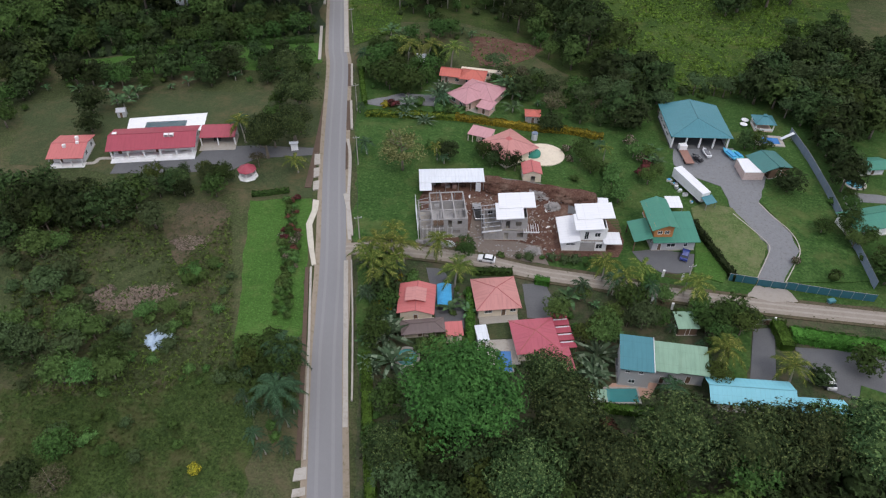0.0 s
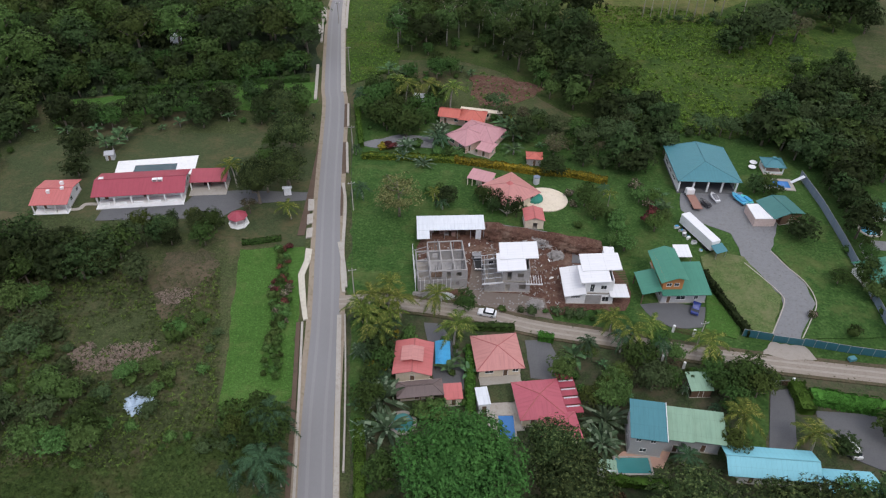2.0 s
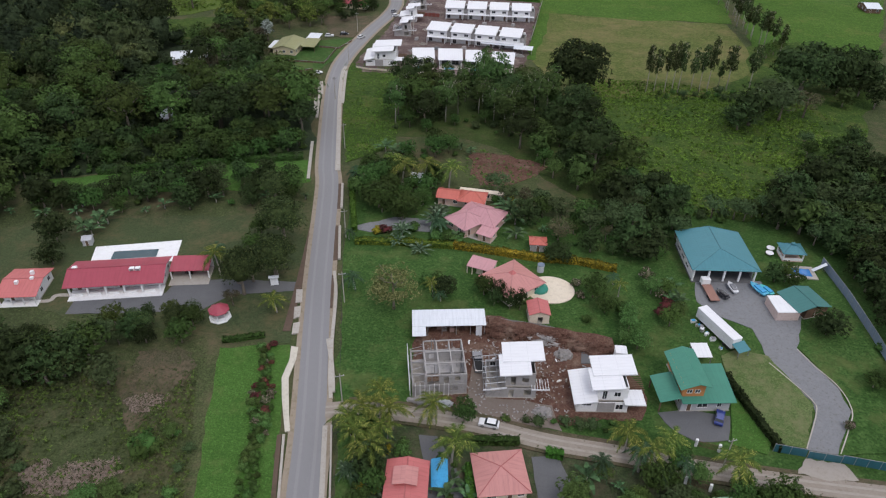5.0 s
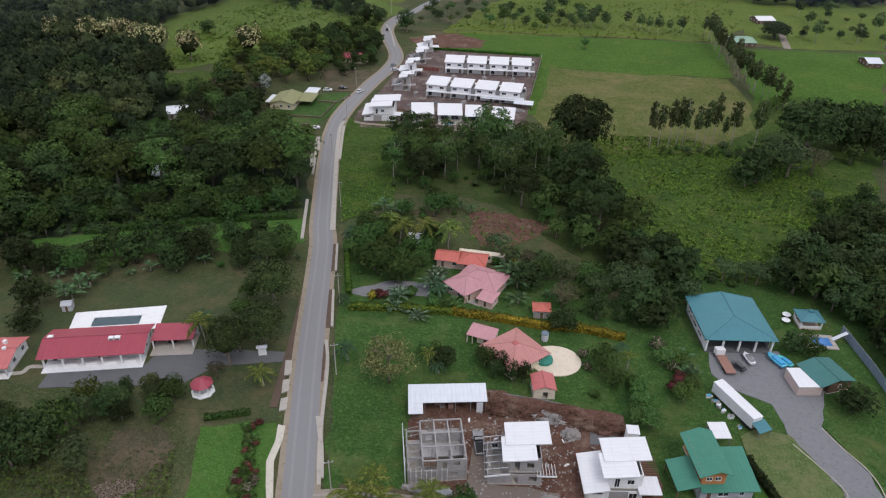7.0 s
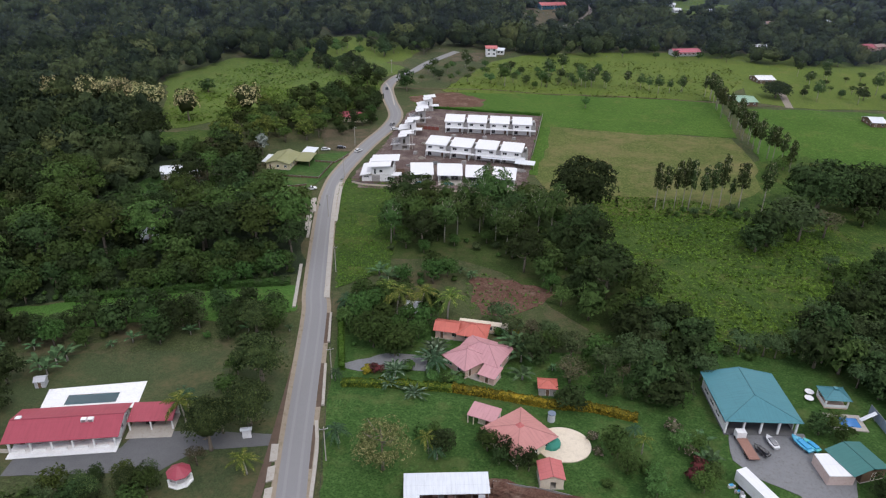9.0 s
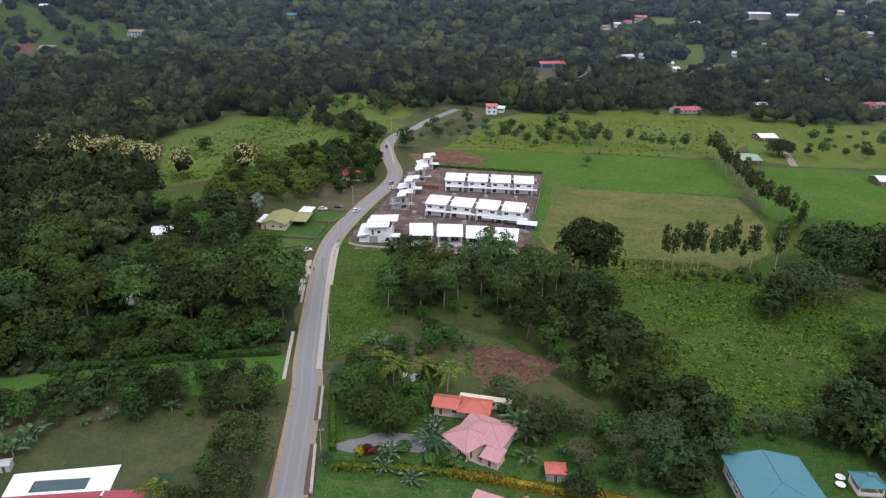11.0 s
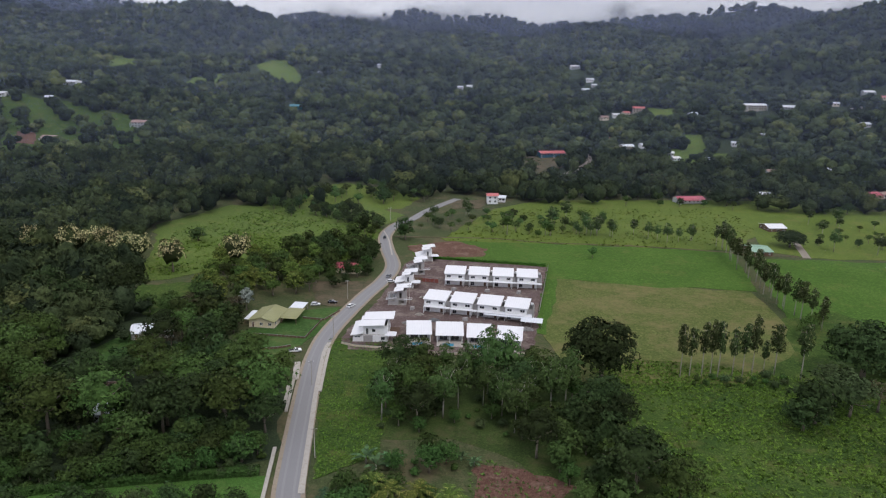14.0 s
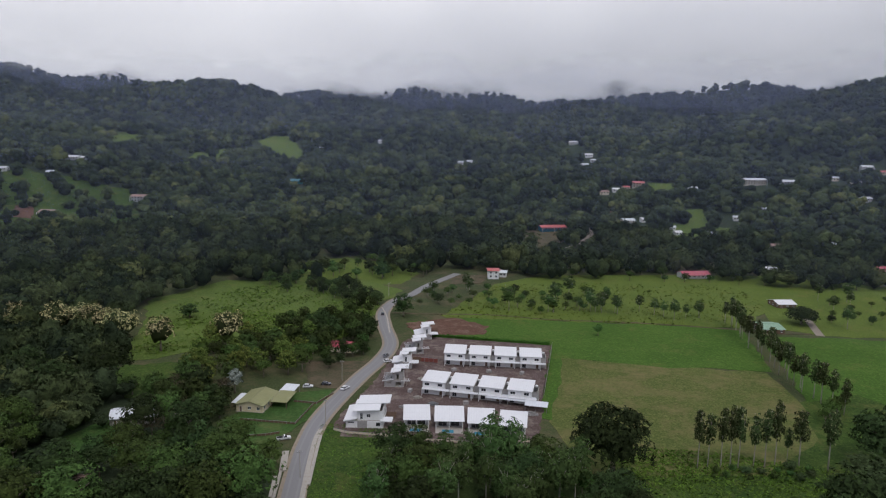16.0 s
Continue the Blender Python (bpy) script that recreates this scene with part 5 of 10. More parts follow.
# ---- building helpers ----
def wall_run(house, p0, p1, z0, h, mat, holes=(), th=0.18, frame_mat=None, label=""):
    """One straight wall with real openings; holes are (u0, u1, low, high, kind) with u along the wall."""
    x0, y0 = p0
    L = math.hypot(p1[0] - x0, p1[1] - y0)
    a = math.atan2(p1[1] - y0, p1[0] - x0)
    ca, sa = math.cos(a), math.sin(a)

    def put(f):
        f.v = [(x0 + u * ca - w * sa, y0 + u * sa + w * ca, z) for u, w, z in f.v]
        return f

    holes = [q for q in holes if q[1] < L - 0.1 and q[0] > 0.1]
    us = sorted({0.0, L, *[q[0] for q in holes], *[q[1] for q in holes]})
    zs = sorted({z0, z0 + h, *[z0 + q[2] for q in holes], *[z0 + q[3] for q in holes]})
    nu, nz = len(us) - 1, len(zs) - 1

    def solid(i, k):
        if not (0 <= i < nu and 0 <= k < nz):
            return False
        um, zm = (us[i] + us[i + 1]) / 2, (zs[k] + zs[k + 1]) / 2 - z0
        return not any(q[0] < um < q[1] and q[2] < zm < q[3] for q in holes)

    f = Form()
    f.v = [(u, w, z) for w in (0, th) for u in us for z in zs]

    def at(i, k, side):
        return side * len(us) * len(zs) + i * len(zs) + k

    for i in range(nu):
        for k in range(nz):
            if not solid(i, k):
                continue
            f.f += [(at(i, k, 0), at(i + 1, k, 0), at(i + 1, k + 1, 0), at(i, k + 1, 0)), (at(i, k, 1), at(i, k + 1, 1), at(i + 1, k + 1, 1), at(i + 1, k, 1))]
            for ok, p, q in ((solid(i - 1, k), (i, k + 1), (i, k)), (solid(i + 1, k), (i + 1, k), (i + 1, k + 1)), (solid(i, k - 1), (i, k), (i + 1, k)), (solid(i, k + 1), (i + 1, k + 1), (i, k + 1))):
                if not ok:
                    f.f.append((at(*p, 0), at(*p, 1), at(*q, 1), at(*q, 0)))
    used = sorted({j for q in f.f for j in q})
    renum = {j: n for n, j in enumerate(used)}
    f.v, f.f = [f.v[j] for j in used], [tuple(renum[j] for j in q) for q in f.f]
    part("wall", put(f), mat, house, label)
    for u0, u1, lo, hi, kind in holes:
        if kind == "gap":
            continue
        g, e = Form(), 0.07
        lo, hi = z0 + lo, z0 + hi
        g.box(u0, u0 + e, -0.04, 0.1, lo, hi).box(u1 - e, u1, -0.04, 0.1, lo, hi)
        g.box(u0 + e, u1 - e, -0.04, 0.1, hi - e, hi)
        if kind == "window":
            g.box(u0 + e, u1 - e, -0.08, 0.1, lo, lo + e)
            g.box((u0 + u1) / 2 - 0.025, (u0 + u1) / 2 + 0.025, -0.02, 0.08, lo + e, hi - e)
        w = part("window" if kind == "window" else "door", put(g), frame_mat or WHITE, house)
        leaf_form = Form().box(u0 + e, u1 - e, 0.03, 0.06, lo + (e if kind == "window" else 0), hi - e)
        part("pane" if kind == "window" else "door_leaf", put(leaf_form), PANE if kind == "window" else TIMBER, w)


def spaced(L, every=3.2, w=1.3, lo=0.9, hi=2.1, door=None):
    """Windows spaced along a wall, one of them replaced by a door."""
    n = max(1, int((L - 0.8) / every))
    out = []
    for i in range(n):
        c = L * (i + 0.5) / n
        if door is not None and i == door % n:
            out.append((c - 0.5, c + 0.5, 0, 2.1, "door"))
        elif c - w / 2 > 0.3:
            out.append((c - w / 2, c + w / 2, lo, hi, "window"))
    return out


def walls(house, x0, x1, y0, y1, z0, h, mat, s=None, e=None, n=None, w=None, frame_mat=None, door=0):
    """Four walls round a rectangle; s, e, n, w give the openings of a side (None: evenly spaced windows)."""
    X, Y = x1 - x0, y1 - y0
    s = spaced(X, door=door) if s is None else s
    n = spaced(X) if n is None else n
    e = spaced(Y) if e is None else e
    w = spaced(Y) if w is None else w
    wall_run(house, (x0, y0), (x1, y0), z0, h, mat, s, frame_mat=frame_mat)
    wall_run(house, (x1, y0 + 0.18), (x1, y1 - 0.18), z0, h, mat, e, frame_mat=frame_mat)
    wall_run(house, (x1, y1), (x0, y1), z0, h, mat, n, frame_mat=frame_mat)
    wall_run(house, (x0, y1 - 0.18), (x0, y0 + 0.18), z0, h, mat, w, frame_mat=frame_mat)
    part("floor_slab", Form().box(x0 - 0.15, x1 + 0.15, y0 - 0.15, y1 + 0.15, z0 - 0.3, z0 + 0.02), CONCRETE, house)


def ridge(house, a, b, mat, r=0.13):
    part("ridge_cap", Form().tube([a, b], [r, r], 6), mat, house)


def hip_roof(house, x0, x1, y0, y1, z, up, mat, cap=None, th=0.1, ends=None):
    """Hipped roof on the eave rectangle, ridge along the longer side or from one y to another."""
    X, Y = x1 - x0, y1 - y0
    k = min(X, Y) / 2
    if X >= Y:
        a, b = (x0 + k, (y0 + y1) / 2, z + up), (x1 - k, (y0 + y1) / 2, z + up)
    else:
        a, b = ((x0 + x1) / 2, y0 + k, z + up), ((x0 + x1) / 2, y1 - k, z + up)
    if ends:
        a, b = [((x0 + x1) / 2, y, z + up) for y in ends]
    c = [(x0, y0, z), (x1, y0, z), (x1, y1, z), (x0, y1, z)]
    v = c + [a, b] + [(p[0], p[1], p[2] - th) for p in c]
    if X >= Y:
        f = [(0, 1, 5, 4), (1, 2, 5), (2, 3, 4, 5), (3, 0, 4)]
    else:
        f = [(0, 1, 4), (1, 2, 5, 4), (2, 3, 5), (3, 0, 4, 5)]
    f += [(0, 6, 7, 1), (1, 7, 8, 2), (2, 8, 9, 3), (3, 9, 6, 0), (9, 8, 7, 6)]
    part("roof", Form().add(v, f), mat, house, uv=True)
    cap = cap or mat
    if math.dist(a, b) > 0.4:
        ridge(house, a, b, cap)
    for p in c:
        q = a if math.dist(p, a) < math.dist(p, b) else b
        ridge(house, p, q, cap, 0.09)


def gable_roof(house, x0, x1, y0, y1, z, up, mat, axis="x", cap=None, th=0.12, fill=None):
    """Two sloping sheets; axis is the ridge's."""
    if axis == "x":
        m = (y0 + y1) / 2
        part("roof", Form().slab([(x0, y0, z), (x1, y0, z), (x1, m, z + up), (x0, m, z + up)], th), mat, house, uv=True)
        part("roof", Form().slab([(x0, m, z + up), (x1, m, z + up), (x1, y1, z), (x0, y1, z)], th), mat, house, uv=True)
        ridge(house, (x0, m, z + up), (x1, m, z + up), cap or mat)
        if fill:
            for x in (x0 + 0.5, x1 - 0.68):
                part("gable", Form().add([(x, y0 + 0.5, z), (x, y1 - 0.5, z), (x, m, z + up - 0.2), (x + 0.18, y0 + 0.5, z), (x + 0.18, y1 - 0.5, z), (x + 0.18, m, z + up - 0.2)], [(0, 2, 1), (3, 4, 5), (0, 1, 4, 3), (1, 2, 5, 4), (2, 0, 3, 5)]), fill, house)
    else:
        m = (x0 + x1) / 2
        part("roof", Form().slab([(x0, y0, z), (m, y0, z + up), (m, y1, z + up), (x0, y1, z)], th), mat, house, uv=True)
        part("roof", Form().slab([(m, y0, z + up), (x1, y0, z), (x1, y1, z), (m, y1, z + up)], th), mat, house, uv=True)
        ridge(house, (m, y0, z + up), (m, y1, z + up), cap or mat)
        if fill:
            for y in (y0 + 0.5, y1 - 0.68):
                part("gable", Form().add([(x0 + 0.5, y, z), (x1 - 0.5, y, z), (m, y, z + up - 0.2), (x0 + 0.5, y + 0.18, z), (x1 - 0.5, y + 0.18, z), (m, y + 0.18, z + up - 0.2)], [(0, 1, 2), (3, 5, 4), (0, 3, 4, 1), (1, 4, 5, 2), (2, 5, 3, 0)]), fill, house)


def shed_roof(house, x0, x1, y0, y1, zs, zn, mat, th=0.12, name="roof"):
    """One sheet from height zs at the y0 side to zn at the y1 side."""
    part(name, Form().slab([(x0, y0, zs), (x1, y0, zs), (x1, y1, zn), (x0, y1, zn)], th), mat, house, uv=True)


def side_roof(house, x0, x1, y0, y1, zw, ze, mat, th=0.12, name="roof"):
    part(name, Form().slab([(x0, y0, zw), (x1, y0, ze), (x1, y1, ze), (x0, y1, zw)], th), mat, house, uv=True)


def post(house, x, y, z0, z1, r=0.1, mat=None, name="post"):
    part(name, Form().box(x - r, x + r, y - r, y + r, z0, z1), mat or WHITE, house)


def pool(name, x, y, L, W, turn, mat, label, rim=None, oval=False, deck=0.6):
    """A pool: a raised rim round sunken water."""
    ob = root(name, x, y, 0, turn, label, "pool")
    f = Form()
    n = 28 if oval else 4
    if oval:
        ring = [(math.cos(2 * math.pi * i / n), math.sin(2 * math.pi * i / n)) for i in range(n)]
        inner = [(a * L / 2, b * W / 2) for a, b in ring]
        outer = [(a * (L / 2 + deck), b * (W / 2 + deck)) for a, b in ring]
    else:
        ring = [(-1, -1), (1, -1), (1, 1), (-1, 1)]
        inner = [(a * L / 2, b * W / 2) for a, b in ring]
        outer = [(a * (L / 2 + deck), b * (W / 2 + deck)) for a, b in ring]
    v = [(*p, 0.28) for p in outer] + [(*p, 0.28) for p in inner] + [(*p, -0.1) for p in outer] + [(*p, 0.0) for p in inner]
    for i in range(n):
        j = (i + 1) % n
        f.f += [(i, j, n + j, n + i), (2 * n + i, 2 * n + j, j, i), (n + i, n + j, 3 * n + j, 3 * n + i)]
    f.v = v
    part("rim", f, rim or WHITE, ob)
    part("water", Form().slab([(*p, 0.17) for p in inner], 0.12), mat, ob, smooth=False)
    return ob


def wheel(owner, x, y, r, w=0.22):
    f = Form()
    f.tube([(x, y - w / 2, r), (x, y + w / 2, r)], [r, r], 12)
    t = part("wheel", f, TYRE, owner)
    part("rim", Form().tube([(x, y - w / 2 - 0.015, r), (x, y + w / 2 + 0.015, r)], [r * 0.58, r * 0.58], 10), STEEL, t)


def paint(name, c):
    m, nt, b = nodes_of(name)
    nt.links.new(mixed(nt, noise_at(nt, place_of(nt), 2.0), c, tuple(0.85 * v for v in c)), b.inputs["Base Color"])
    b.inputs["Roughness"].default_value = 0.25
    b.inputs["Coat Weight"].default_value = 0.5
    return m


CARW, CARB, CARK, CARG = paint("white_car_paint", (0.75, 0.75, 0.75)), paint("blue_car_paint", (0.03, 0.05, 0.22)), paint("black_car_paint", (0.02, 0.02, 0.025)), paint("grey_car_paint", (0.2, 0.2, 0.21))


def car(name, x, y, turn, mat, label, L=4.3, W=1.75, pickup=False, z=0.28):
    """A car on four wheels: lower body, glazed cabin, lamps."""
    ob = root(name, x, y, z, turn, label, "car")
    h = W / 2
    prof = [(-L / 2, 0.35), (-L / 2, 0.85), (-L / 2 + 0.15, 0.98), (L * 0.2, 1.0), (L / 2 - 0.25, 0.86), (L / 2, 0.7), (L / 2, 0.35)]
    f = Form()
    n = len(prof)
    f.v = [(a, -h, b) for a, b in prof] + [(a, h, b) for a, b in prof]
    f.f = [tuple(range(n)), tuple(range(2 * n - 1, n - 1, -1))] + [(i, i + n, (i + 1) % n + n, (i + 1) % n) for i in range(n)]
    part("body", f, mat, ob)
    c0, c1 = (-0.1, L * 0.24) if pickup else (-L * 0.42, L * 0.22)
    t0, t1 = (0.05, L * 0.1) if pickup else (-L * 0.33, L * 0.08)
    g = Form()
    g.v = [(c0, -h * 0.95, 0.97), (c1, -h * 0.95, 0.97), (c1, h * 0.95, 0.97), (c0, h * 0.95, 0.97), (t0, -h * 0.78, 1.45), (t1, -h * 0.78, 1.45), (t1, h * 0.78, 1.45), (t0, h * 0.78, 1.45)]
    g.f = [(4, 5, 6, 7), (0, 1, 5, 4), (1, 2, 6, 5), (2, 3, 7, 6), (3, 0, 4, 7)]
    part("glass", g, PANE, ob)
    part("car_roof", Form().box(t0 - 0.03, t1 + 0.03, -h * 0.8, h * 0.8, 1.44, 1.49), mat, ob)
    if pickup:
        part("load_bed", Form().box(-L / 2 + 0.1, -0.25, -h * 0.85, h * 0.85, 0.985, 1.02), DARK, ob)
    for sx in (-0.3, 0.3):
        for sy in (-1, 1):
            wheel(ob, L * sx, sy * (h - 0.1), 0.33)
    for sy in (-1, 1):
        part("headlight", Form().box(L / 2 - 0.08, L / 2 + 0.02, sy * h * 0.7 - 0.15, sy * h * 0.7 + 0.15, 0.62, 0.76), R_ZINC, ob)
    return ob



# ---- homes beside the lower lane ----
def red_house(x, y, L, W, turn):
    ob = root("red_roofed_house", x, y, 0, turn, "house with a red sheet roof and raised roof vent", "house")
    walls(ob, -L / 2 + 0.7, L / 2 - 0.7, -W / 2 + 0.6, W / 2 - 0.6, 0.3, 2.9, CREAM)
    gable_roof(ob, -L / 2, L / 2, -W / 2, W / 2, 3.2, 1.1, R_CORAL, "y", fill=CREAM)
    v = part("roof_vent", Form().box(-2.1, 1.7, -1.6, 1.6, 3.8, 4.55), R_CORAL, ob, "raised roof lantern", uv=True)
    part("vent_cover", Form().slab([(-2.5, -2.0, 4.5), (-0.2, -2.0, 5.0), (-0.2, 2.0, 5.0), (-2.5, 2.0, 4.5)], 0.08).slab([(-0.2, -2.0, 5.0), (2.1, -2.0, 4.5), (2.1, 2.0, 4.5), (-0.2, 2.0, 5.0)], 0.08), R_SALMON, v, uv=True)
    return ob


red_house(-13.8, 105.1, 8.1, 9.1, 2.8)
x, y, L, W, turn = -11.7, 97.8, 9.4, 4.3, 12.3
annex = root("porch_annex", x, y, 0, turn, "open annex with a dark weathered sheet roof", "outbuilding")
walls(annex, -L / 2 + 0.8, L / 2 - 2, -W / 2 + 1.5, W / 2, 0.1, 2.6, CREAM)
hip_roof(annex, -L / 2, L / 2, -W / 2, W / 2 - 0.1, 2.7, 1.0, R_DARK)
for px in (-L / 2 + 0.4, 0, L / 2 - 0.4):
    post(annex, px, -W / 2 + 0.4, 0, 2.65, 0.09, TIMBER)
x, y, L, W, turn = -5.0, 97.8, 3.7, 3.8, 10.6
hut = root("small_red_outbuilding", x, y, 0, turn, "small outbuilding with a faded red roof", "outbuilding")
walls(hut, -L / 2 + 0.3, L / 2 - 0.3, -W / 2 + 0.3, W / 2 - 0.3, 0.1, 2.3, CREAM)
shed_roof(hut, -L / 2, L / 2, -W / 2, W / 2, 2.45, 2.8, R_CORAL)
x, y, L, W, turn = -8.0, 108.2, 3.2, 6.3, 6.1
tarp = root("blue_tarpaulin_shelter", x, y, 0, turn, "blue tarpaulin stretched over poles", "shelter")
BLUE_TARP = surf("blue_tarpaulin", (0.05, 0.3, 0.55), (0.07, 0.38, 0.65), 2.0, 0.4, 0.4, (0.03, 0.2, 0.4))
f = Form()
for i in range(5):
    for j in range(5):
        f.v.append((-L / 2 + L * i / 4, -W / 2 + W * j / 4, 2.1 + 0.45 * math.sin(math.pi * i / 4) - 0.25 * math.sin(math.pi * j / 4) - 0.5 * (j < 1)))
f.f = [(5 * i + j, 5 * i + 5 + j, 5 * i + 6 + j, 5 * i + 1 + j) for i in range(4) for j in range(4)]
part("cover", f, BLUE_TARP, tarp, smooth=True)
for px in (-L / 2 + 0.1, L / 2 - 0.1):
    for py in (-W / 2 + 0.1, W / 2 - 0.1):
        post(tarp, px, py, 0, 1.7 if py < 0 else 2.1, 0.05, TIMBER)
pool("kidney_pool", -14.2, 91.1, 4.3, 4.4, 5.9, POOLT, "small teal garden pool with a pale rim", CONCRETE, True)

x, y, L, W, turn = 3.3, 108.6, 10.0, 9.9, 11.5
villa = root("pink_hip_house", x, y, 0, turn, "cream house with a pink hipped sheet roof", "house")
walls(villa, -L / 2 + 0.7, L / 2 - 0.7, -W / 2 + 0.9, W / 2 - 0.7, 0.3, 2.9, CREAM, s=[(1.2, 3.0, 1.0, 2.1, "window"), (5.0, 6.0, 0, 2.2, "door"), (6.9, 8.2, 1.0, 2.1, "window")])
hip_roof(villa, -L / 2, L / 2, -W / 2, W / 2, 3.2, 1.9, R_SALMON, R_CORAL)
part("terrace", Form().box(-L / 2 + 0.7, L / 2 - 0.7, -W / 2 - 1.2, -W / 2 + 0.9, 0.0, 0.25), CONCRETE, villa)
part("path", Form().box(0.6, 1.6, -W / 2 - 6, -W / 2 - 1.2, 0.0, 0.12), CONCRETE, villa)

x, y, L, W, turn = 11.9, 97.3, 9.4, 9.4, 11.9
rose = root("rose_hip_house", x, y, 0, turn, "house with a rose red hipped sheet roof", "house")
walls(rose, -L / 2 + 0.7, L / 2 - 0.7, -W / 2 + 0.7, W / 2 - 0.7, 0.3, 2.7, CREAM)
hip_roof(rose, -L / 2, L / 2, -W / 2, W / 2, 3.0, 1.7, R_ROSE, R_CORAL)
walls(rose, L / 2 - 5.4, L / 2 + 0.9, -W / 2 - 4.3, -W / 2 + 0.5, 0.3, 2.6, CREAM)
hip_roof(rose, L / 2 - 6.1, L / 2 + 1.6, -W / 2 - 5.0, -W / 2 + 1.2, 2.95, 1.3, R_ROSE, R_CORAL)
for i in range(5):
    part("pergola_beam", Form().box(L / 2 + 0.05, L / 2 + 3.4, -W / 2 + 1 + i * 2.1, -W / 2 + 2.85 + i * 2.1, 2.55, 2.65), R_RED, rose, uv=True)
    part("skylight", Form().box(L / 2 + 0.3, L / 2 + 3.2, -W / 2 + 2.45 + i * 2.1, -W / 2 + 2.75 + i * 2.1, 2.58, 2.66), R_ZINC, rose)
for py in (-W / 2 + 1, W / 2 - 0.4):
    post(rose, L / 2 + 3.2, py, 0, 2.55, 0.08, TIMBER)
x, y, L, W, turn = 0.9, 97.1, 2.2, 4.1, 13.6
cube = root("white_pump_house", x, y, 0, turn, "small white flat-roofed pump house", "outbuilding")
walls(cube, -L / 2, L / 2, -W / 2, W / 2, 0.1, 2.6, WHITE, n=[], e=[], w=[])
part("roof", Form().box(-L / 2 - 0.15, L / 2 + 0.15, -W / 2 - 0.15, W / 2 + 0.15, 2.7, 2.85), R_ZINC, cube, uv=True)
area("court_lawn", [(2.3, 102.0), (7.5, 103.5), (8.2, 98.6), (2.5, 97.6)], LAWN_DULL, "small courtyard lawn", "lawn", 0)
area("pool_terrace", [(1.8, 97.5), (8.5, 98.9), (9.4, 91.8), (2.3, 90.4)], CONCRETE, "pale paved pool terrace", "terrace", 0, z=0.12)
pool("blue_pool", 5.9, 92.1, 3.0, 5.4, 5.9, POOLB, "deep blue swimming pool in a pale terrace", CONCRETE, deck=0.3)

x, y, L, W, turn = 31.6, 91.8, 6.6, 7.8, -3.1
teal = root("teal_roofed_house", x, y, 0, turn, "two-storey grey house with teal and pale green roofs", "house")
walls(teal, -L / 2 + 0.4, L / 2 - 0.3, -W / 2 + 0.6, W / 2 - 0.5, 0.2, 5.4, GREYWALL, s=[(0.8, 1.8, 3.9, 4.7, "window"), (3.4, 4.4, 3.9, 4.7, "window"), (1.9, 3.2, 0.9, 2.0, "window"), (5.3, 6.3, 0, 2.1, "door")])
shed_roof(teal, -L / 2, L / 2, -W / 2, W / 2, 5.75, 7.2, R_TEAL)
part("barge_board", Form().slab([(L / 2, -W / 2 - 0.02, 5.9), (L / 2 + 0.12, -W / 2 - 0.02, 5.9), (L / 2 + 0.12, W / 2, 7.35), (L / 2, W / 2, 7.35)], 0.3), WHITE, teal)
walls(teal, L / 2 + 0.2, L / 2 + 4.6, -W / 2 + 2.2, W / 2 - 0.4, 0.2, 4.6, GREYWALL)
shed_roof(teal, L / 2 + 0.15, L / 2 + 5.0, -W / 2 + 1.2, W / 2 + 0.2, 4.95, 6.2, R_PALEG)
walls(teal, L / 2 + 4.8, L / 2 + 10.5, -W / 2 + 3.0, W / 2 - 0.2, 0.2, 4.0, GREYWALL)
shed_roof(teal, L / 2 + 5.05, L / 2 + 11.2, -W / 2 + 2.0, W / 2 + 0.9, 4.3, 5.4, R_PALEG)
area("deck_terrace", [(27.7, 88.9), (36.8, 89.9), (34.6, 85.8), (26.3, 87.5)], surf("terracotta_paving", (0.45, 0.27, 0.2), (0.52, 0.33, 0.25), 2.0, 0.8, 0.2), "terracotta paved pool terrace", "terrace", 0, z=0.14)
pool("garden_pool", 29.3, 86.0, 6.2, 3.3, 5.9, POOLT, "turquoise rectangular garden pool", CONCRETE, deck=0.35)
x, y, L, W, turn = 24.2, 84.2, 3.2, 2.5, -0.7
lean = root("green_lean_to", x, y, 0, turn, "low lean-to with a pale green roof", "outbuilding")
walls(lean, -L / 2 + 0.2, L / 2 - 0.2, -W / 2 + 0.2, W / 2 - 0.2, 0.05, 1.9, GREYWALL)
shed_roof(lean, -L / 2, L / 2, -W / 2, W / 2, 2.1, 2.3, R_PALEG)
x, y, L, W, turn = 44.4, 105.5, 4.7, 4.6, 7.8
gshed = root("green_roofed_shed", x, y, 0, turn, "open shed with a pale green sheet roof", "outbuilding")
walls(gshed, -L / 2 + 0.3, L / 2 - 0.3, -W / 2 + 0.3, W / 2 - 0.3, 0.05, 2.2, TIMBER)
shed_roof(gshed, -L / 2, L / 2, -W / 2, W / 2, 2.4, 2.9, R_PALEG)

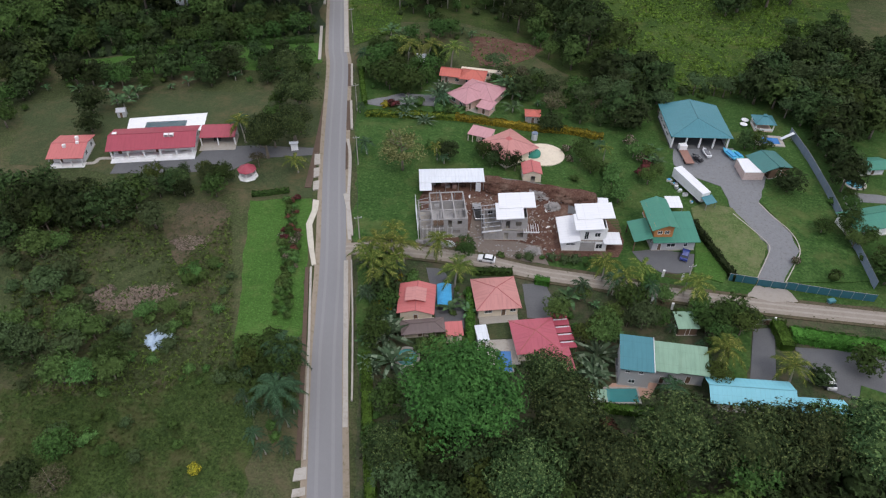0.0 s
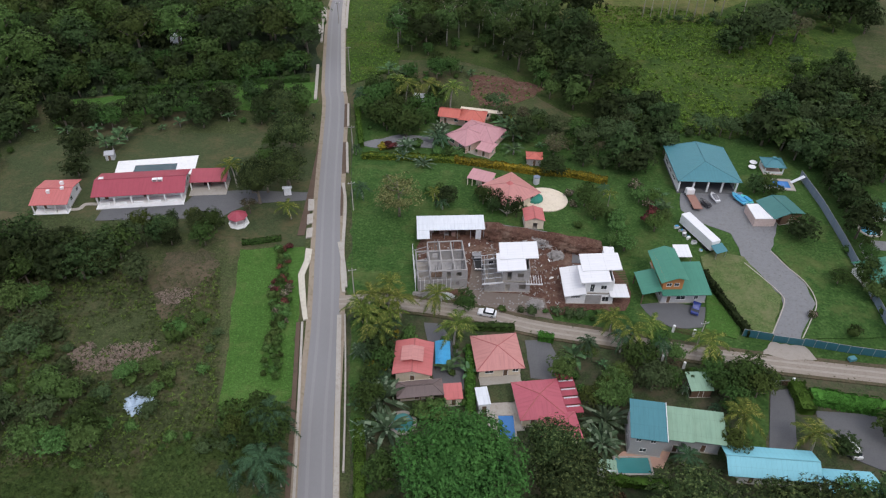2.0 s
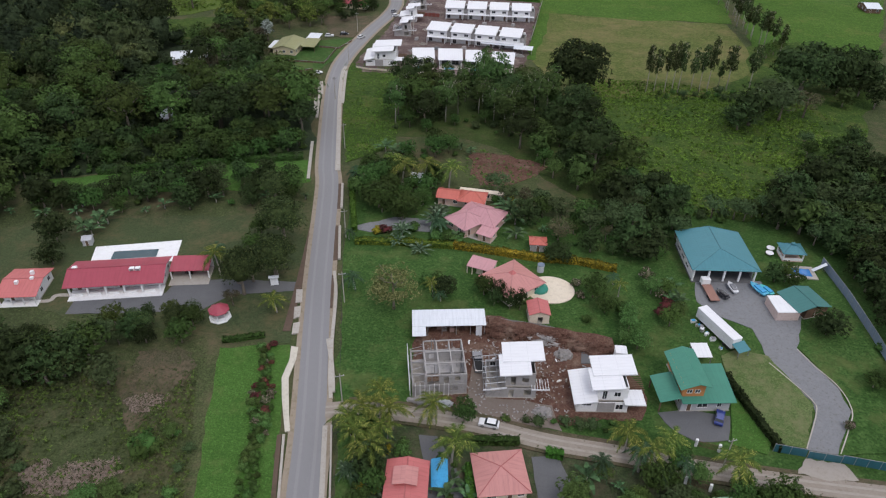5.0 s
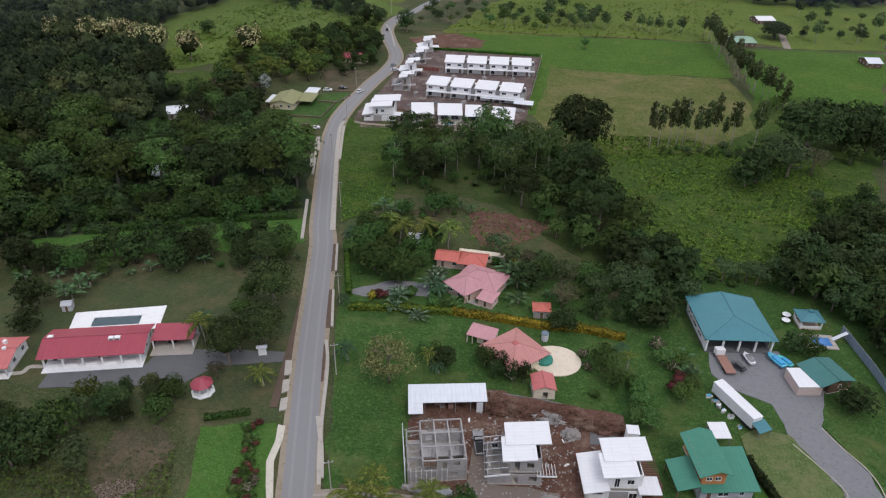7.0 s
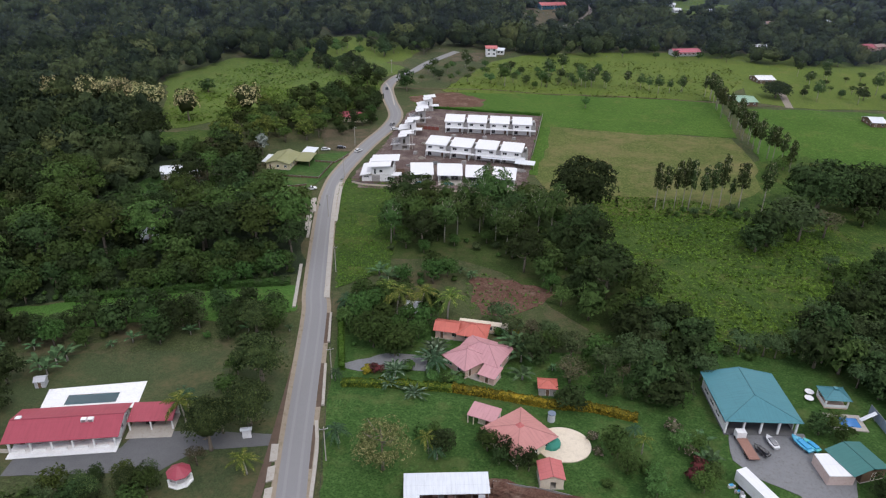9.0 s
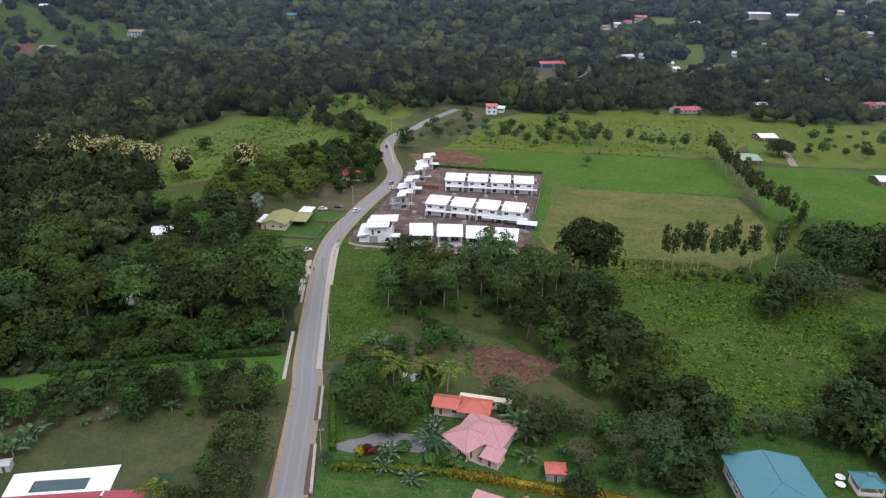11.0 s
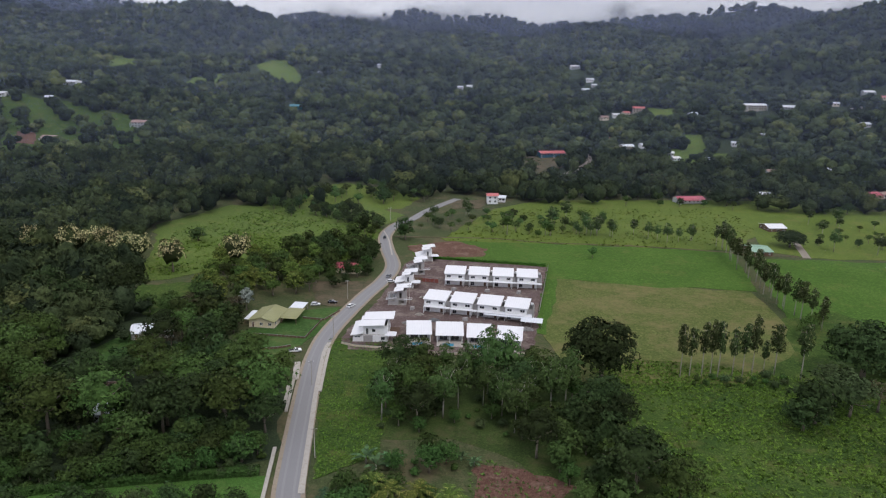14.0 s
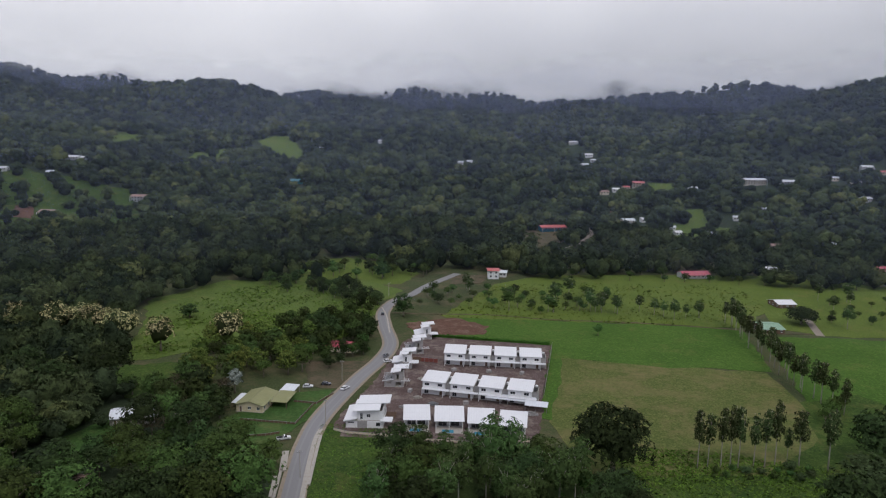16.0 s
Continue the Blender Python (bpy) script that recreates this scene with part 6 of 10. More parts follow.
x, y, L, W, turn = 53.8, 87.0, 13.7, 6.6, 0.8
blue = root("light_blue_roofed_house", x, y, 0, turn, "long house with a light blue sheet roof", "house")
walls(blue, -L / 2 + 0.8, L / 2 - 0.8, -W / 2 + 0.8, W / 2 - 0.8, 0.2, 2.9, WHITE)
gable_roof(blue, -L / 2 - 1.8, L / 2 + 1.0, -W / 2, W / 2, 3.2, 1.5, R_SKY, "x", fill=WHITE)
walls(blue, L / 2 + 0.3, L / 2 + 9.5, -W / 2 - 2.5, W / 2 - 4.2, 0.2, 2.7, WHITE)
gable_roof(blue, L / 2 + 1.05, L / 2 + 10.4, -W / 2 - 3.3, W / 2 - 3.4, 3.0, 1.3, R_SKY, "x", fill=WHITE)

# drive of the blue-roofed house
area("paved_court", [(67.2, 102.4), (83.5, 102.7), (91.1, 101.7), (85.3, 87.8), (74.7, 89.9), (70.1, 92.0), (66.1, 94.3)], DARK_DRIVE, "grey paved court behind the hedge", "driveway", 0, z=0.155)
area("side_court", [(9.4, 115.3), (14.6, 116.2), (18.1, 106.8), (17.0, 104.9), (10.6, 104.9)], DARK_DRIVE, "wet grey paved court between the houses", "driveway", 0.2, z=0.12)
area("side_drive", [(-13.2, 118.4), (-9.4, 118.4), (-5.2, 111.5), (-3.4, 107.0), (-2.9, 100.4), (-7.0, 99.8), (-9.5, 102.9), (-11.2, 111.4)], DARK_DRIVE, "narrow grey drive to the red house", "driveway", 0.2, z=0.12)
area("paved_drive", [(59.5, 106.7), (64.3, 107.6), (60.5, 91.9), (55.2, 91.4)], DARK_DRIVE, "grey paved driveway", "driveway", 0, z=0.16)
area("drive_lawn", [(55.2, 106.9), (59.2, 106.6), (54.8, 91.7), (50.6, 91.3)], LAWN_DEEP, "grass beside the driveway", "lawn", 0.3)
area("corner_lawn", [(77.6, 93.4), (86.4, 90.5), (80.7, 76.7), (72.8, 81.8)], LAWN_DEEP, "lawn at the drive's edge", "lawn", 0.4)
gate = root("timber_gate", 62.3, 108.3, 0, 2, "low dark timber gate across the driveway", "gate")
for i in range(14):
    part("board", Form().box(-2.6 + i * 0.38, -2.3 + i * 0.38, -0.04, 0.04, 0.25, 1.5), TIMBER, gate)
part("rail", Form().box(-2.7, 2.7, 0.05, 0.1, 0.5, 0.62).box(-2.7, 2.7, 0.05, 0.1, 1.2, 1.32), STEEL, gate)
for px in (-2.9, 2.9):
    post(gate, px, 0, 0, 1.8, 0.18, CONCRETE)
car("white_suv", 70.9, 93.4, 95, CARW, "white car parked on the grey driveway", 4.4)

# ---- two-storey house with green roofs ----
x, y, L, W, turn = 43.9, 135.0, 14.8, 9.9, 7.8
green = root("green_roofed_house", x, y, 0, turn, "two-storey house with green roofs and an orange gable", "house")
walls(green, -L / 2 + 3.6, L / 2 - 0.8, -W / 2 + 0.9, W / 2 - 0.6, 0.2, 3.2, GREYWALL, s=[(1.2, 2.2, 0, 2.1, "door"), (3.4, 5.6, 0.9, 2.1, "window"), (7.6, 8.6, 0.9, 2.1, "window")])
shed_roof(green, -L / 2 + 3.3, L / 2, -W / 2, W / 2, 3.25, 4.9, R_GREEN)
side_roof(green, -L / 2 - 1.2, -L / 2 + 3.28, -W / 2 + 0.6, W / 2 - 1.5, 3.2, 4.3, R_GREEN, name="porch_roof")
for py in (-W / 2 + 1.0, W / 2 - 2):
    post(green, -L / 2 - 0.9, py, 0, 3.2, 0.12, TIMBER)
walls(green, -L / 2 + 3.6, -L / 2 + 8.2, -W / 2 + 1.8, W / 2 + 1.5, 3.5, 3.2, ORANGE, s=[(0.8, 2.0, 1.0, 2.0, "window"), (2.5, 3.7, 1.0, 2.0, "window")])
side_roof(green, -L / 2 + 2.6, -L / 2 + 6.4, -W / 2 + 0.9, W / 2 + 2.6, 6.3, 7.8, R_GREEN)
side_roof(green, -L / 2 + 6.4, -L / 2 + 9.0, -W / 2 + 0.9, W / 2 + 2.6, 7.8, 6.9, R_GREEN)
x, y, L, W, turn = 47.9, 146.8, 3.9, 4.3, 6.3
wshed = root("white_roofed_shelter", x, y, 0, turn, "open shelter with a white sheet roof", "shelter")
shed_roof(wshed, -L / 2, L / 2, -W / 2, W / 2, 2.9, 3.3, R_WHITE)
for px in (-L / 2 + 0.2, L / 2 - 0.2):
    for py in (-W / 2 + 0.2, W / 2 - 0.2):
        post(wshed, px, py, 0, 2.85, 0.08, STEEL)
part("back_wall", Form().box(-L / 2 + 0.3, L / 2 - 0.3, W / 2 - 0.3, W / 2 - 0.2, 0.0, 2.8), TIMBER, wshed)
area("dark_forecourt", [(36.0, 129.5), (42.2, 131.1), (51.0, 130.1), (49.1, 123.6), (42.5, 122.5), (38.7, 124.9)], DARK_DRIVE, "dark paved forecourt", "driveway", 0.3, z=0.17)
area("side_lawn", [(52.1, 134.2), (53.9, 135.5), (57.9, 124.2), (55.9, 120.7), (49.4, 122.4)], LAWN, "small bright side lawn", "lawn", 0.2)
car("blue_car", 48.4, 128.9, 70, CARB, "dark blue car parked on the forecourt", 4.3)

# ---- walled estate with teal roofs ----
area("estate_grass", [(57.4, 151.2), (64.2, 149.7), (69.6, 135.1), (64.2, 123.0), (59.0, 123.4), (53.3, 137.5), (53.3, 148.5)], LAWN_DRY, "yellowish lawn inside the walls", "lawn", 0.3)
area("estate_grass_east", [(72.1, 152.9), (76.6, 153.4), (83.3, 149.5), (90.0, 157.3), (90.9, 125.0), (69.9, 121.9), (77.0, 133.9), (76.9, 141.1)], LAWN_DEEP, "green lawn along the panel fence", "lawn", 0.3)
area("gravel_yard", [(53.2, 176.8), (70.7, 178.9), (71.0, 166.5), (76.8, 165.3), (71.8, 153.3), (73.4, 148.4), (76.8, 140.7), (77.1, 134.3), (70.2, 122.1), (63.9, 122.8), (69.3, 132.7), (69.7, 136.4), (64.2, 147.8), (63.2, 159.2), (55.6, 163.4), (51.9, 168.3)], GRAVEL, "grey gravel yard and driveway", "driveway", 0.3, z=0.14)
strip("lawn_kerb", smooth_line([(63.8, 147.3), (67.2, 141.5), (69.8, 136.2), (69.3, 132.7), (64.2, 123.0)]), -0.12, 0.12, -0.1, 0.3, CONCRETE, "low concrete kerb along the drive", "kerb")
strip("lawn_kerb", smooth_line([(71.7, 152.8), (73.9, 147.3), (76.9, 141.1), (77.2, 134.4), (74.4, 128.8), (70.5, 122.3)]), -0.12, 0.12, -0.1, 0.3, CONCRETE, "low concrete kerb along the drive", "kerb")
x, y, L, W, turn = 59.8, 186.2, 17.9, 18.6, 4.0
barn = root("open_garage", x, y, 0, turn, "large open garage under a teal hipped sheet roof", "garage")
hip_roof(barn, -L / 2, L / 2, -W / 2, W / 2, 4.2, 2.1, R_TEAL, ends=(-2.0, W / 2 - 0.4))
part("floor_slab", Form().box(-L / 2 + 0.6, L / 2 - 0.6, -W / 2 + 0.3, W / 2 - 0.6, 0, 0.25), DARK_DRIVE, barn)
wall_run(barn, (L / 2 - 0.7, -W / 2 + 2.5), (L / 2 - 0.7, W / 2 - 1.0), 0.2, 3.9, GREYWALL)
wall_run(barn, (L / 2 - 0.8, W / 2 - 0.8), (-L / 2 + 0.8, W / 2 - 0.8), 0.2, 3.9, WHITE)
wall_run(barn, (-L / 2 + 0.8, W / 2 - 1.0), (-L / 2 + 0.8, -W / 2 + 1.0), 0.2, 2.0, WHITE, [(2 + 4 * i, 4.6 + 4 * i, 0.8, 1.6, "window") for i in range(3)])
for i in range(5):
    post(barn, -L / 2 + 0.9 + (L - 1.8) * i / 4, -W / 2 + 0.9, 0, 4.15, 0.22)
for i in range(3):
    post(barn, L / 2 - 0.9, -W / 2 + 0.9 + (W - 2) * (i + 1) / 3, 0, 4.15, 0.22)
x, y, L, W, turn = 81.8, 191.6, 6.4, 5.7, 1.1
kiosk = root("garden_pavilion", x, y, 0, turn, "open garden pavilion with a teal hipped roof", "pavilion")
hip_roof(kiosk, -L / 2, L / 2, -W / 2, W / 2, 2.8, 1.6, R_TEAL)
part("lantern", Form().box(-0.5, 0.5, -0.5, 0.5, 4.1, 4.6), R_TEAL, kiosk, uv=True)
part("floor_slab", Form().box(-L / 2 + 0.5, L / 2 - 0.5, -W / 2 + 0.5, W / 2 - 0.5, 0, 0.35), PINKWALL, kiosk)
for px in (-L / 2 + 0.6, L / 2 - 0.6):
    for py in (-W / 2 + 0.6, W / 2 - 0.6):
        post(kiosk, px, py, 0.35, 2.75, 0.16)
for px, py, sx, sy in ((0, -W / 2 + 0.6, L / 2 - 0.8, 0.08), (0, W / 2 - 0.6, L / 2 - 0.8, 0.08), (-L / 2 + 0.6, 0, 0.08, W / 2 - 0.8)):
    part("low_wall", Form().box(px - sx, px + sx, py - sy, py + sy, 0.35, 1.1), WHITE, kiosk)
pool("estate_pool", 82.1, 184.2, 6.2, 3.5, -0.7, POOLB, "bright blue pool with a pale rim", CONCRETE, deck=1.1)
slide = root("pool_slide", 87.6, 185.3, 0.1, 12, "pale blue plastic slide beside the pool", "slide")
part("chute", Form().slab([(-2.0, -0.5, 0.5), (1.6, -0.5, 2.4), (1.6, 0.5, 2.4), (-2.0, 0.5, 0.5)], 0.12), R_ZINC, slide, uv=True)
for u, v in ((1.4, -0.4), (1.4, 0.4), (-0.6, 0.0)):
    part("leg", Form().tube([(u, v, 0), (u, v, 1.0 if u < 0 else 2.25)], [0.06, 0.06], 5), STEEL, slide)
x, y, L, W, turn = 78.6, 169.1, 7.3, 8.6, 20.8
tshed = root("teal_roofed_workshop", x, y, 0, turn, "workshop with a teal gabled sheet roof", "outbuilding")
walls(tshed, -L / 2 + 0.5, L / 2 - 0.5, -W / 2 + 0.5, W / 2 - 0.5, 0.1, 2.7, TIMBER)
gable_roof(tshed, -L / 2 - 2.2, L / 2, -W / 2, W / 2, 2.9, 1.1, R_DTEAL, "y")
x, y, L, W, turn = 72.1, 166.5, 5.6, 6.6, 6.4
box = root("white_container", x, y, 0, turn, "white-topped storage container with faded sides", "container")
part("body", Form().box(-L / 2, L / 2, -W / 2, W / 2, 0.15, 2.6), surf("faded_panel", (0.5, 0.38, 0.34), (0.6, 0.5, 0.46), 2.0, 0.7, 0.2, (0.4, 0.28, 0.22)), box)
part("lid", Form().box(-L / 2 - 0.05, L / 2 + 0.05, -W / 2 - 0.05, W / 2 + 0.05, 2.6, 2.75), R_WHITE, box, uv=True)
for px in (-L / 2 + 0.6, L / 2 - 0.6):
    part("skid", Form().box(px - 0.15, px + 0.15, -W / 2, W / 2, 0, 0.15), STEEL, box)
x, y, L, W, turn = 54.0, 156.3, 2.7, 11.9, 26.9
semi = root("white_box_trailer", x, y, 0, turn, "white box trailer with junk stacked along it", "trailer")
part("box_body", Form().box(-1.25, 1.25, -6.3, 6.3, 1.0, 3.7), WHITE, semi)
part("box_roof", Form().box(-1.3, 1.3, -6.35, 6.35, 3.7, 3.8), R_WHITE, semi, uv=True)
for py in (-5, -3.9, 4.5):
    for sx in (-1, 1):
        f = Form().tube([(sx * 1.1 - 0.15, py, 0.5), (sx * 1.1 + 0.15, py, 0.5)], [0.5, 0.5], 12)
        part("wheel", f, TYRE, semi)
part("chassis", Form().box(-0.5, 0.5, -6, 6, 0.55, 1.0), STEEL, semi)
part("awning", Form().slab([(-1.6, -9.0, 2.2), (1.8, -9.0, 2.2), (1.8, -6.4, 2.9), (-1.6, -6.4, 2.9)], 0.08), R_TEAL, semi, uv=True)
for px in (-1.4, 1.6):
    post(semi, px, -8.8, 0, 2.2, 0.06, STEEL)
x0, y0, turn0 = x, y, turn
for i in range(14):
    j = random.Random(i)
    a = radians(turn0)
    u, w = -2.2 + j.uniform(-0.5, 0.4), j.uniform(-6, 6)
    q = root("scrap_item", x0 + u * math.cos(a) - w * math.sin(a), y0 + u * math.sin(a) + w * math.cos(a), 0.02, j.uniform(0, 90), "pale junk leaning beside the trailer", "scrap", "junk by the trailer")
    s = j.uniform(0.3, 0.7)
    part("piece", Form().box(-s, s, -s * 0.5, s * 0.5, 0, s * 1.2), j.choice([WHITE, STEEL, R_ZINC, CONCRETE]), q, uv=True)
    part("lid", Form().box(-s * 0.8, s * 0.8, -s * 0.6, s * 0.6, s * 1.2, s * 1.35), j.choice([BLUE_TARP, STEEL, WHITE]), q)


def flatbed(x, y, turn):
    ob = root("flatbed_trailer", x, y, 0.15, turn, "rust brown flatbed trailer with a white cab", "trailer")
    part("deck", Form().box(-1.2, 1.2, -4, 2.6, 0.8, 1.0), surf("rust_deck", (0.25, 0.13, 0.1), (0.32, 0.18, 0.14), 2.0, 0.8, 0.3), ob)
    part("cab", Form().box(-1.1, 1.1, 2.8, 4.4, 0.5, 2.3), WHITE, ob)
    part("glass", Form().box(-0.95, 0.95, 4.38, 4.43, 1.4, 2.1), PANE, ob)
    for px in (-1, 1):
        for py in (-2.8, -1.6, 3.6):
            part("wheel", Form().tube([(px - 0.14, py, 0.42), (px + 0.14, py, 0.42)], [0.42, 0.42], 10), TYRE, ob)
    return ob


def boat(name, x, y, turn, L, W, hull, top, label):
    """A small boat or jet ski: pointed hull with a raised deck."""
    ob = root(name, x, y, 0.15, turn, label, "boat")
    prof = [(-0.5, -0.36), (-0.1, -0.5), (0.25, -0.42), (0.5, 0), (0.25, 0.42), (-0.1, 0.5), (-0.5, 0.36)]
    f = Form()
    n = len(prof)
    for k, z in ((0.45, 0.3), (0.9, 0.7), (1.0, 1.1)):
        f.v += [(b * W * k, a * L * (0.85 + 0.15 * k), z) for a, b in prof]
    f.f = [tuple(range(n)), tuple(range(3 * n - 1, 2 * n - 1, -1))]
    for s in (0, 1):
        f.f += [(s * n + i, s * n + n + i, s * n + n + (i + 1) % n, s * n + (i + 1) % n) for i in range(n)]
    part("hull", f, hull, ob)
    part("deck", Form().box(-W * 0.28, W * 0.28, -L * 0.38, L * 0.15, 1.1, 1.45), top, ob)
    part("windscreen", Form().slab([(-W * 0.25, L * 0.12, 1.5), (W * 0.25, L * 0.12, 1.5), (W * 0.2, L * 0.2, 1.15), (-W * 0.2, L * 0.2, 1.15)], 0.05), PANE, ob)
    part("cradle", Form().box(-W * 0.3, W * 0.3, -L * 0.3, -L * 0.22, 0, 0.5).box(-W * 0.3, W * 0.3, L * 0.15, L * 0.22, 0, 0.5), STEEL, ob)
    return ob


CYAN = paint("cyan_gelcoat", (0.1, 0.45, 0.65))
flatbed(55.7, 172.0, 8)
boat("black_jet_ski", 58.7, 171.3, 30, 4.2, 1.9, CARK, CARK, "black covered boat on the gravel yard")
boat("white_jet_ski", 61.9, 174.4, 12, 4.6, 1.9, CARW, CARG, "white boat with a grey seat on the yard")
boat("blue_boat", 68.5, 174.6, 25, 6.0, 2.3, CYAN, BLUE_TARP, "bright blue boat under a blue cover")
boat("turquoise_boat", 70.5, 174.3, 28, 4.6, 1.8, surf("turquoise_gelcoat", (0.1, 0.5, 0.5), (0.12, 0.56, 0.55), 1, 0.3, 0), BLUE_TARP, "turquoise boat beside the blue one")


def panel_fence(name, pts, h, mat, label, every=2.5):
    """A run of sheet panels between posts."""
    ob = root(name, pts[0][0], pts[0][1], 0, 0, label, "fence")
    ox, oy = pts[0]
    for (xa, ya), (xb, yb) in zip(pts, pts[1:]):
        L = math.hypot(xb - xa, yb - ya)
        n = max(1, round(L / every))
        a = math.atan2(yb - ya, xb - xa)
        dx, dy = math.cos(a), math.sin(a)
        for i in range(n):
            u0, u1 = L * i / n + 0.06, L * (i + 1) / n - 0.06
            p = [(xa - ox + dx * u0 + dy * 0.04, ya - oy + dy * u0 - dx * 0.04), (xa - ox + dx * u1 + dy * 0.04, ya - oy + dy * u1 - dx * 0.04), (xa - ox + dx * u1 - dy * 0.04, ya - oy + dy * u1 + dx * 0.04), (xa - ox + dx * u0 - dy * 0.04, ya - oy + dy * u0 + dx * 0.04)]
            part("panel", Form().slab([(*q, h) for q in p], h - 0.1), mat, ob, uv=True)
            post(ob, xa - ox + dx * L * i / n, ya - oy + dy * L * i / n, 0, h + 0.12, 0.055, STEEL)
        part("cap_rail", Form().tube([(xa - ox, ya - oy, h + 0.05), (xb - ox, yb - oy, h + 0.05)], [0.05, 0.05], 5), STEEL, ob)
    return ob


for x, y in [(77.5, 194.6), (76.5, 192.0)]:
    tb = root("garden_table", x, y, 0, 0, "round white garden table on the lawn", "table", "garden tables")
    part("tabletop", Form().disc(0, 0, 1.1, 1.1, 0.7, 0.78, 18), WHITE, tb)
    part("leg", Form().tube([(0, 0, 0), (0, 0, 0.7)], [0.14, 0.08], 8), WHITE, tb)
F_BLUE = sheet_roof("blue_grey_panel", (0.16, 0.21, 0.28), (0.22, 0.27, 0.34), 0.8)
F_DARK = sheet_roof("dark_teal_panel", (0.03, 0.11, 0.14), (0.04, 0.14, 0.17), 0.8)
panel_fence("panel_fence", [(89.3, 188.5), (90.7, 174.1), (91.1, 158.6), (90.9, 140.6), (90.5, 122.3)], 2.6, F_BLUE, "tall blue-grey sheet fence between steel posts")
panel_fence("street_wall", [(57.3, 121.8), (63.4, 121.0)], 2.2, F_DARK, "dark teal sheet wall along the lane")
panel_fence("sliding_gate", [(63.5, 120.8), (69.7, 120.2)], 2.0, F_DARK, "closed dark teal sheet gate")
panel_fence("street_wall", [(69.8, 120.3), (79.0, 119.1), (89.1, 118.2)], 2.2, F_DARK, "dark teal sheet wall along the lane")
area("gate_apron", [(61.5, 118.3), (69.3, 118.6), (69.3, 114.5), (59.9, 114.2)], DIRT_ROAD, "worn apron before the gate", "driveway", 0.4, z=0.2)
bin_at = root("rubbish_trolley", 78.9, 116.7, 0.0, 20, "small teal rubbish trolley by the wall", "trolley")
part("tub", Form().box(-0.8, 0.8, -0.5, 0.5, 0.5, 1.2), R_TEAL, bin_at, uv=True)
part("leg", Form().box(-0.7, -0.6, -0.4, 0.4, 0, 0.5).box(0.6, 0.7, -0.4, 0.4, 0, 0.5), STEEL, bin_at)

# white house with a green roof beyond the fence
x, y, L, W, turn = 96.4, 145.2, 14.5, 8.2, 18.8
white = root("white_bungalow", x, y, 0, turn, "white bungalow with a green gabled roof", "house")
walls(white, -L / 2 + 0.7, L / 2 - 0.7, -W / 2 + 0.7, W / 2 - 0.7, 0.2, 2.9, WHITE)
gable_roof(white, -L / 2, L / 2, -W / 2, W / 2, 3.2, 1.7, R_GREEN, "x", fill=WHITE)
pool("oval_pool", 100.5, 164.6, 4.9, 4.5, 6.4, POOLW, "oval turquoise pool in a garden", CONCRETE, True)
x, y, L, W, turn = 106.4, 171.2, 7.3, 6.0, 10.6
cabin = root("white_garden_cabin", x, y, 0, turn, "white cabin with a green roof and open porch", "cabin")
walls(cabin, -L / 2 + 0.5, L / 2 - 0.5, -W / 2 + 1.4, W / 2 - 0.4, 0.2, 2.5, WHITE)
gable_roof(cabin, -L / 2, L / 2, -W / 2, W / 2, 2.8, 1.2, R_GREEN, "x", fill=WHITE)
area("neighbour_path", [(95.2, 157.8), (97.6, 160.5), (105.2, 160.2), (109.3, 158.9), (108.3, 156.4), (98.3, 156.3), (96.5, 152.1), (95.0, 151.9)], GRAVEL, "curved garden path", "path", 0.2, z=0.12)
area("neighbour_lawn", [(98.4, 169.6), (120.0, 170.7), (97.2, 116.2), (89.9, 122.2), (91.0, 139.5), (91.5, 157.4)], LAWN_DEEP, "neighbour's garden lawn", "lawn", 0.4, z=0.05)



def bar_gate(x0, y0, x1, y1, h, mat, label):
    """A closed two-leaf gate of upright bars between square piers."""
    L = math.hypot(x1 - x0, y1 - y0)
    ob = root("bar_gate", (x0 + x1) / 2, (y0 + y1) / 2, 0.1, math.degrees(math.atan2(y1 - y0, x1 - x0)), label, "gate")
    for sg in (-1, 1):
        part("pier", Form().box(sg * (L / 2 + 0.25) - 0.25, sg * (L / 2 + 0.25) + 0.25, -0.25, 0.25, 0, h + 0.35), WHITE, ob, "white rendered pier")
        a, b = (-L / 2, -0.04) if sg < 0 else (0.04, L / 2)
        for z in (0.12, h - 0.1):
            part("rail", Form().box(a, b, -0.03, 0.03, z, z + 0.07), mat, ob)
        n = max(4, int((b - a) / 0.22))
        for k in range(n):
            u = a + (b - a) * (k + 0.5) / n
            part("bar", Form().box(u - 0.04, u + 0.04, -0.02, 0.02, 0.1, h), mat, ob)


bar_gate(60.4, 108.0, 64.0, 108.6, 1.7, STEEL, "closed dark steel gate across the driveway")
bar_gate(42.4, 121.4, 46.2, 120.6, 1.6, TIMBER, "brown bar gate of the green-roofed house")
bar_gate(38.6, 112.2, 42.4, 111.0, 1.5, TIMBER, "brown bar gate below the lane")
area("gate_apron", [(63.1, 120.4), (70.2, 119.8), (71.6, 116.2), (66.0, 115.4), (60.5, 116.6)], GRAVEL_PALE, "pale worn apron before the sliding gate", "pavement", 0.3, 1.0, z=0.302)


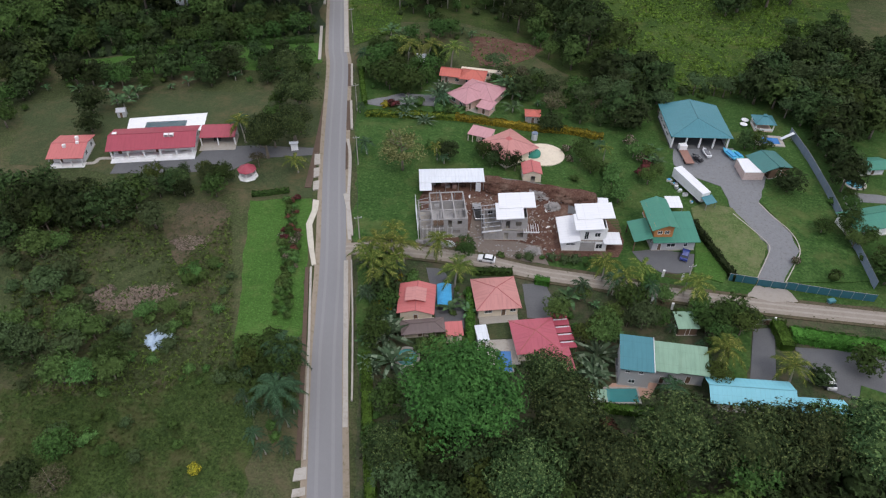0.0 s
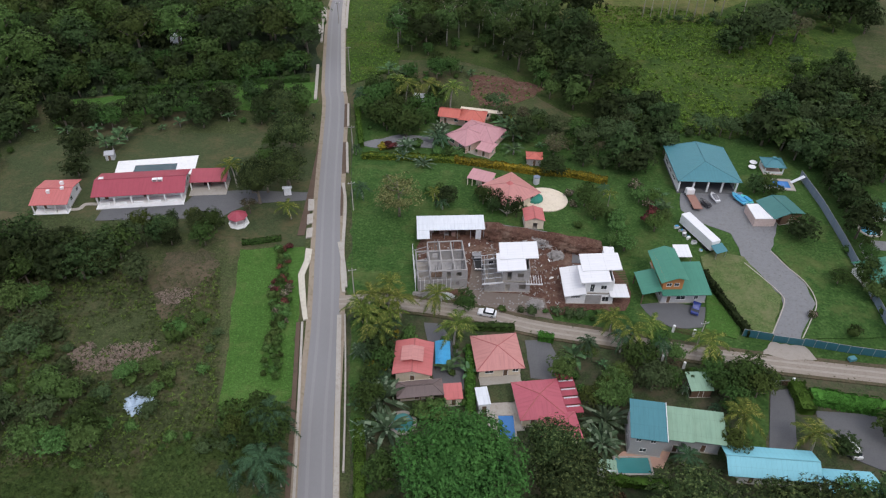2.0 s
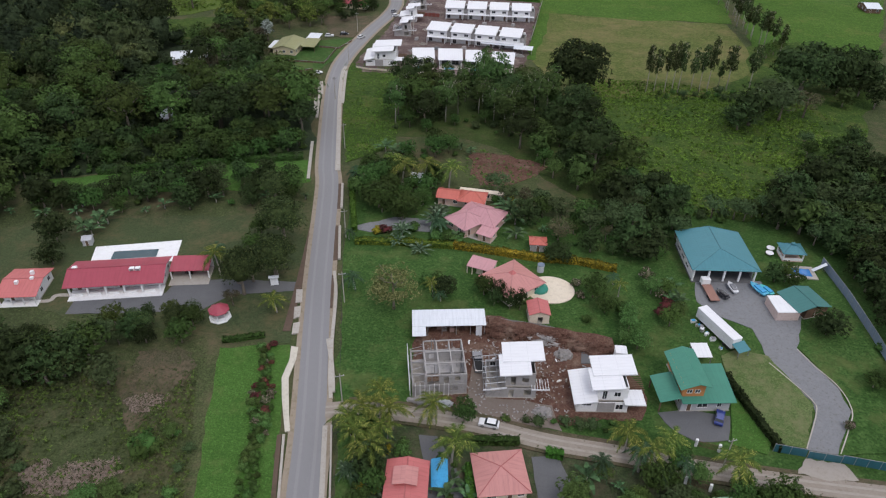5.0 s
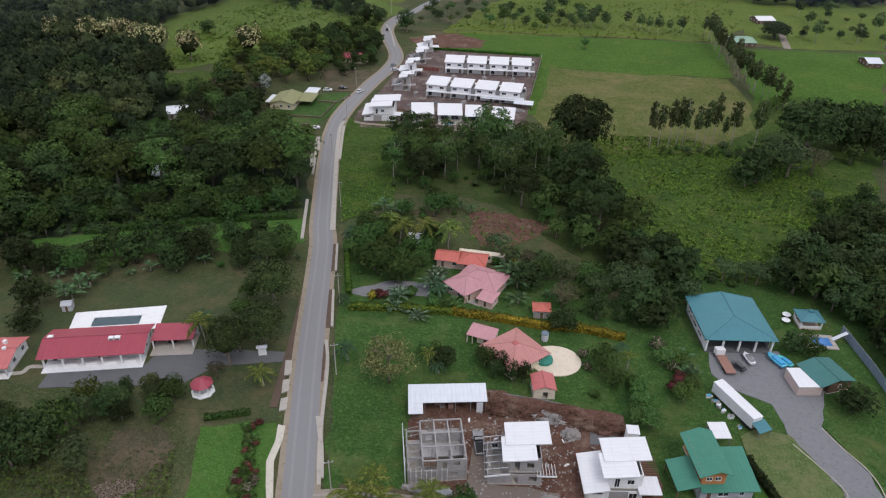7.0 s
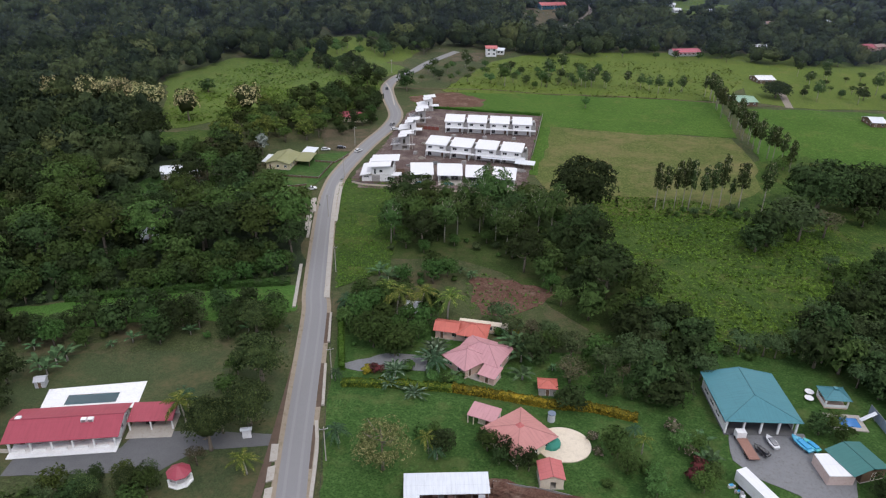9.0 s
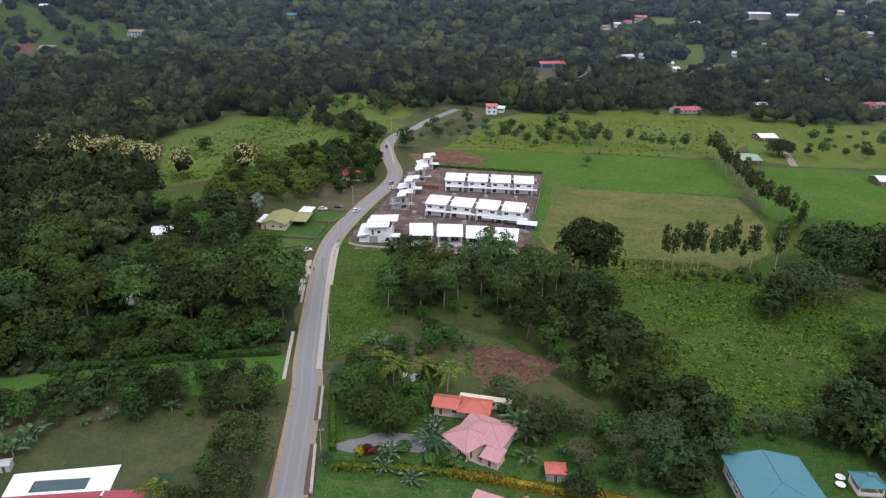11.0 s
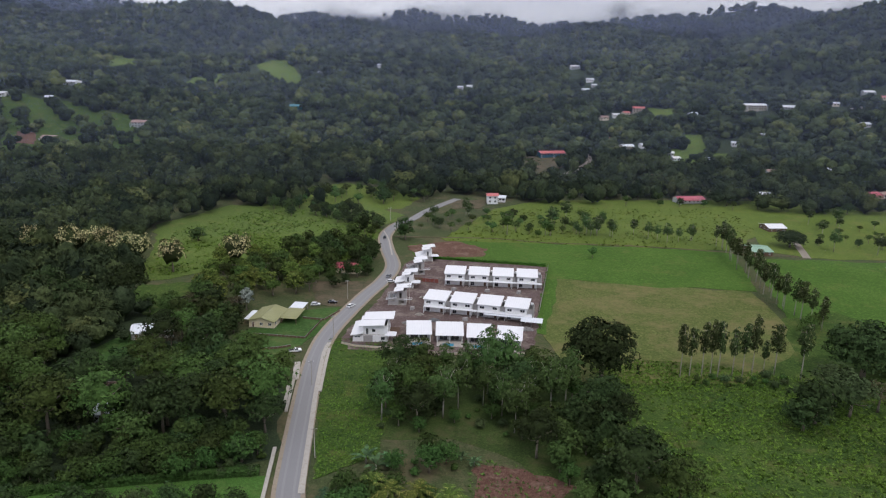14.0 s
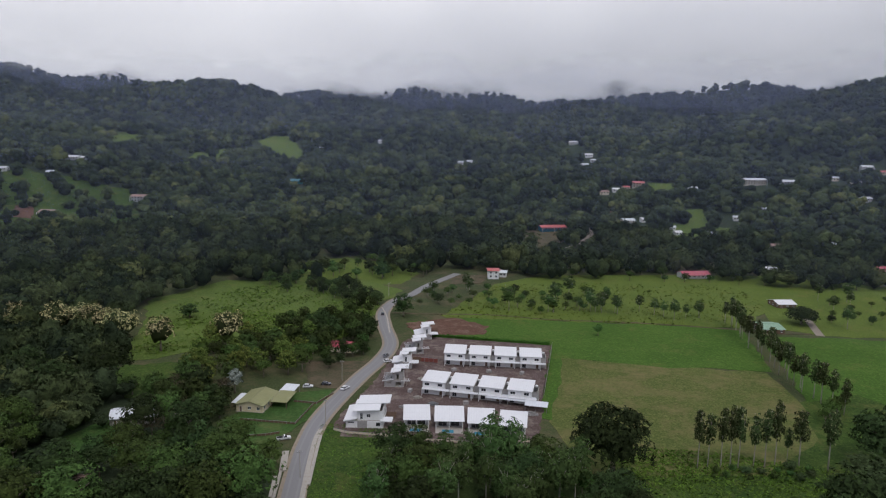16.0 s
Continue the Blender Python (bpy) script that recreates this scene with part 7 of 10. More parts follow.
# ---- building site ----
area("site_soil", [(-16.0, 130.9), (-17.8, 150.1), (-0.9, 157.0), (11.3, 154.6), (29.0, 151.7), (29.8, 143.6), (34.4, 133.3), (32.4, 127.1), (19.1, 124.7), (3.2, 124.0), (-3.4, 124.2), (-14.6, 128.0)], SOIL, "churned red-brown soil of the building site", "soil", 0.8, z=0.15)
area("site_rubble_floor", [(-4.0, 144.4), (-1.8, 144.7), (1.7, 129.8), (13.9, 129.1), (15.7, 122.4), (9.9, 122.8), (-0.8, 124.5), (-3.9, 127.1)], surf("rubble_soil", (0.16, 0.125, 0.1), (0.22, 0.185, 0.16), 3.0, 0.95, 1.0, (0.16, 0.12, 0.09)), "grey rubble-strewn ground", "soil", 0.8, z=0.17)
bank = Form()
for i in range(15):
    k = i / 14
    bx, by = np.array([-0.5, 154.5]) * (1 - k) + np.array([28.6, 150.4]) * k
    bank.v += [(bx, by + 1.5, 0.05), (bx, by + 0.4, 1.5 + 0.25 * math.sin(i * 1.7)), (bx + 0.3 * math.sin(i), by - 2.2 + 0.5 * math.sin(i * 2.3), 0.05)]
for i in range(14):
    o = 3 * i
    bank.f += [(o, o + 1, o + 4, o + 3), (o + 1, o + 2, o + 5, o + 4)]
lone("soil_bank", bank, SOIL, "cut bank of raw red soil", "soil", kind="structure")
x, y, L, W, turn = -10.0, 151.2, 17.4, 4.0, 8.0
depot = root("site_depot", x, y, 0, turn, "site shed with a pale sheet metal roof", "shed")
shed_roof(depot, -L / 2, L / 2, -W / 2 - 0.6, W / 2 + 0.6, 3.2, 3.9, R_ZINC)
shed_roof(depot, -L / 2, -L / 2 + 3.2, -W / 2 - 3.4, -W / 2 - 0.62, 2.7, 3.15, R_ZINC)
part("back_wall", Form().box(-L / 2 + 0.2, L / 2 - 0.2, W / 2, W / 2 + 0.12, 0, 3.7), R_ZINC, depot, uv=True)
for i in range(6):
    post(depot, -L / 2 + 0.3 + (L - 0.6) * i / 5, -W / 2 - 0.4, 0, 3.2, 0.08, STEEL)
part("door_sheet", Form().box(L / 2 - 2.4, L / 2 - 1.0, -W / 2 - 0.75, -W / 2 - 0.68, 0, 3.0), R_ZINC, depot, uv=True)
for i in range(9):
    j = random.Random(40 + i)
    a = radians(turn)
    u, w = j.uniform(-L / 2 + 3.5, L / 2 - 3), j.uniform(-1.5, 1.5)
    q = root("material_pallet", x + u * math.cos(a) - w * math.sin(a), y + u * math.sin(a) + w * math.cos(a), 0.16, turn, "stack of building material under the shed roof", "pallet", "stacks in the site shed")
    part("pallet", Form().box(-0.6, 0.6, -0.5, 0.5, 0, 0.14), TIMBER, q)
    part("load", Form().box(-0.55, 0.55, -0.45, 0.45, 0.14, j.uniform(0.6, 1.6)), j.choice([BLOCK, TIMBER, R_RUST, STEEL]), q, uv=True)


def shell_house(x, y, L, W, turn):
    """Unroofed concrete frame: columns, beams, block walls, bare rafters."""
    ob = root("unfinished_house", x, y, 0.1, turn, "unfinished two-storey house of raw grey blocks and beams", "house")
    xs = [-L / 2, -L / 4, 0, L / 4, L / 2]
    ys = [-W / 2, -W / 6, W / 6, W / 2]
    for i, a in enumerate(xs):
        for j, b in enumerate(ys):
            part("column", Form().box(a - 0.14, a + 0.14, b - 0.14, b + 0.14, 0, 5.6 if i >= 1 else 3.4), BLOCK, ob)
    for b in ys:
        part("beam", Form().box(-L / 2, L / 2, b - 0.12, b + 0.12, 2.7, 3.05), BLOCK, ob)
        part("beam", Form().box(-L / 4, L / 2, b - 0.12, b + 0.12, 5.6, 5.85), BLOCK, ob)
    for i, a in enumerate(xs):
        part("beam", Form().box(a - 0.12, a + 0.12, -W / 2 + 0.13, W / 2 - 0.13, 2.72, 3.02), BLOCK, ob)
        if i:
            part("beam", Form().box(a - 0.12, a + 0.12, -W / 2 + 0.13, W / 2 - 0.13, 5.62, 5.82), BLOCK, ob)
    part("floor_slab", Form().box(-L / 2 - 0.2, L / 2 + 0.2, -W / 2 - 0.2, W / 2 + 0.2, -0.1, 0.12), CONCRETE, ob)
    part("upper_floor", Form().box(-L / 4 + 0.13, L / 2 - 0.13, -W / 6 + 0.13, W / 2 - 0.13, 2.75, 2.95), BLOCK, ob)
    wall_run(ob, (-L / 2 + 0.2, -W / 2 - 0.02), (L / 2 - 0.2, -W / 2 - 0.02), 0.1, 2.6, BLOCK, [(1.0, 3.4, 1.2, 2.0, "gap"), (4.0, 5.2, 0, 2.2, "gap"), (7.6, 9.4, 0.9, 2.1, "gap")])
    wall_run(ob, (0, -W / 2 - 0.02), (L / 2 - 0.2, -W / 2 - 0.02), 3.06, 2.5, BLOCK, [(0.9, 1.9, 0.1, 2.2, "gap"), (3.2, 4.4, 0.8, 2.0, "gap")])
    wall_run(ob, (-L / 4, W / 6 + 0.1), (L / 2 - 0.2, W / 6 + 0.1), 3.0, 2.5, BLOCK, [(1.0, 2.2, 0.8, 2.0, "gap")])
    wall_run(ob, (L / 2, -W / 2 + 0.2), (L / 2, W / 2 - 0.2), 0.1, 2.6, BLOCK, [(2.0, 3.6, 0.9, 2.1, "gap")])
    wall_run(ob, (L / 2, -W / 2 + 0.2), (L / 2, W / 2 - 0.2), 3.06, 2.5, BLOCK, [(1.4, 2.8, 0.8, 2.0, "gap"), (5.0, 6.4, 0.8, 2.0, "gap")])
    wall_run(ob, (-L / 2, W / 2 - 0.2), (-L / 2, -W / 2 + 0.2), 0.1, 2.6, BLOCK, [(2.0, 3.6, 0.9, 2.1, "gap")])
    for i in range(6):
        part("rafter", Form().tube([(-L / 2 - 0.4, -W / 2 + W * i / 5, 3.5), (-L / 4, -W / 2 + W * i / 5, 4.4)], [0.07, 0.07], 4), STEEL, ob)
    j = random.Random(5)
    for i in range(8):
        b = -W / 2 + W * i / 7
        part("prop", Form().tube([(-L / 2 - 0.7, b, 0), (-L / 2 - 0.7 + j.uniform(-0.1, 0.1), b, j.uniform(4.6, 5.6))], [0.07, 0.07], 4), WHITE, ob)
        part("prop", Form().tube([(-L / 2 + 0.4 + i * 0.36 * L / 4, -W / 2 - 0.5, 0), (-L / 2 + 0.4 + i * 0.36 * L / 4, -W / 2 - 0.5, j.uniform(3.4, 4.4))], [0.06, 0.06], 4), WHITE, ob)
    for i in range(10):
        a, b = j.uniform(-L / 4, L / 2), j.uniform(-W / 2, W / 2)
        part("prop", Form().tube([(a, b, 3.0), (a + j.uniform(-0.15, 0.15), b, j.uniform(6.2, 7.0))], [0.07, 0.07], 4), STEEL, ob)
    for h in (1.9, 3.8):
        part("rail", Form().tube([(-L / 2 - 0.75, -W / 2 - 0.3, h), (-L / 2 - 0.75, W / 2 + 0.3, h)], [0.06, 0.06], 4), WHITE, ob)
    for i in range(5):
        part("plank", Form().box(-L / 4 + 0.2, 0.2, -W / 2 + 1.0 + i * 0.42, -W / 2 + 1.3 + i * 0.42, 3.06, 3.12), TIMBER, ob)
    return ob


shell_house(-11.0, 135.0, 11.3, 10.7, 10.4)


def site_villa(x, y, L, W, turn, finished, most=13.0):
    """Two-storey villa with white overlapping flat roofs; the unfinished one shows bare block and steel."""
    wm = WHITE if finished else BLOCK
    L, W, turn = min(L, most), min(W, most - 1), min(turn, 9.0 + 5 * math.sin(x))
    ob = root("white_roofed_villa", x, y, 0.1, turn, "nearly finished white villa with overlapping flat roofs" if finished else "villa under construction with white roof sheets on raw blocks", "house")
    win, gapk = ("window", "door") if finished else ("gap", "gap")
    walls(ob, -L / 2 + 0.8, L / 2 - 1.6, -W / 2 + 0.8, W / 2 - 0.8, 0.1, 2.7, wm, s=[(0.8, 3.0, 1.7, 2.3, win), (4.7, 5.8, 0, 2.2, gapk), (L - 5.0, L - 3.4, 0.7, 2.2, win)])
    walls(ob, -L / 2 + 4.9, L / 2 - 1.8, -W / 2 + 1.6, W / 2 - 1.0, 2.8, 3.6, wm, s=[(1.0, 2.0, 0.2, 2.6, win), (3.4, 4.8, 1.0, 2.3, win)])
    if finished:
        side_roof(ob, -L / 2, -L / 2 + 4.88, -W / 2, W / 2, 2.95, 3.9, R_WHITE, 0.25)
        part("canopy", Form().box(L / 2 - 2.6, L / 2 + 1.8, -W / 2 - 0.2, -W / 2 + 4.2, 2.95, 3.2), R_WHITE, ob, uv=True)
        for i in range(9):
            part("pergola_slat", Form().box(L / 2 - 1.2, L / 2 + 2.6, -W / 2 + 4.6 + i * 0.6, -W / 2 + 4.75 + i * 0.6, 2.7, 2.85), TIMBER, ob)
        part("stone_panel", Form().box(-L / 2 + 5.0, -L / 2 + 8.6, -W / 2 + 0.7, -W / 2 + 0.78, 0.1, 2.8), BLOCK, ob)
    else:
        for i in range(7):
            part("rafter", Form().tube([(-L / 2, -W / 2 + W * i / 6, 3.0), (-L / 2 + 4.85, -W / 2 + W * i / 6, 3.8)], [0.09, 0.09], 4), R_ZINC, ob)
        for i in range(4):
            part("purlin", Form().tube([(-L / 2 + 0.1 + 1.5 * i, -W / 2, 3.12 + 0.25 * i), (-L / 2 + 0.1 + 1.5 * i, W / 2, 3.12 + 0.25 * i)], [0.07, 0.07], 4), STEEL, ob)
        part("eave_beam", Form().slab([(-L / 2, -W / 2 - 0.2, 3.2), (-L / 2 + 4.9, -W / 2 - 0.2, 4.0), (-L / 2 + 4.9, -W / 2 - 0.05, 4.0), (-L / 2, -W / 2 - 0.05, 3.2)], 0.35), R_WHITE, ob, uv=True)
        for i in range(7):
            part("canopy_bar", Form().box(L / 2 - 2.6 + i * 0.6, L / 2 - 2.5 + i * 0.6, -W / 2 + 0.3, -W / 2 + 3.4, 3.0, 3.1), R_WHITE, ob, uv=True)
        part("canopy_edge", Form().box(L / 2 - 2.7, L / 2 + 1.2, -W / 2 + 0.1, -W / 2 + 0.25, 2.95, 3.25), R_WHITE, ob, uv=True)
    side_roof(ob, -L / 2 + 3.4, L / 2 - 2.8, -W / 2 + 0.6, W / 2 - 3.2, 6.6, 7.2, R_WHITE, 0.28)
    side_roof(ob, -L / 2 + 4.2, L / 2 + 0.3, -0.6, W / 2 + 0.4, 6.95, 7.55, R_WHITE, 0.28)
    return ob


site_villa(5.2, 134.8, 12.9, 10.2, 27.5, False)
site_villa(24.2, 132.7, 13.0, 10.0, 25.7, True)
tank = root("white_tank_tower", 29.6, 144.5, 0, 0, "white water tank tower on the site", "tower")
part("body", Form().box(-1.2, 1.2, -1.2, 1.2, 0, 3.4), WHITE, tank)
part("lid", Form().box(-1.3, 1.3, -1.3, 1.3, 3.4, 3.55), R_WHITE, tank, uv=True)


def heap(name, x, y, rx, ry, h, mat, label, seed, category="heap"):
    """A loose heap: an uneven mound with stones on it."""
    iv, it = ICO3
    k = 1 + 0.3 * np.sin(iv[:, 0] * 6 + seed) * np.cos(iv[:, 1] * 5 - seed) + 0.16 * np.sin(iv[:, 0] * 13 + seed) * np.sin(iv[:, 1] * 17 + iv[:, 2] * 9)
    v = np.stack([iv[:, 0] * rx * k, iv[:, 1] * ry * k, np.maximum(iv[:, 2], -0.05) * h * 0.6 * k * k], 1)
    r = np.random.default_rng(seed)
    n = 420
    a, d = r.uniform(0, 6.28, n), np.sqrt(r.uniform(0, 1, n))
    c = np.stack([rx * d * 1.1 * np.cos(a), ry * d * 1.1 * np.sin(a), h * np.maximum(0, 1 - d ** 2) * 0.9], 1)
    w, t = cards(c, np.tile([0, 0, 1.0], (n, 1)), 0.34, seed)
    ob = new(name, fast_mesh(name, np.concatenate([v, w]), np.concatenate([it, t + len(v)]), mat))
    ob.location = (x, y, 0.1)
    return tagged(ob, label, category)


area("foundation_slab", [(20.9, 142.5), (26.5, 142.9), (27.0, 146.6), (21.3, 146.4)], DARK_DRIVE, "dark concrete slab behind the new villa", "slab", 0, z=0.24)
panel_fence("site_boundary", [(-0.5, 155.5), (11.3, 154.3), (28.3, 150.4)], 0.9, BLOCK, "low grey block wall behind the site", 3.0)
RUBBLE_N = 700
rub = np.random.default_rng(31)
rq = np.array([q for q in zip(rub.uniform(-24, 36, 5000), rub.uniform(118, 156, 5000)) if inside(q[0], q[1], [(-15.6, 127.9), (-17.4, 146.5), (-4.7, 144.3), (-0.9, 156.5), (29.0, 150.9), (20.0, 147.1), (16.1, 137.6), (17.8, 124.6), (3.3, 123.0), (-14.3, 125.6)])][:RUBBLE_N])
rv, rt = cards(np.column_stack([rq, np.full(len(rq), 0.3)]), np.tile([0, 0, 1.0], (len(rq), 1)), 0.32, 77)
tagged(new("rubble", fast_mesh("rubble", rv, rt, BLOCK)), "pale rubble and scraps strewn over the site soil", "rubble", kind="stuff")
GREYHEAP = surf("grey_aggregate", (0.27, 0.25, 0.235), (0.4, 0.38, 0.36), 6.0, 0.95, 1.0, (0.18, 0.15, 0.13))
heap("earth_bank", 2.9, 151.1, 6.5, 2.4, 1.9, SOIL, "cut bank of dark red earth behind the site", 31)
heap("earth_bank", 13.7, 150.2, 7.0, 2.2, 1.7, SOIL, "cut bank of dark red earth behind the site", 32)
heap("earth_bank", 24.2, 147.6, 6.0, 2.0, 1.3, SOIL, "low bank of red earth behind the site", 33)
heap("gravel_mound", 12.7, 149.1, 3.5, 1.8, 1.6, GREYHEAP, "heap of grey gravel on the site", 3)
heap("gravel_mound", 17.2, 144.9, 1.8, 1.6, 1.1, GREYHEAP, "heap of pale gravel on the site", 4)
heap("soil_heap", 6.1, 150.3, 3.5, 1.6, 1.4, SOIL, "heap of red soil on the site", 5)
heap("spoil_mound", -12.5, 127.4, 4.0, 1.2, 0.9, GREYHEAP, "heap of pale rubble by the lane", 6)
heap("spoil_mound", 11.9, 126.9, 1.8, 1.5, 0.8, GREYHEAP, "heap of grey rubble before the villa", 7)
heap("sheet_pile", -8.8, 127.2, 1.6, 0.9, 0.8, R_ZINC, "pile of white sheets by the lane", 8)
car("grey_lorry", -2.3, 140.0, 100, CARG, "grey lorry parked between the shells", 6.5, 2.2, True, 0.18)
car("white_car", 0.8, 122.2, 172, CARW, "white car driving on the dirt lane", 4.2)
for i in range(60):
    j = random.Random(900 + i)
    q = np.array([-1.9, 145.8]) + np.array([j.uniform(0, 1) * 34 - 4, j.uniform(-12, 8)])
    if abs(q[0]) < 60:
        s = j.uniform(0.1, 0.32)
        ob = root("site_debris", q[0], q[1], 0.15, j.uniform(0, 180), "scrap of timber or board on the site soil", "debris", "debris on the site")
        part("piece", Form().box(-s * 2, s * 2, -s * 0.5, s * 0.5, 0, 0.12 + s * 0.3).box(-s, s, -s * 0.3, s * 0.8, 0.12 + s * 0.3, 0.2 + s * 0.3), j.choice([CONCRETE, TIMBER, WHITE, BLOCK]), ob)

# ---- pink houses in the gardens ----
x, y, L, W, turn = 3.2, 167.8, 14.2, 10.7, 5.7
diamond = root("pink_pyramid_house", *([4.8, 168.7]), 0, 42, "house with a salmon pink pyramid roof and round terrace", "house")
s = 6.2
walls(diamond, -s + 0.8, s - 0.8, -s + 0.8, s - 0.8, 0.2, 2.7, CREAM)
hip_roof(diamond, -s, s, -s - 0.01, s + 0.01, 3.0, 2.3, R_SALMON)
part("roof_vent", Form().add([(-0.9, -0.9, 4.9), (0.9, -0.9, 4.9), (0.9, 0.9, 4.9), (-0.9, 0.9, 4.9), (0, 0, 5.9)], [(0, 1, 4), (1, 2, 4), (2, 3, 4), (3, 0, 4), (3, 2, 1, 0)]), R_CORAL, diamond, uv=True)
x, y, L, W, turn = -3.2, 175.0, 7.0, 4.9, -18.0
wing = root("pink_car_port", x, y, 0, turn, "carport wing with a pale pink roof", "carport")
shed_roof(wing, -L / 2, L / 2, -W / 2, W / 2, 2.6, 3.0, R_PINK)
walls(wing, -L / 2 + 2.5, L / 2 - 0.2, -W / 2 + 1.2, W / 2 - 0.3, 0.1, 2.4, CREAM)
for px in (-L / 2 + 0.2, -L / 2 + 1.6):
    post(wing, px, -W / 2 + 0.3, 0, 2.55, 0.1, CREAM)
f = Form().disc(0, 0, 6.3, 5.6, 0, 0.35, 36)
terr = root("round_terrace", 14.8, 168.9, 0, 0, "round cream paved terrace", "terrace")
part("paving", f, CREAM, terr)
f = Form()
n = 8
for k, z in ((1.0, 0.35), (0.97, 1.0), (0.55, 1.7), (0.1, 1.95)):
    f.v += [(2.3 * k * math.cos(2 * math.pi * i / 12), 2.3 * k * math.sin(2 * math.pi * i / 12), z) for i in range(12)]
for s_ in range(3):
    f.f += [(12 * s_ + i, 12 * s_ + (i + 1) % 12, 12 * s_ + 12 + (i + 1) % 12, 12 * s_ + 12 + i) for i in range(12)]
f.f.append(tuple(range(36, 48)))
lone("green_domed_cover", f, surf("green_canvas", (0.03, 0.2, 0.15), (0.04, 0.25, 0.18), 1, 0.6, 0.2), "green canvas dome on the round terrace", "cover").location = (*([12.0, 168.6]), 0)
x, y, L, W, turn = 11.4, 157.9, 5.4, 5.6, 6.4
bath = root("pink_pool_house", x, y, 0, turn, "small cream pool house with a pink gabled roof", "outbuilding")
walls(bath, -L / 2 + 0.3, L / 2 - 0.3, -W / 2 + 0.3, W / 2 - 0.3, 0.1, 2.8, CREAM, s=[(2.0, 3.2, 0, 1.9, "gap")])
gable_roof(bath, -L / 2, L / 2, -W / 2, W / 2, 2.9, 1.0, R_CORAL, "y", fill=CREAM)
tank2 = root("water_tank", 12.5, 176.9, 0, 0, "pale blue cylindrical water tank", "tank")
part("body", Form().disc(0, 0, 0.9, 0.9, 0, 2.2, 16), R_ZINC, tank2)
part("lid", Form().disc(0, 0, 0.95, 0.95, 2.2, 2.35, 16), F_BLUE, tank2)
pinkh = root("pink_gabled_house", -4.4, 199.4, 0, -24, "pink walled house with two pink hipped wings", "house")
L, W = 13.0, 10.4
walls(pinkh, -L / 2 + 0.6, L / 2 - 0.6, -W / 2 + 0.6, W / 2 - 0.6, 0.2, 2.8, PINKWALL)
hip_roof(pinkh, -L / 2, L / 2, -W / 2, W / 2, 3.0, 2.3, R_PINK)
walls(pinkh, L / 2 - 3.3, L / 2 + 0.7, -W / 2 - 3.6, -W / 2 + 0.55, 0.2, 2.3, PINKWALL)
shed_roof(pinkh, L / 2 - 3.8, L / 2 + 1.2, -W / 2 - 4.2, -W / 2 + 0.9, 2.5, 3.0, R_PINK)
before = set(pinkh.children)
walls(pinkh, -4.0, 4.0, -4.2, 4.0, 0.2, 2.75, PINKWALL, s=[(0.9, 2.9, 0.9, 2.1, "window"), (5.0, 6.4, 0.9, 2.1, "window")], e=[(1.0, 2.0, 0, 2.1, "door")])
hip_roof(pinkh, -4.7, 4.7, -4.9, 4.7, 3.05, 2.3, R_PINK)
for ob in set(pinkh.children) - before:
    ob.matrix_basis = pose(-2.6, -4.6, 0, 0, 0, -21) @ ob.matrix_basis
part("terrace", Form().box(-1.0, 4.0, -W / 2 - 4.0, -W / 2 - 0.1, 0, 0.2), CONCRETE, pinkh)
x, y, L, W, turn = -10.9, 209.6, 15.3, 6.3, -6.4
orange = root("orange_roofed_house", x, y, 0, turn, "long house with two orange-red hipped roofs", "house")
walls(orange, -L / 2 + 0.6, L / 2 - 0.6, -W / 2 + 0.9, W / 2 - 0.6, 0.2, 2.8, PINKWALL)
gable_roof(orange, -L / 2, -0.6, -W / 2, W / 2, 3.0, 1.4, R_ORANGE, "x", fill=PINKWALL)
hip_roof(orange, -1.0, L / 2, -W / 2 - 1.0, W / 2, 3.15, 1.8, R_ORANGE)
shed_roof(orange, -1.5, L / 2 + 5.2, W / 2 + 0.1, W / 2 + 1.9, 2.7, 2.9, CREAM)
walls(orange, -1.2, L / 2 + 4.9, W / 2 + 0.3, W / 2 + 1.7, 0.1, 2.5, CREAM)
x, y, L, W, turn = 11.9, 187.7, 5.0, 4.3, 1.3
osh = root("orange_roofed_shed", x, y, 0, turn, "small garden shed with an orange hipped roof", "shed")
walls(osh, -L / 2 + 0.4, L / 2 - 0.4, -W / 2 + 0.4, W / 2 - 0.4, 0.05, 2.5, BLOCK)
hip_roof(osh, -L / 2, L / 2, -W / 2, W / 2, 2.6, 1.0, R_ORANGE)
area("gravel_court", [(-42.1, 192.4), (-30.1, 199.3), (-19.1, 199.2), (-19.1, 192.5), (-27.5, 192.8), (-36.3, 190.5)], GRAVEL, "grey gravel court behind the hedge", "driveway", 0.3, z=0.12)
x, y, L, W, turn = -26.4, 219.3, 4.2, 5.8, -1.7
wsh = root("tin_roofed_hut", x, y, 0, turn, "hut with a pale tin roof among the palms", "hut")
walls(wsh, -L / 2 + 0.3, L / 2 - 0.3, -W / 2 + 0.3, W / 2 - 0.3, 0.05, 2.4, TIMBER)
shed_roof(wsh, -L / 2, L / 2, -W / 2, W / 2, 2.5, 3.0, R_ZINC)

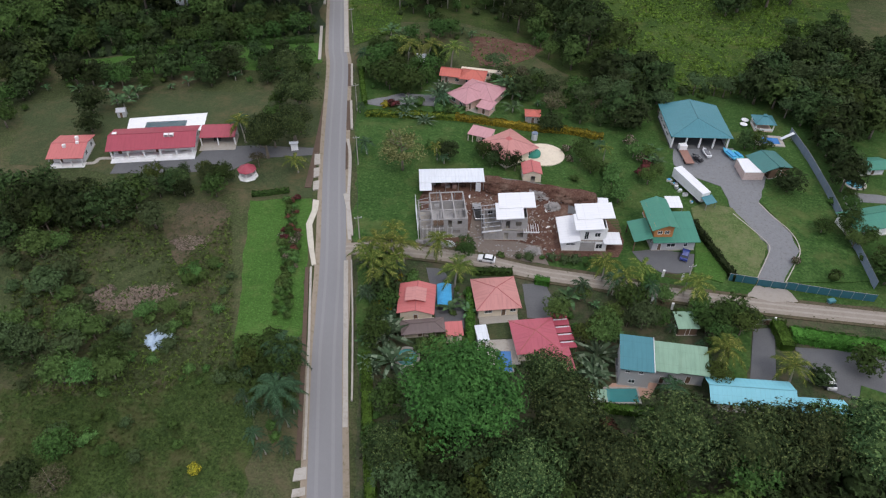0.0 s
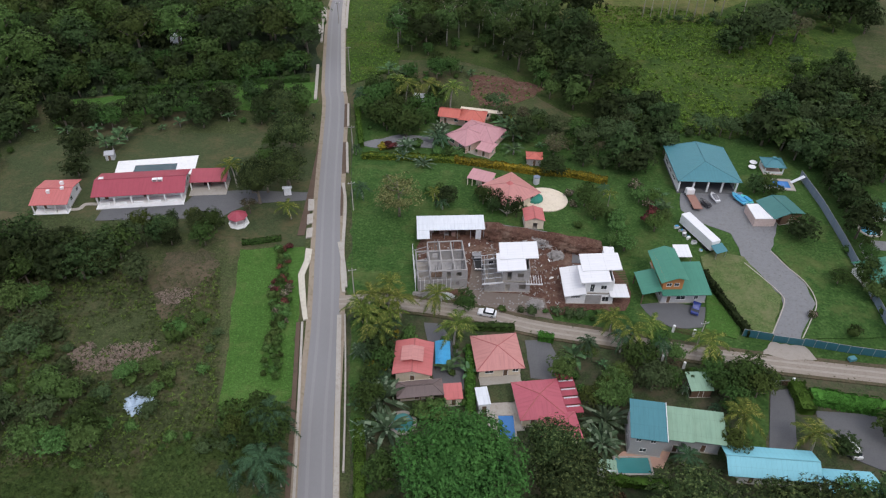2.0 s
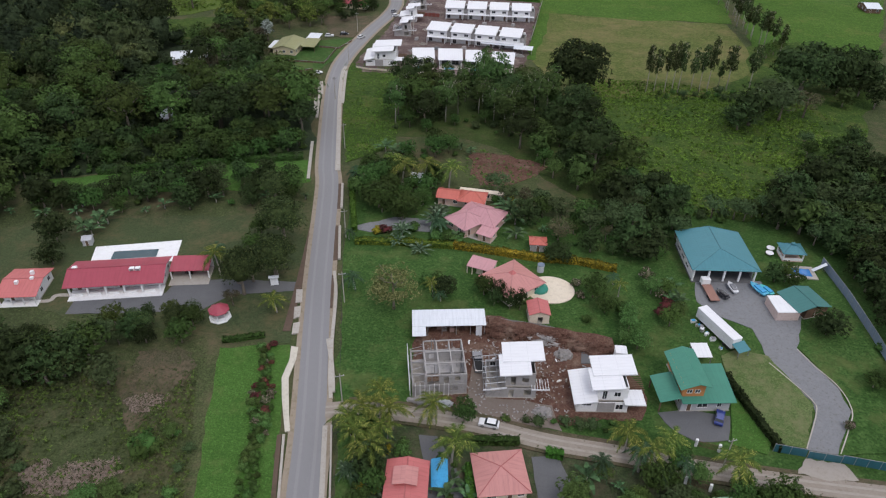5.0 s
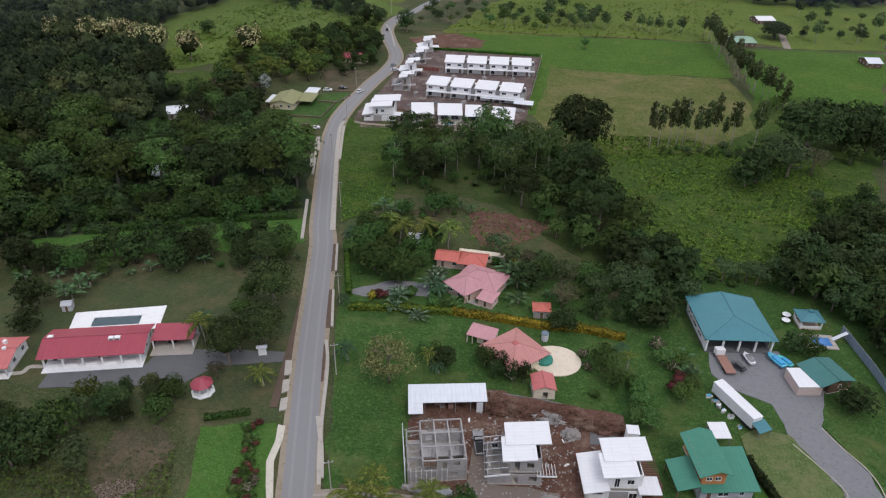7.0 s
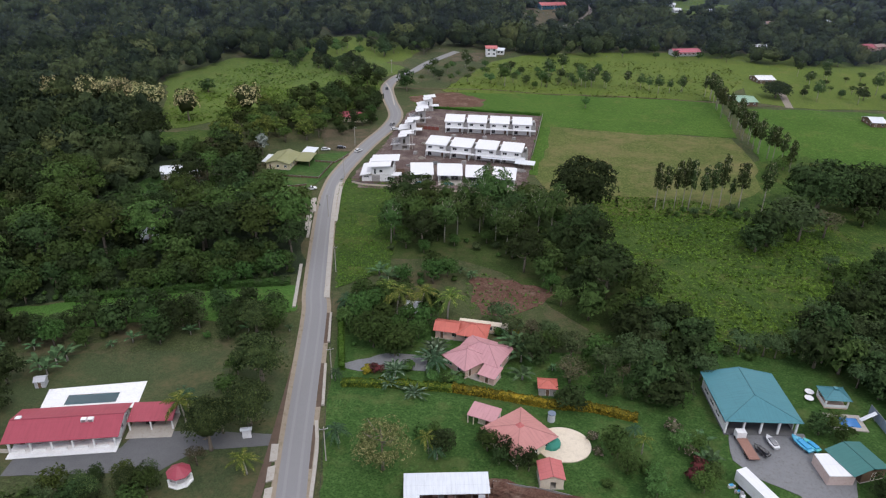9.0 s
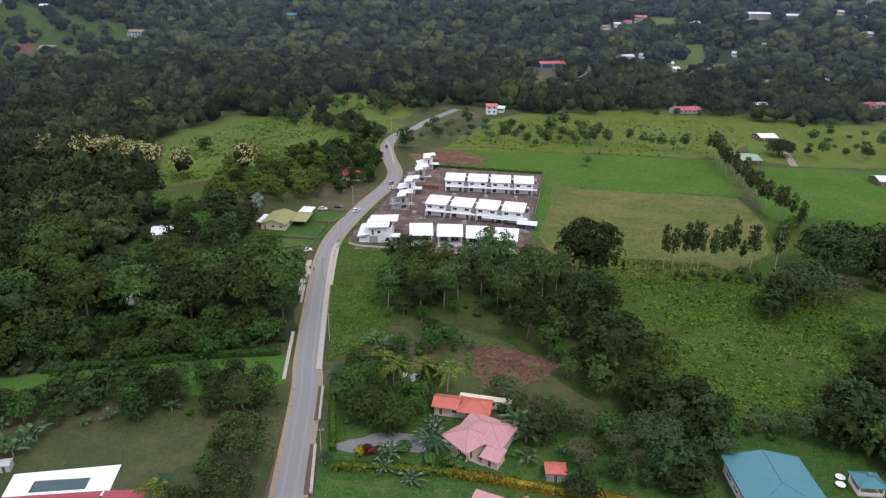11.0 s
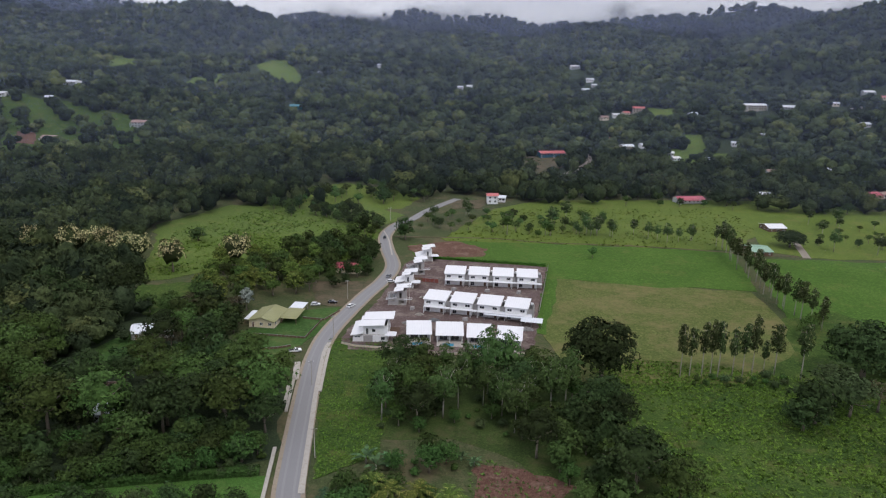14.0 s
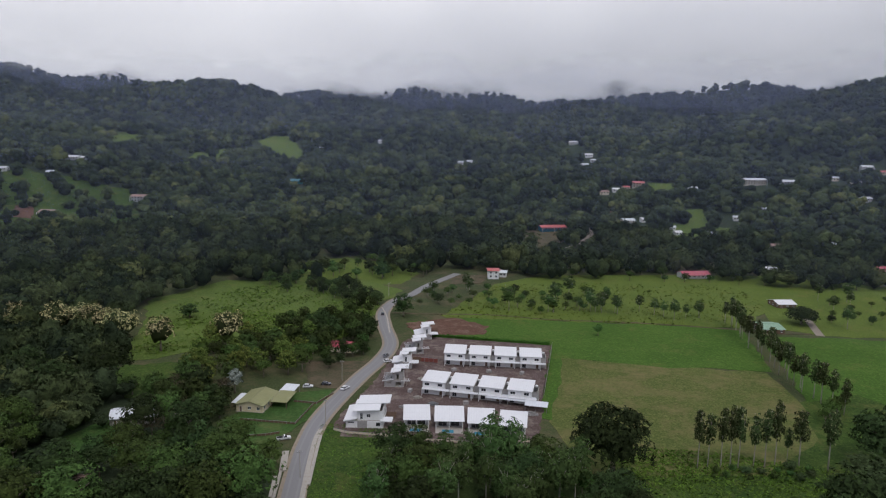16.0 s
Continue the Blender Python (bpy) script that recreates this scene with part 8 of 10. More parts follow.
# ---- long red-roofed house with its pool ----
x, y, L, W, turn = -95.7, 160.1, 24.3, 11.6, 12.3
ranch = root("long_red_roofed_house", x, y, 0, turn, "long white house with a crimson roof and a columned porch", "house")
walls(ranch, -L / 2 + 1.0, L / 2 - 0.8, -W / 2 + 3.0, W / 2 - 0.8, 0.3, 2.9, WHITE, s=[(1.2, 2.4, 0, 2.1, "door"), (4.0, 6.0, 0.9, 2.1, "window"), (8, 10, 0.9, 2.1, "window"), (11.5, 12.6, 0, 2.1, "door"), (14, 16, 0.9, 2.1, "window"), (18, 19.6, 0.9, 2.1, "window")])
gable_roof(ranch, -L / 2, L / 2, -W / 2, W / 2, 3.2, 1.7, R_RED, "x", fill=WHITE)
part("porch_floor", Form().box(-L / 2 + 1.0, L / 2 - 0.6, -W / 2 - 1.4, -W / 2 + 2.9, 0, 0.3), WHITE, ranch)
for i in range(6):
    post(ranch, -L / 2 + 1.3 + (L - 2.4) * i / 5, -W / 2 + 0.5, 0.3, 3.2, 0.2, WHITE, "column")
for i in range(5):
    part("low_wall", Form().box(-L / 2 + 1.6 + (L - 2.4) * i / 5, -L / 2 + 1.0 + (L - 2.4) * (i + 0.75) / 5, -W / 2 + 0.4, -W / 2 + 0.6, 0.3, 0.9), WHITE, ranch)
for u, w in ((-L / 2 + 1.6, -0.6), (L * 0.16, 1.2), (L * 0.22, 1.2)):
    c = part("cooling_unit", Form().box(u - 0.6, u + 0.6, -w - 0.5, -w + 0.5, 3.3, 5.1), WHITE, ranch, "white rooftop cooling unit")
    part("unit_grille", Form().box(u - 0.45, u + 0.45, -w - 0.53, -w - 0.505, 4.3, 5.0), STEEL, c)
x, y, L, W, turn = -79.0, 166.0, 10.1, 6.0, 9.8
cport = root("red_carport", x, y, 0, turn, "open carport with a crimson sheet roof", "carport")
shed_roof(cport, -L / 2, L / 2, -W / 2, W / 2, 2.8, 3.5, R_RED)
part("back_wall", Form().box(-L / 2 + 0.2, L / 2 - 0.2, W / 2 - 0.4, W / 2 - 0.2, 0, 3.2), WHITE, cport)
part("floor_slab", Form().box(-L / 2, L / 2, -W / 2 - 2.5, W / 2 - 0.2, 0, 0.15), CONCRETE, cport)
for px in (-L / 2 + 0.3, 0, L / 2 - 0.3):
    post(cport, px, -W / 2 + 0.3, 0.15, 2.8, 0.15)
car("dark_car", -79.6, 166.5, 95, CARK, "black car parked under the red carport", 4.2)
x, y, L, W, turn = -116.9, 153.5, 9.8, 11.9, 9.6
guest = root("red_guest_house", x, y, 0, turn, "white guest house with a faded red roof and porch", "house")
walls(guest, -L / 2 + 0.6, L / 2 - 0.8, -W / 2 + 2.4, W / 2 - 0.6, 0.2, 2.7, WHITE)
gable_roof(guest, -L / 2, L / 2, -W / 2, W / 2, 3.0, 1.3, R_CORAL, "x", fill=WHITE)
part("porch_floor", Form().box(-L / 2 + 0.4, L / 2 - 0.4, -W / 2 - 0.2, -W / 2 + 2.3, 0, 0.2), WHITE, guest)
for i in range(4):
    post(guest, -L / 2 + 0.6 + (L - 1.3) * i / 3, -W / 2 + 0.4, 0.2, 3.0, 0.13)
for u, w in ((1.2, -2.4), (2.2, 0.2), (-1.0, 1.6)):
    part("vent", Form().box(u - 0.4, u + 0.4, -w - 0.4, -w + 0.4, 3.2, 4.75), WHITE, guest)
deckp = [(-107.7, 166.5), (-110.0, 174.3), (-87.9, 180.2), (-85.7, 170.3)]
area("pool_deck", deckp, WHITE, "white paved pool deck", "terrace", 0, z=0.12)
pool("long_pool", -97.7, 172.0, 11.9, 3.8, 12.5, POOLD, "dark blue rectangular pool in a white deck", WHITE, deck=0.3)
area("estate_drive", [(-103.2, 146.2), (-103.7, 151.9), (-82.6, 156.8), (-81.1, 162.3), (-67.2, 164.2), (-50.3, 165.0), (-48.7, 161.8), (-65.4, 158.2), (-71.1, 151.2), (-85.8, 148.7)], DARK_DRIVE, "dark asphalt forecourt", "driveway", 0.2, z=0.12)
strip("garden_path", smooth_line([(-112.5, 149.9), (-109.7, 150.7), (-109.1, 152.7), (-105.7, 153.3)]), -0.6, 0.6, 0, 0.16, CONCRETE, "pale curved garden path", "path")
gaz = root("octagonal_gazebo", -65.5, 149.2, 0, 10, "white octagonal gazebo with a crimson roof", "gazebo")
f, g = Form(), Form()
f.v = [(2.6 * math.cos(math.pi * i / 4), 2.6 * math.sin(math.pi * i / 4), 2.6) for i in range(8)] + [(0, 0, 4.2)] + [(2.6 * math.cos(math.pi * i / 4), 2.6 * math.sin(math.pi * i / 4), 2.5) for i in range(8)]
f.f = [(i, (i + 1) % 8, 8) for i in range(8)] + [(i, 9 + i, 9 + (i + 1) % 8, (i + 1) % 8) for i in range(8)] + [tuple(range(16, 8, -1))]
part("roof", f, R_RED, gaz, uv=True)
part("floor_slab", Form().disc(0, 0, 2.7, 2.7, 0, 0.3, 8), WHITE, gaz)
for i in range(8):
    w = math.pi * i / 4
    post(gaz, 2.25 * math.cos(w), 2.25 * math.sin(w), 0.3, 2.5, 0.09)
    a, b = Vector((2.2 * math.cos(w), 2.2 * math.sin(w), 0.3)), Vector((2.2 * math.cos(w + math.pi / 4), 2.2 * math.sin(w + math.pi / 4), 0.3))
    if i != 2:
        part("low_wall", Form().slab([tuple(a + Vector((0, 0, 0.8))), tuple(b + Vector((0, 0, 0.8))), tuple(b * 0.95 + Vector((0, 0, 0.815))), tuple(a * 0.95 + Vector((0, 0, 0.815)))], 0.75), WHITE, gaz)
x, y, L, W, turn = -112.8, 175.7, 1.9, 3.7, 16.1
gsh = root("grey_tool_shed", x, y, 0, turn, "small grey tool shed on the lawn", "shed")
walls(gsh, -1.2, 1.2, -1.2, 1.2, 0, 2.0, GREYWALL, n=[], e=[], w=[], s=[(0.7, 1.6, 0, 1.8, "door")])
gable_roof(gsh, -1.4, 1.4, -1.4, 1.4, 2.0, 0.6, GREYWALL, "x", fill=GREYWALL)



# ---- terrace houses north of the grove ----
area("estate_site", [(-62.4, 315.7), (-67.0, 325.0), (-66.0, 340.0), (-62.0, 364.0), (-58.8, 404.0), (-57.5, 432.0), (-52.0, 446.0), (-20.9, 440.7), (18.3, 437.1), (11.8, 368.8), (9.3, 333.2), (3.7, 317.2), (-30.4, 314.8), (-45.1, 317.0)], grass("site_soil_north", (0.085, 0.056, 0.04), (0.125, 0.088, 0.064), (0.17, 0.13, 0.10), 0.08, 0.8, 0.9, (0.24, 0.2, 0.17), 0.58), "bare brown soil round the new terrace houses", "soil", 1.0, z=0.16)


def town_house(L, W):
    """One two-storey terrace house: white sheet roof, windows, recessed grey link, porch roof."""
    ob = root("terrace_house", 0, 0, 0, 0, "new white two-storey terrace house with a white sheet roof", "house", "terrace houses")
    b = L * 0.8
    walls(ob, -L / 2, -L / 2 + b, -W / 2, W / 2, 0.15, 5.6, WHITE, s=[(0.8, 2.6, 0.1, 2.2, "window"), (b - 2.2, b - 1.0, 0, 2.2, "door"), (0.9, 2.9, 3.6, 4.8, "window"), (b - 3.0, b - 1.0, 3.6, 4.8, "window")], n=[], e=[], w=[])
    shed_roof(ob, -L / 2 - 0.5, -L / 2 + b + 0.5, -W / 2 - 0.7, W / 2 + 0.5, 5.85, 6.8, R_WHITE)
    walls(ob, -L / 2 + b + 0.19, L / 2 - 0.02, -W / 2 + 1.2, W / 2 - 2, 0.15, 5.0, BLOCK, n=[], e=[], w=[], s=[])
    part("porch_roof", Form().box(-L / 2 + 0.1, L / 2 - 0.1, -W / 2 - 2.2, -W / 2 - 0.02, 2.75, 2.95), R_WHITE, ob, uv=True)
    for px in (-L / 2 + 0.3, -L / 2 + b - 0.3):
        post(ob, px, -W / 2 - 2.0, 0, 2.75, 0.12)
    part("roof_tank", Form().box(L / 2 - 1.5, L / 2 - 0.5, W / 2 - 3.4, W / 2 - 2.4, 5.15, 6.0), WHITE, ob)
    return ob


def terrace(x, y, L, W, turn, n, first):
    """A row of n houses along the rectangle."""
    a = radians(turn)
    for i in range(n):
        u = -L / 2 + L * (i + 0.5) / n
        m = pose(x + u * math.cos(a), y + u * math.sin(a), 0.1, 0, 0, turn)
        if i == 0 and first is None:
            first = town_house(L / n, W)
            first.matrix_basis = m
        else:
            copy_thing(first, m)
    return first


x, y, L, W, turn = -9.5, 404.1, 47.1, 13.9, -0.1
unit = terrace(x, y, L, 10.0, turn, 4, None)
x, y, L, W, turn = -14.4, 362.5, 47.6, 17.5, -8.0
terrace(x, y, L, 10.0, turn, 4, unit)


def pool_villa(x, y, L, W, turn):
    """Single-storey house with a white roof, a veranda and a plunge pool."""
    ob = root("white_bungalow", x, y, 0.1, turn, "new single-storey white house with a veranda and plunge pool", "house", "white bungalows")
    walls(ob, -L / 2 + 0.5, L / 2 - 0.5, -W / 2 + 3.0, W / 2 - 0.5, 0.1, 3.0, GREYWALL, s=[(1.0, 4.2, 0, 2.3, "window"), (L - 5.5, L - 2.3, 0, 2.3, "window")])
    shed_roof(ob, -L / 2, L / 2, -W / 2, W / 2, 3.2, 4.6, R_WHITE)
    for i in range(3):
        post(ob, -L / 2 + 0.7 + (L - 1.4) * i / 2, -W / 2 + 0.4, 0, 3.15, 0.13)
    part("veranda_floor", Form().box(-L / 2 + 0.5, L / 2 - 0.5, -W / 2 - 3.4, -W / 2 + 2.9, -0.1, 0.12), CONCRETE, ob)
    part("plunge_pool", Form().box(-2.6, 1.6, -W / 2 - 3.0, -W / 2 - 0.6, 0.13, 0.2), POOLW, ob)
    return ob


for i, (x, y, L, W, turn) in enumerate([(-37.1, 332.0, 10.1, 12.9, 7.9), (-24.9, 332.4, 11.1, 12.9, 5.4), (-13.0, 332.0, 10.2, 13.2, 2.5), (-1.1, 331.1, 10.3, 13.0, -2.7)]):
    pool_villa(x, y, L, 11.5, turn)
site_villa(-55.4, 330.5, 16.0, 19.7, 4.4, True, 16.0)
site_villa(-51.5, 370.5, 12.0, 10.3, 11.5, False, 10.5)
site_villa(-51.6, 394.4, 11.4, 10.3, 12.4, True, 10.5)
site_villa(-49.2, 416.2, 11.1, 11.7, 13.3, False, 10.5)
site_villa(-48.0, 440.9, 11.6, 11.3, 13.9, True, 10.5)

hedge("estate_hedge", [(-45.4, 443.5), (-14.9, 440.6), (17.7, 437.8)], 1.3, 1.5, L_HEDGE, "clipped green hedge behind the terrace houses")
panel_fence("estate_wall", [(19.1, 437.0), (15.2, 398.4), (11.7, 365.6)], 1.7, CONCRETE, "pale concrete panel wall beside the terrace houses", 3.0)
panel_fence("estate_fence", [(-66.0, 320.5), (-60.0, 318.5), (-45.3, 318.0), (-33.7, 316.5), (-10.3, 316.2), (4.8, 320.3)], 0.9, CREAM, "low pale post fence before the bungalows", 1.8)
panel_fence("site_hoarding", [(-47.0, 402.0), (-36.5, 401.0)], 2.0, surf("brick_red_panel", (0.2, 0.06, 0.05), (0.26, 0.085, 0.065), 1.0, 0.8, 0.2), "brick red hoarding beside the terrace", 2.1)
for u, v, w in ((-2.0, 354.5, 20.0), (8.0, 349.5, 9.0)):
    shed = root("lean_to", u, v, 0.1, -8.0, "zinc lean-to roof on thin posts before the terrace", "shed")
    shed_roof(shed, -w / 2, w / 2, -2.2, 2.2, 2.5, 3.0, R_ZINC)
    for px in (-w / 2 + 0.3, 0, w / 2 - 0.3):
        post(shed, px, -2.0, 0, 2.5, 0.08, STEEL)
for k, (u, v) in enumerate([(-40.0, 356.0), (-33.0, 350.0), (-25.0, 346.0), (-41.0, 378.0), (-36.0, 385.0), (-22.0, 385.0), (-6.0, 384.0), (5.0, 380.0), (-43.0, 345.0), (-30.0, 423.0), (-8.0, 424.0), (6.0, 345.0)]):
    heap("rubble_mound", u, v, 1.6 + 0.5 * (k % 3), 1.2 + 0.3 * (k % 2), 0.7 + 0.2 * (k % 3), (CONCRETE, GRAVEL, BLOCK)[k % 3], "small heap of builders' sand and rubble", 300 + k)
for k, (u, v) in enumerate([(-37.0, 366.0), (-20.0, 352.0), (-12.0, 391.0), (-28.0, 391.0), (3.0, 391.0), (-44.0, 362.0)]):
    pile = root("block_stack", u, v, 0.16, 15 * k, "stack of grey concrete blocks on the building site", "blocks", "block stacks")
    for lay in range(3):
        part("layer", Form().box(-1.1 + 0.1 * lay, 1.1 - 0.06 * lay, -0.7, 0.7, 0.4 * lay, 0.39 + 0.4 * lay), BLOCK, pile)

# ---- homes west of the road ----
x, y, L, W, turn = -101.5, 339.7, 11.8, 16.3, -2.8
olive = root("olive_roofed_house", x, y, 0, turn, "cream farmhouse with a mossy olive roof", "house")
walls(olive, -L / 2 + 0.6, L / 2 - 0.6, -W / 2 + 0.6, W / 2 - 0.6, 0.2, 2.8, BEIGE)
gable_roof(olive, -L / 2, L / 2, -W / 2, W / 2, 3.0, 1.6, R_OLIVE, "y", fill=BEIGE)
shed_roof(olive, L / 2 + 0.05, L / 2 + 7.0, -W / 2 + 6, W / 2 + 1, 2.7, 3.2, R_OLIVE)
for px in (L / 2 + 0.6, L / 2 + 6.7):
    post(olive, px, -W / 2 + 6.3, 0, 2.7, 0.1, TIMBER)
shed_roof(olive, -L / 2 - 2.6, -L / 2 - 0.05, -W / 2 + 3, W / 2 - 4, 2.4, 2.8, R_ZINC)
for py in (-W / 2 + 3.3, W / 2 - 4.3):
    post(olive, -L / 2 - 2.4, py, 0, 2.4, 0.08, TIMBER)
x, y, L, W, turn = -92.6, 351.4, 6.0, 10.0, -3.7
zinc = root("zinc_roofed_carport", x, y, 0, turn, "open carport with a pale zinc roof", "carport")
shed_roof(zinc, -L / 2, L / 2, -W / 2, W / 2, 2.6, 3.1, R_ZINC)
for px in (-L / 2 + 0.2, L / 2 - 0.2):
    for py in (-W / 2 + 0.2, W / 2 - 0.2):
        post(zinc, px, py, 0, 2.6, 0.08, STEEL)
for lab, rm, wm, (x, y, L, W, turn) in [
    ("house with a patchy pale zinc roof among trees", R_ZINC, BLOCK, (-141.3, 320.1, 16.2, 11.1, 18.9)),
    ("low outbuilding with a dull grey roof", R_DARK, TIMBER, (-121.7, 318.6, 8.5, 6.7, 8.0)),
    ("red-roofed house behind garden trees", R_RED, CREAM, (-85.4, 414.7, 16.7, 10.9, -3.8)),
    ("pale tin roof in a forest clearing", R_ZINC, GREYWALL, (-122.4, 257.3, 8.4, 9.4, 13.8)),
    ("tin-roofed hut in the wood", R_RUST, TIMBER, (-130.9, 271.4, 4.1, 4.2, 7.5)),
    ("open barn with a pale green roof", R_PALEG, TIMBER, (142.8, 485.9, 13.0, 16.7, 9.2)),
    ("long shed with a white sheet roof", R_WHITE, TIMBER, (173.8, 548.3, 12.8, 14.1, 9.8)),
    ("white-roofed shed at the field's edge", R_ZINC, TIMBER, (204.6, 449.3, 8.5, 13.3, 1.4)),
    ("small white shed by the hedge", R_WHITE, WHITE, (-96.9, 203.2, 3.0, 3.2, 12.8)),
    ("pale shed beside the drive", R_ZINC, WHITE, (-56.1, 163.1, 2.6, 1.2, 15.5)),
]:
    ob = root("farm_building", x, y, 0, turn, lab, "building")
    walls(ob, -L / 2 + 0.5, L / 2 - 0.5, -W / 2 + 0.5, W / 2 - 0.5, 0.1, 2.6, wm)
    gable_roof(ob, -L / 2, L / 2, -W / 2, W / 2, 2.75, min(1.6, W * 0.16), rm, "x", fill=wm)
for line in ([(-102.6, 324.5), (-92.5, 323.9), (-81.2, 323.4), (-79.7, 343.3)], [(-88.3, 344.5), (-78.8, 343.5), (-74.9, 355.0)], [(-95.8, 310.2), (-88.5, 312.6), (-84.2, 315.1)]):
    panel_fence("yard_fence", line, 0.9, TIMBER, "dark weathered timber yard fence", 1.6)
car("white_pickup", -81.3, 310.8, 25, CARW, "white pickup parked on the verge", 5.0, 1.85, True, 0.05)
car("white_car", -87.4, 361.1, 10, CARW, "white car parked in the farm yard", 4.3, z=0.05)
car("dark_car", -80.6, 364.8, 5, CARK, "dark car parked in the farm yard", 4.3, z=0.05)
car("white_car", -71.3, 360.8, 62, CARW, "white car on the asphalt road", 4.4)
car("dark_car", -62.2, 406.1, 80, CARG, "dark grey car on the asphalt road", 4.4)
car("white_car", -59.6, 398.0, 20, CARW, "white car parked by the terrace houses", 4.3)
car("dark_car", -78.1, 483.0, 100, CARK, "dark car far along the asphalt road", 4.3)

# ---- far homes on the slopes ----
for x, y, width, storeys, rm, wm in FARHOMES:
    z = float(rise(x, y)) + 0.6
    half, deep, top = width / 2, min(5.0, 2.2 + width * 0.16), 2.9 * storeys
    ob = root("hillside_house", x, y, z, 6 + 14 * math.sin(x), "far house with pale walls on the wooded slope", "house", "far houses")
    part("wall", Form().box(-half, half, -deep, deep, -4.0, top), wm, ob)
    gable_roof(ob, -half - 0.7, half + 0.7, -deep - 0.8, deep + 0.8, top, 0.9 + deep * 0.18, rm, "x", fill=wm)
    n = max(2, int(width / 3.2))
    for lev in range(storeys):
        for i in range(n):
            u = -half + width * (i + 0.5) / n
            part("window", Form().box(u - 0.7, u + 0.7, -deep - 0.06, -deep + 0.02, 0.9 + 2.9 * lev, 2.2 + 2.9 * lev), PANE, ob)
    if width > 12:
        part("veranda_roof", Form().box(-half, half, -deep - 3.2, -deep - 0.85, top - 0.5, top - 0.38), rm, ob)
        for u in (-half + 0.3, 0, half - 0.3):
            post(ob, u, -deep - 3.0, -4.0, top - 0.5, 0.14, WHITE)
f = ribbon(HILLROAD, -3, 3, 0, 0)
f.v = [(x, y, float(rise(x, y)) + (1.4 if z > -1 else 0)) for x, y, z in f.v]
lone("hill_road", f, DIRT_ROAD, "pale dirt road climbing the wooded slope", "road", kind="structure")


# ---- kerbs, drains and street furniture ----
def kerb(pts, w, h, label="pale concrete roadside strip", name="kerb", mat=None):
    return strip(name, smooth_line(pts, 3) if len(pts) > 2 else [np.array(p) for p in pts], -w / 2, w / 2, -0.1, h + 0.1, mat or CONCRETE, label, "kerb")


PALESTONE = surf("pale_concrete", (0.5, 0.46, 0.37), (0.6, 0.56, 0.47), 1.2, 0.9, 0.4, (0.36, 0.32, 0.25))
DRAIN = surf("drain_soil", (0.09, 0.06, 0.045), (0.13, 0.09, 0.065), 1.0, 0.95, 0.8, (0.06, 0.055, 0.03))
kerb([(-32.4, 118.6), (-29.3, 102.8), (-26.4, 88.1), (-23.5, 73.1)], 1.0, 0.22, "pinkish concrete footway beside the road")
kerb([(-31.1, 118.7), (-27.8, 102.9), (-25.0, 88.2), (-23.4, 79.2)], 0.35, 0.5, "low concrete drain wall")
kerb([(-37.7, 144.2), (-35.0, 136.1), (-32.9, 127.8)], 1.0, 0.3, "concrete apron at the lane's mouth")
kerb([(-42.1, 170.3), (-39.5, 160.6), (-36.2, 140.8), (-34.5, 132.1), (-32.9, 126.0)], 0.8, 0.35)
kerb([(-45.4, 192.3), (-42.0, 176.0)], 0.7, 0.4)
kerb([(-49.9, 217.0), (-47.0, 202.1)], 0.7, 0.4)
kerb([(-66.3, 290.1), (-59.6, 256.5), (-52.8, 225.0)], 0.9, 0.4)
kerb([(-53.4, 225.3), (-58.7, 251.3), (-65.5, 284.5), (-70.1, 310.6), (-70.6, 320.5)], 1.5, 0.3)
kerb([(-63.4, 280.3), (-67.3, 302.9), (-69.2, 315.2)], 1.1, 0.4)
for pts in ([(-46.3, 192.5), (-42.9, 175.3)], [(-50.8, 216.9), (-47.8, 201.6)], [(-42.2, 168.8), (-39.8, 155.2)]):
    kerb(pts, 1.2, 0.145, "dark open roadside drain", "drain", DRAIN)
kerb([(-41.0, 115.4), (-36.8, 95.7), (-33.4, 79.4), (-30.6, 65.5)], 0.9, 0.138, "brown soil strip along the road", "drain", DRAIN)
kerb([(-40.1, 115.5), (-35.8, 95.8), (-32.3, 79.5), (-29.4, 65.6)], 0.5, 0.3)
kerb([(-53.8, 196.4), (-50.4, 168.0), (-48.2, 146.0)], 1.8, 0.132, "brown soil drain along the road", "drain", DRAIN)
area("drive_apron", [(-45.6, 140.9), (-43.9, 140.7), (-43.3, 136.6), (-43.5, 131.1), (-40.6, 121.1), (-39.1, 116.5), (-40.1, 116.2), (-43.2, 124.8), (-45.0, 130.9), (-44.8, 136.4)], PALESTONE, "curved pale concrete apron", "pavement", 0, z=0.3)
for q in ([(-50.0, 161.6), (-48.4, 161.8), (-47.3, 157.0), (-48.8, 156.3)], [(-48.6, 154.7), (-47.1, 155.4), (-46.3, 151.4), (-47.7, 150.5)], [(-47.3, 148.7), (-45.8, 149.4), (-45.1, 145.5), (-46.6, 144.9)], [(-30.7, 63.6), (-28.7, 64.3), (-28.2, 61.9), (-30.5, 61.3)], [(-30.1, 59.7), (-28.0, 60.4), (-27.7, 58.9), (-30.0, 58.2)]):
    area("drain_slab", q, CONCRETE, "concrete slab bridging the roadside drain", "slab", 0, z=0.34)
kerb([(-66.9, 245.4), (-61.6, 218.9)], 1.0, 0.35)
kerb([(-74.8, 288.9), (-70.3, 265.9)], 0.9, 0.35)
kerb([(-77.5, 301.5), (-74.1, 288.0)], 2.2, 0.35, "pale concrete slab by the road")
kerb([(-75.2, 284.1), (-72.5, 271.7)], 1.0, 0.35)
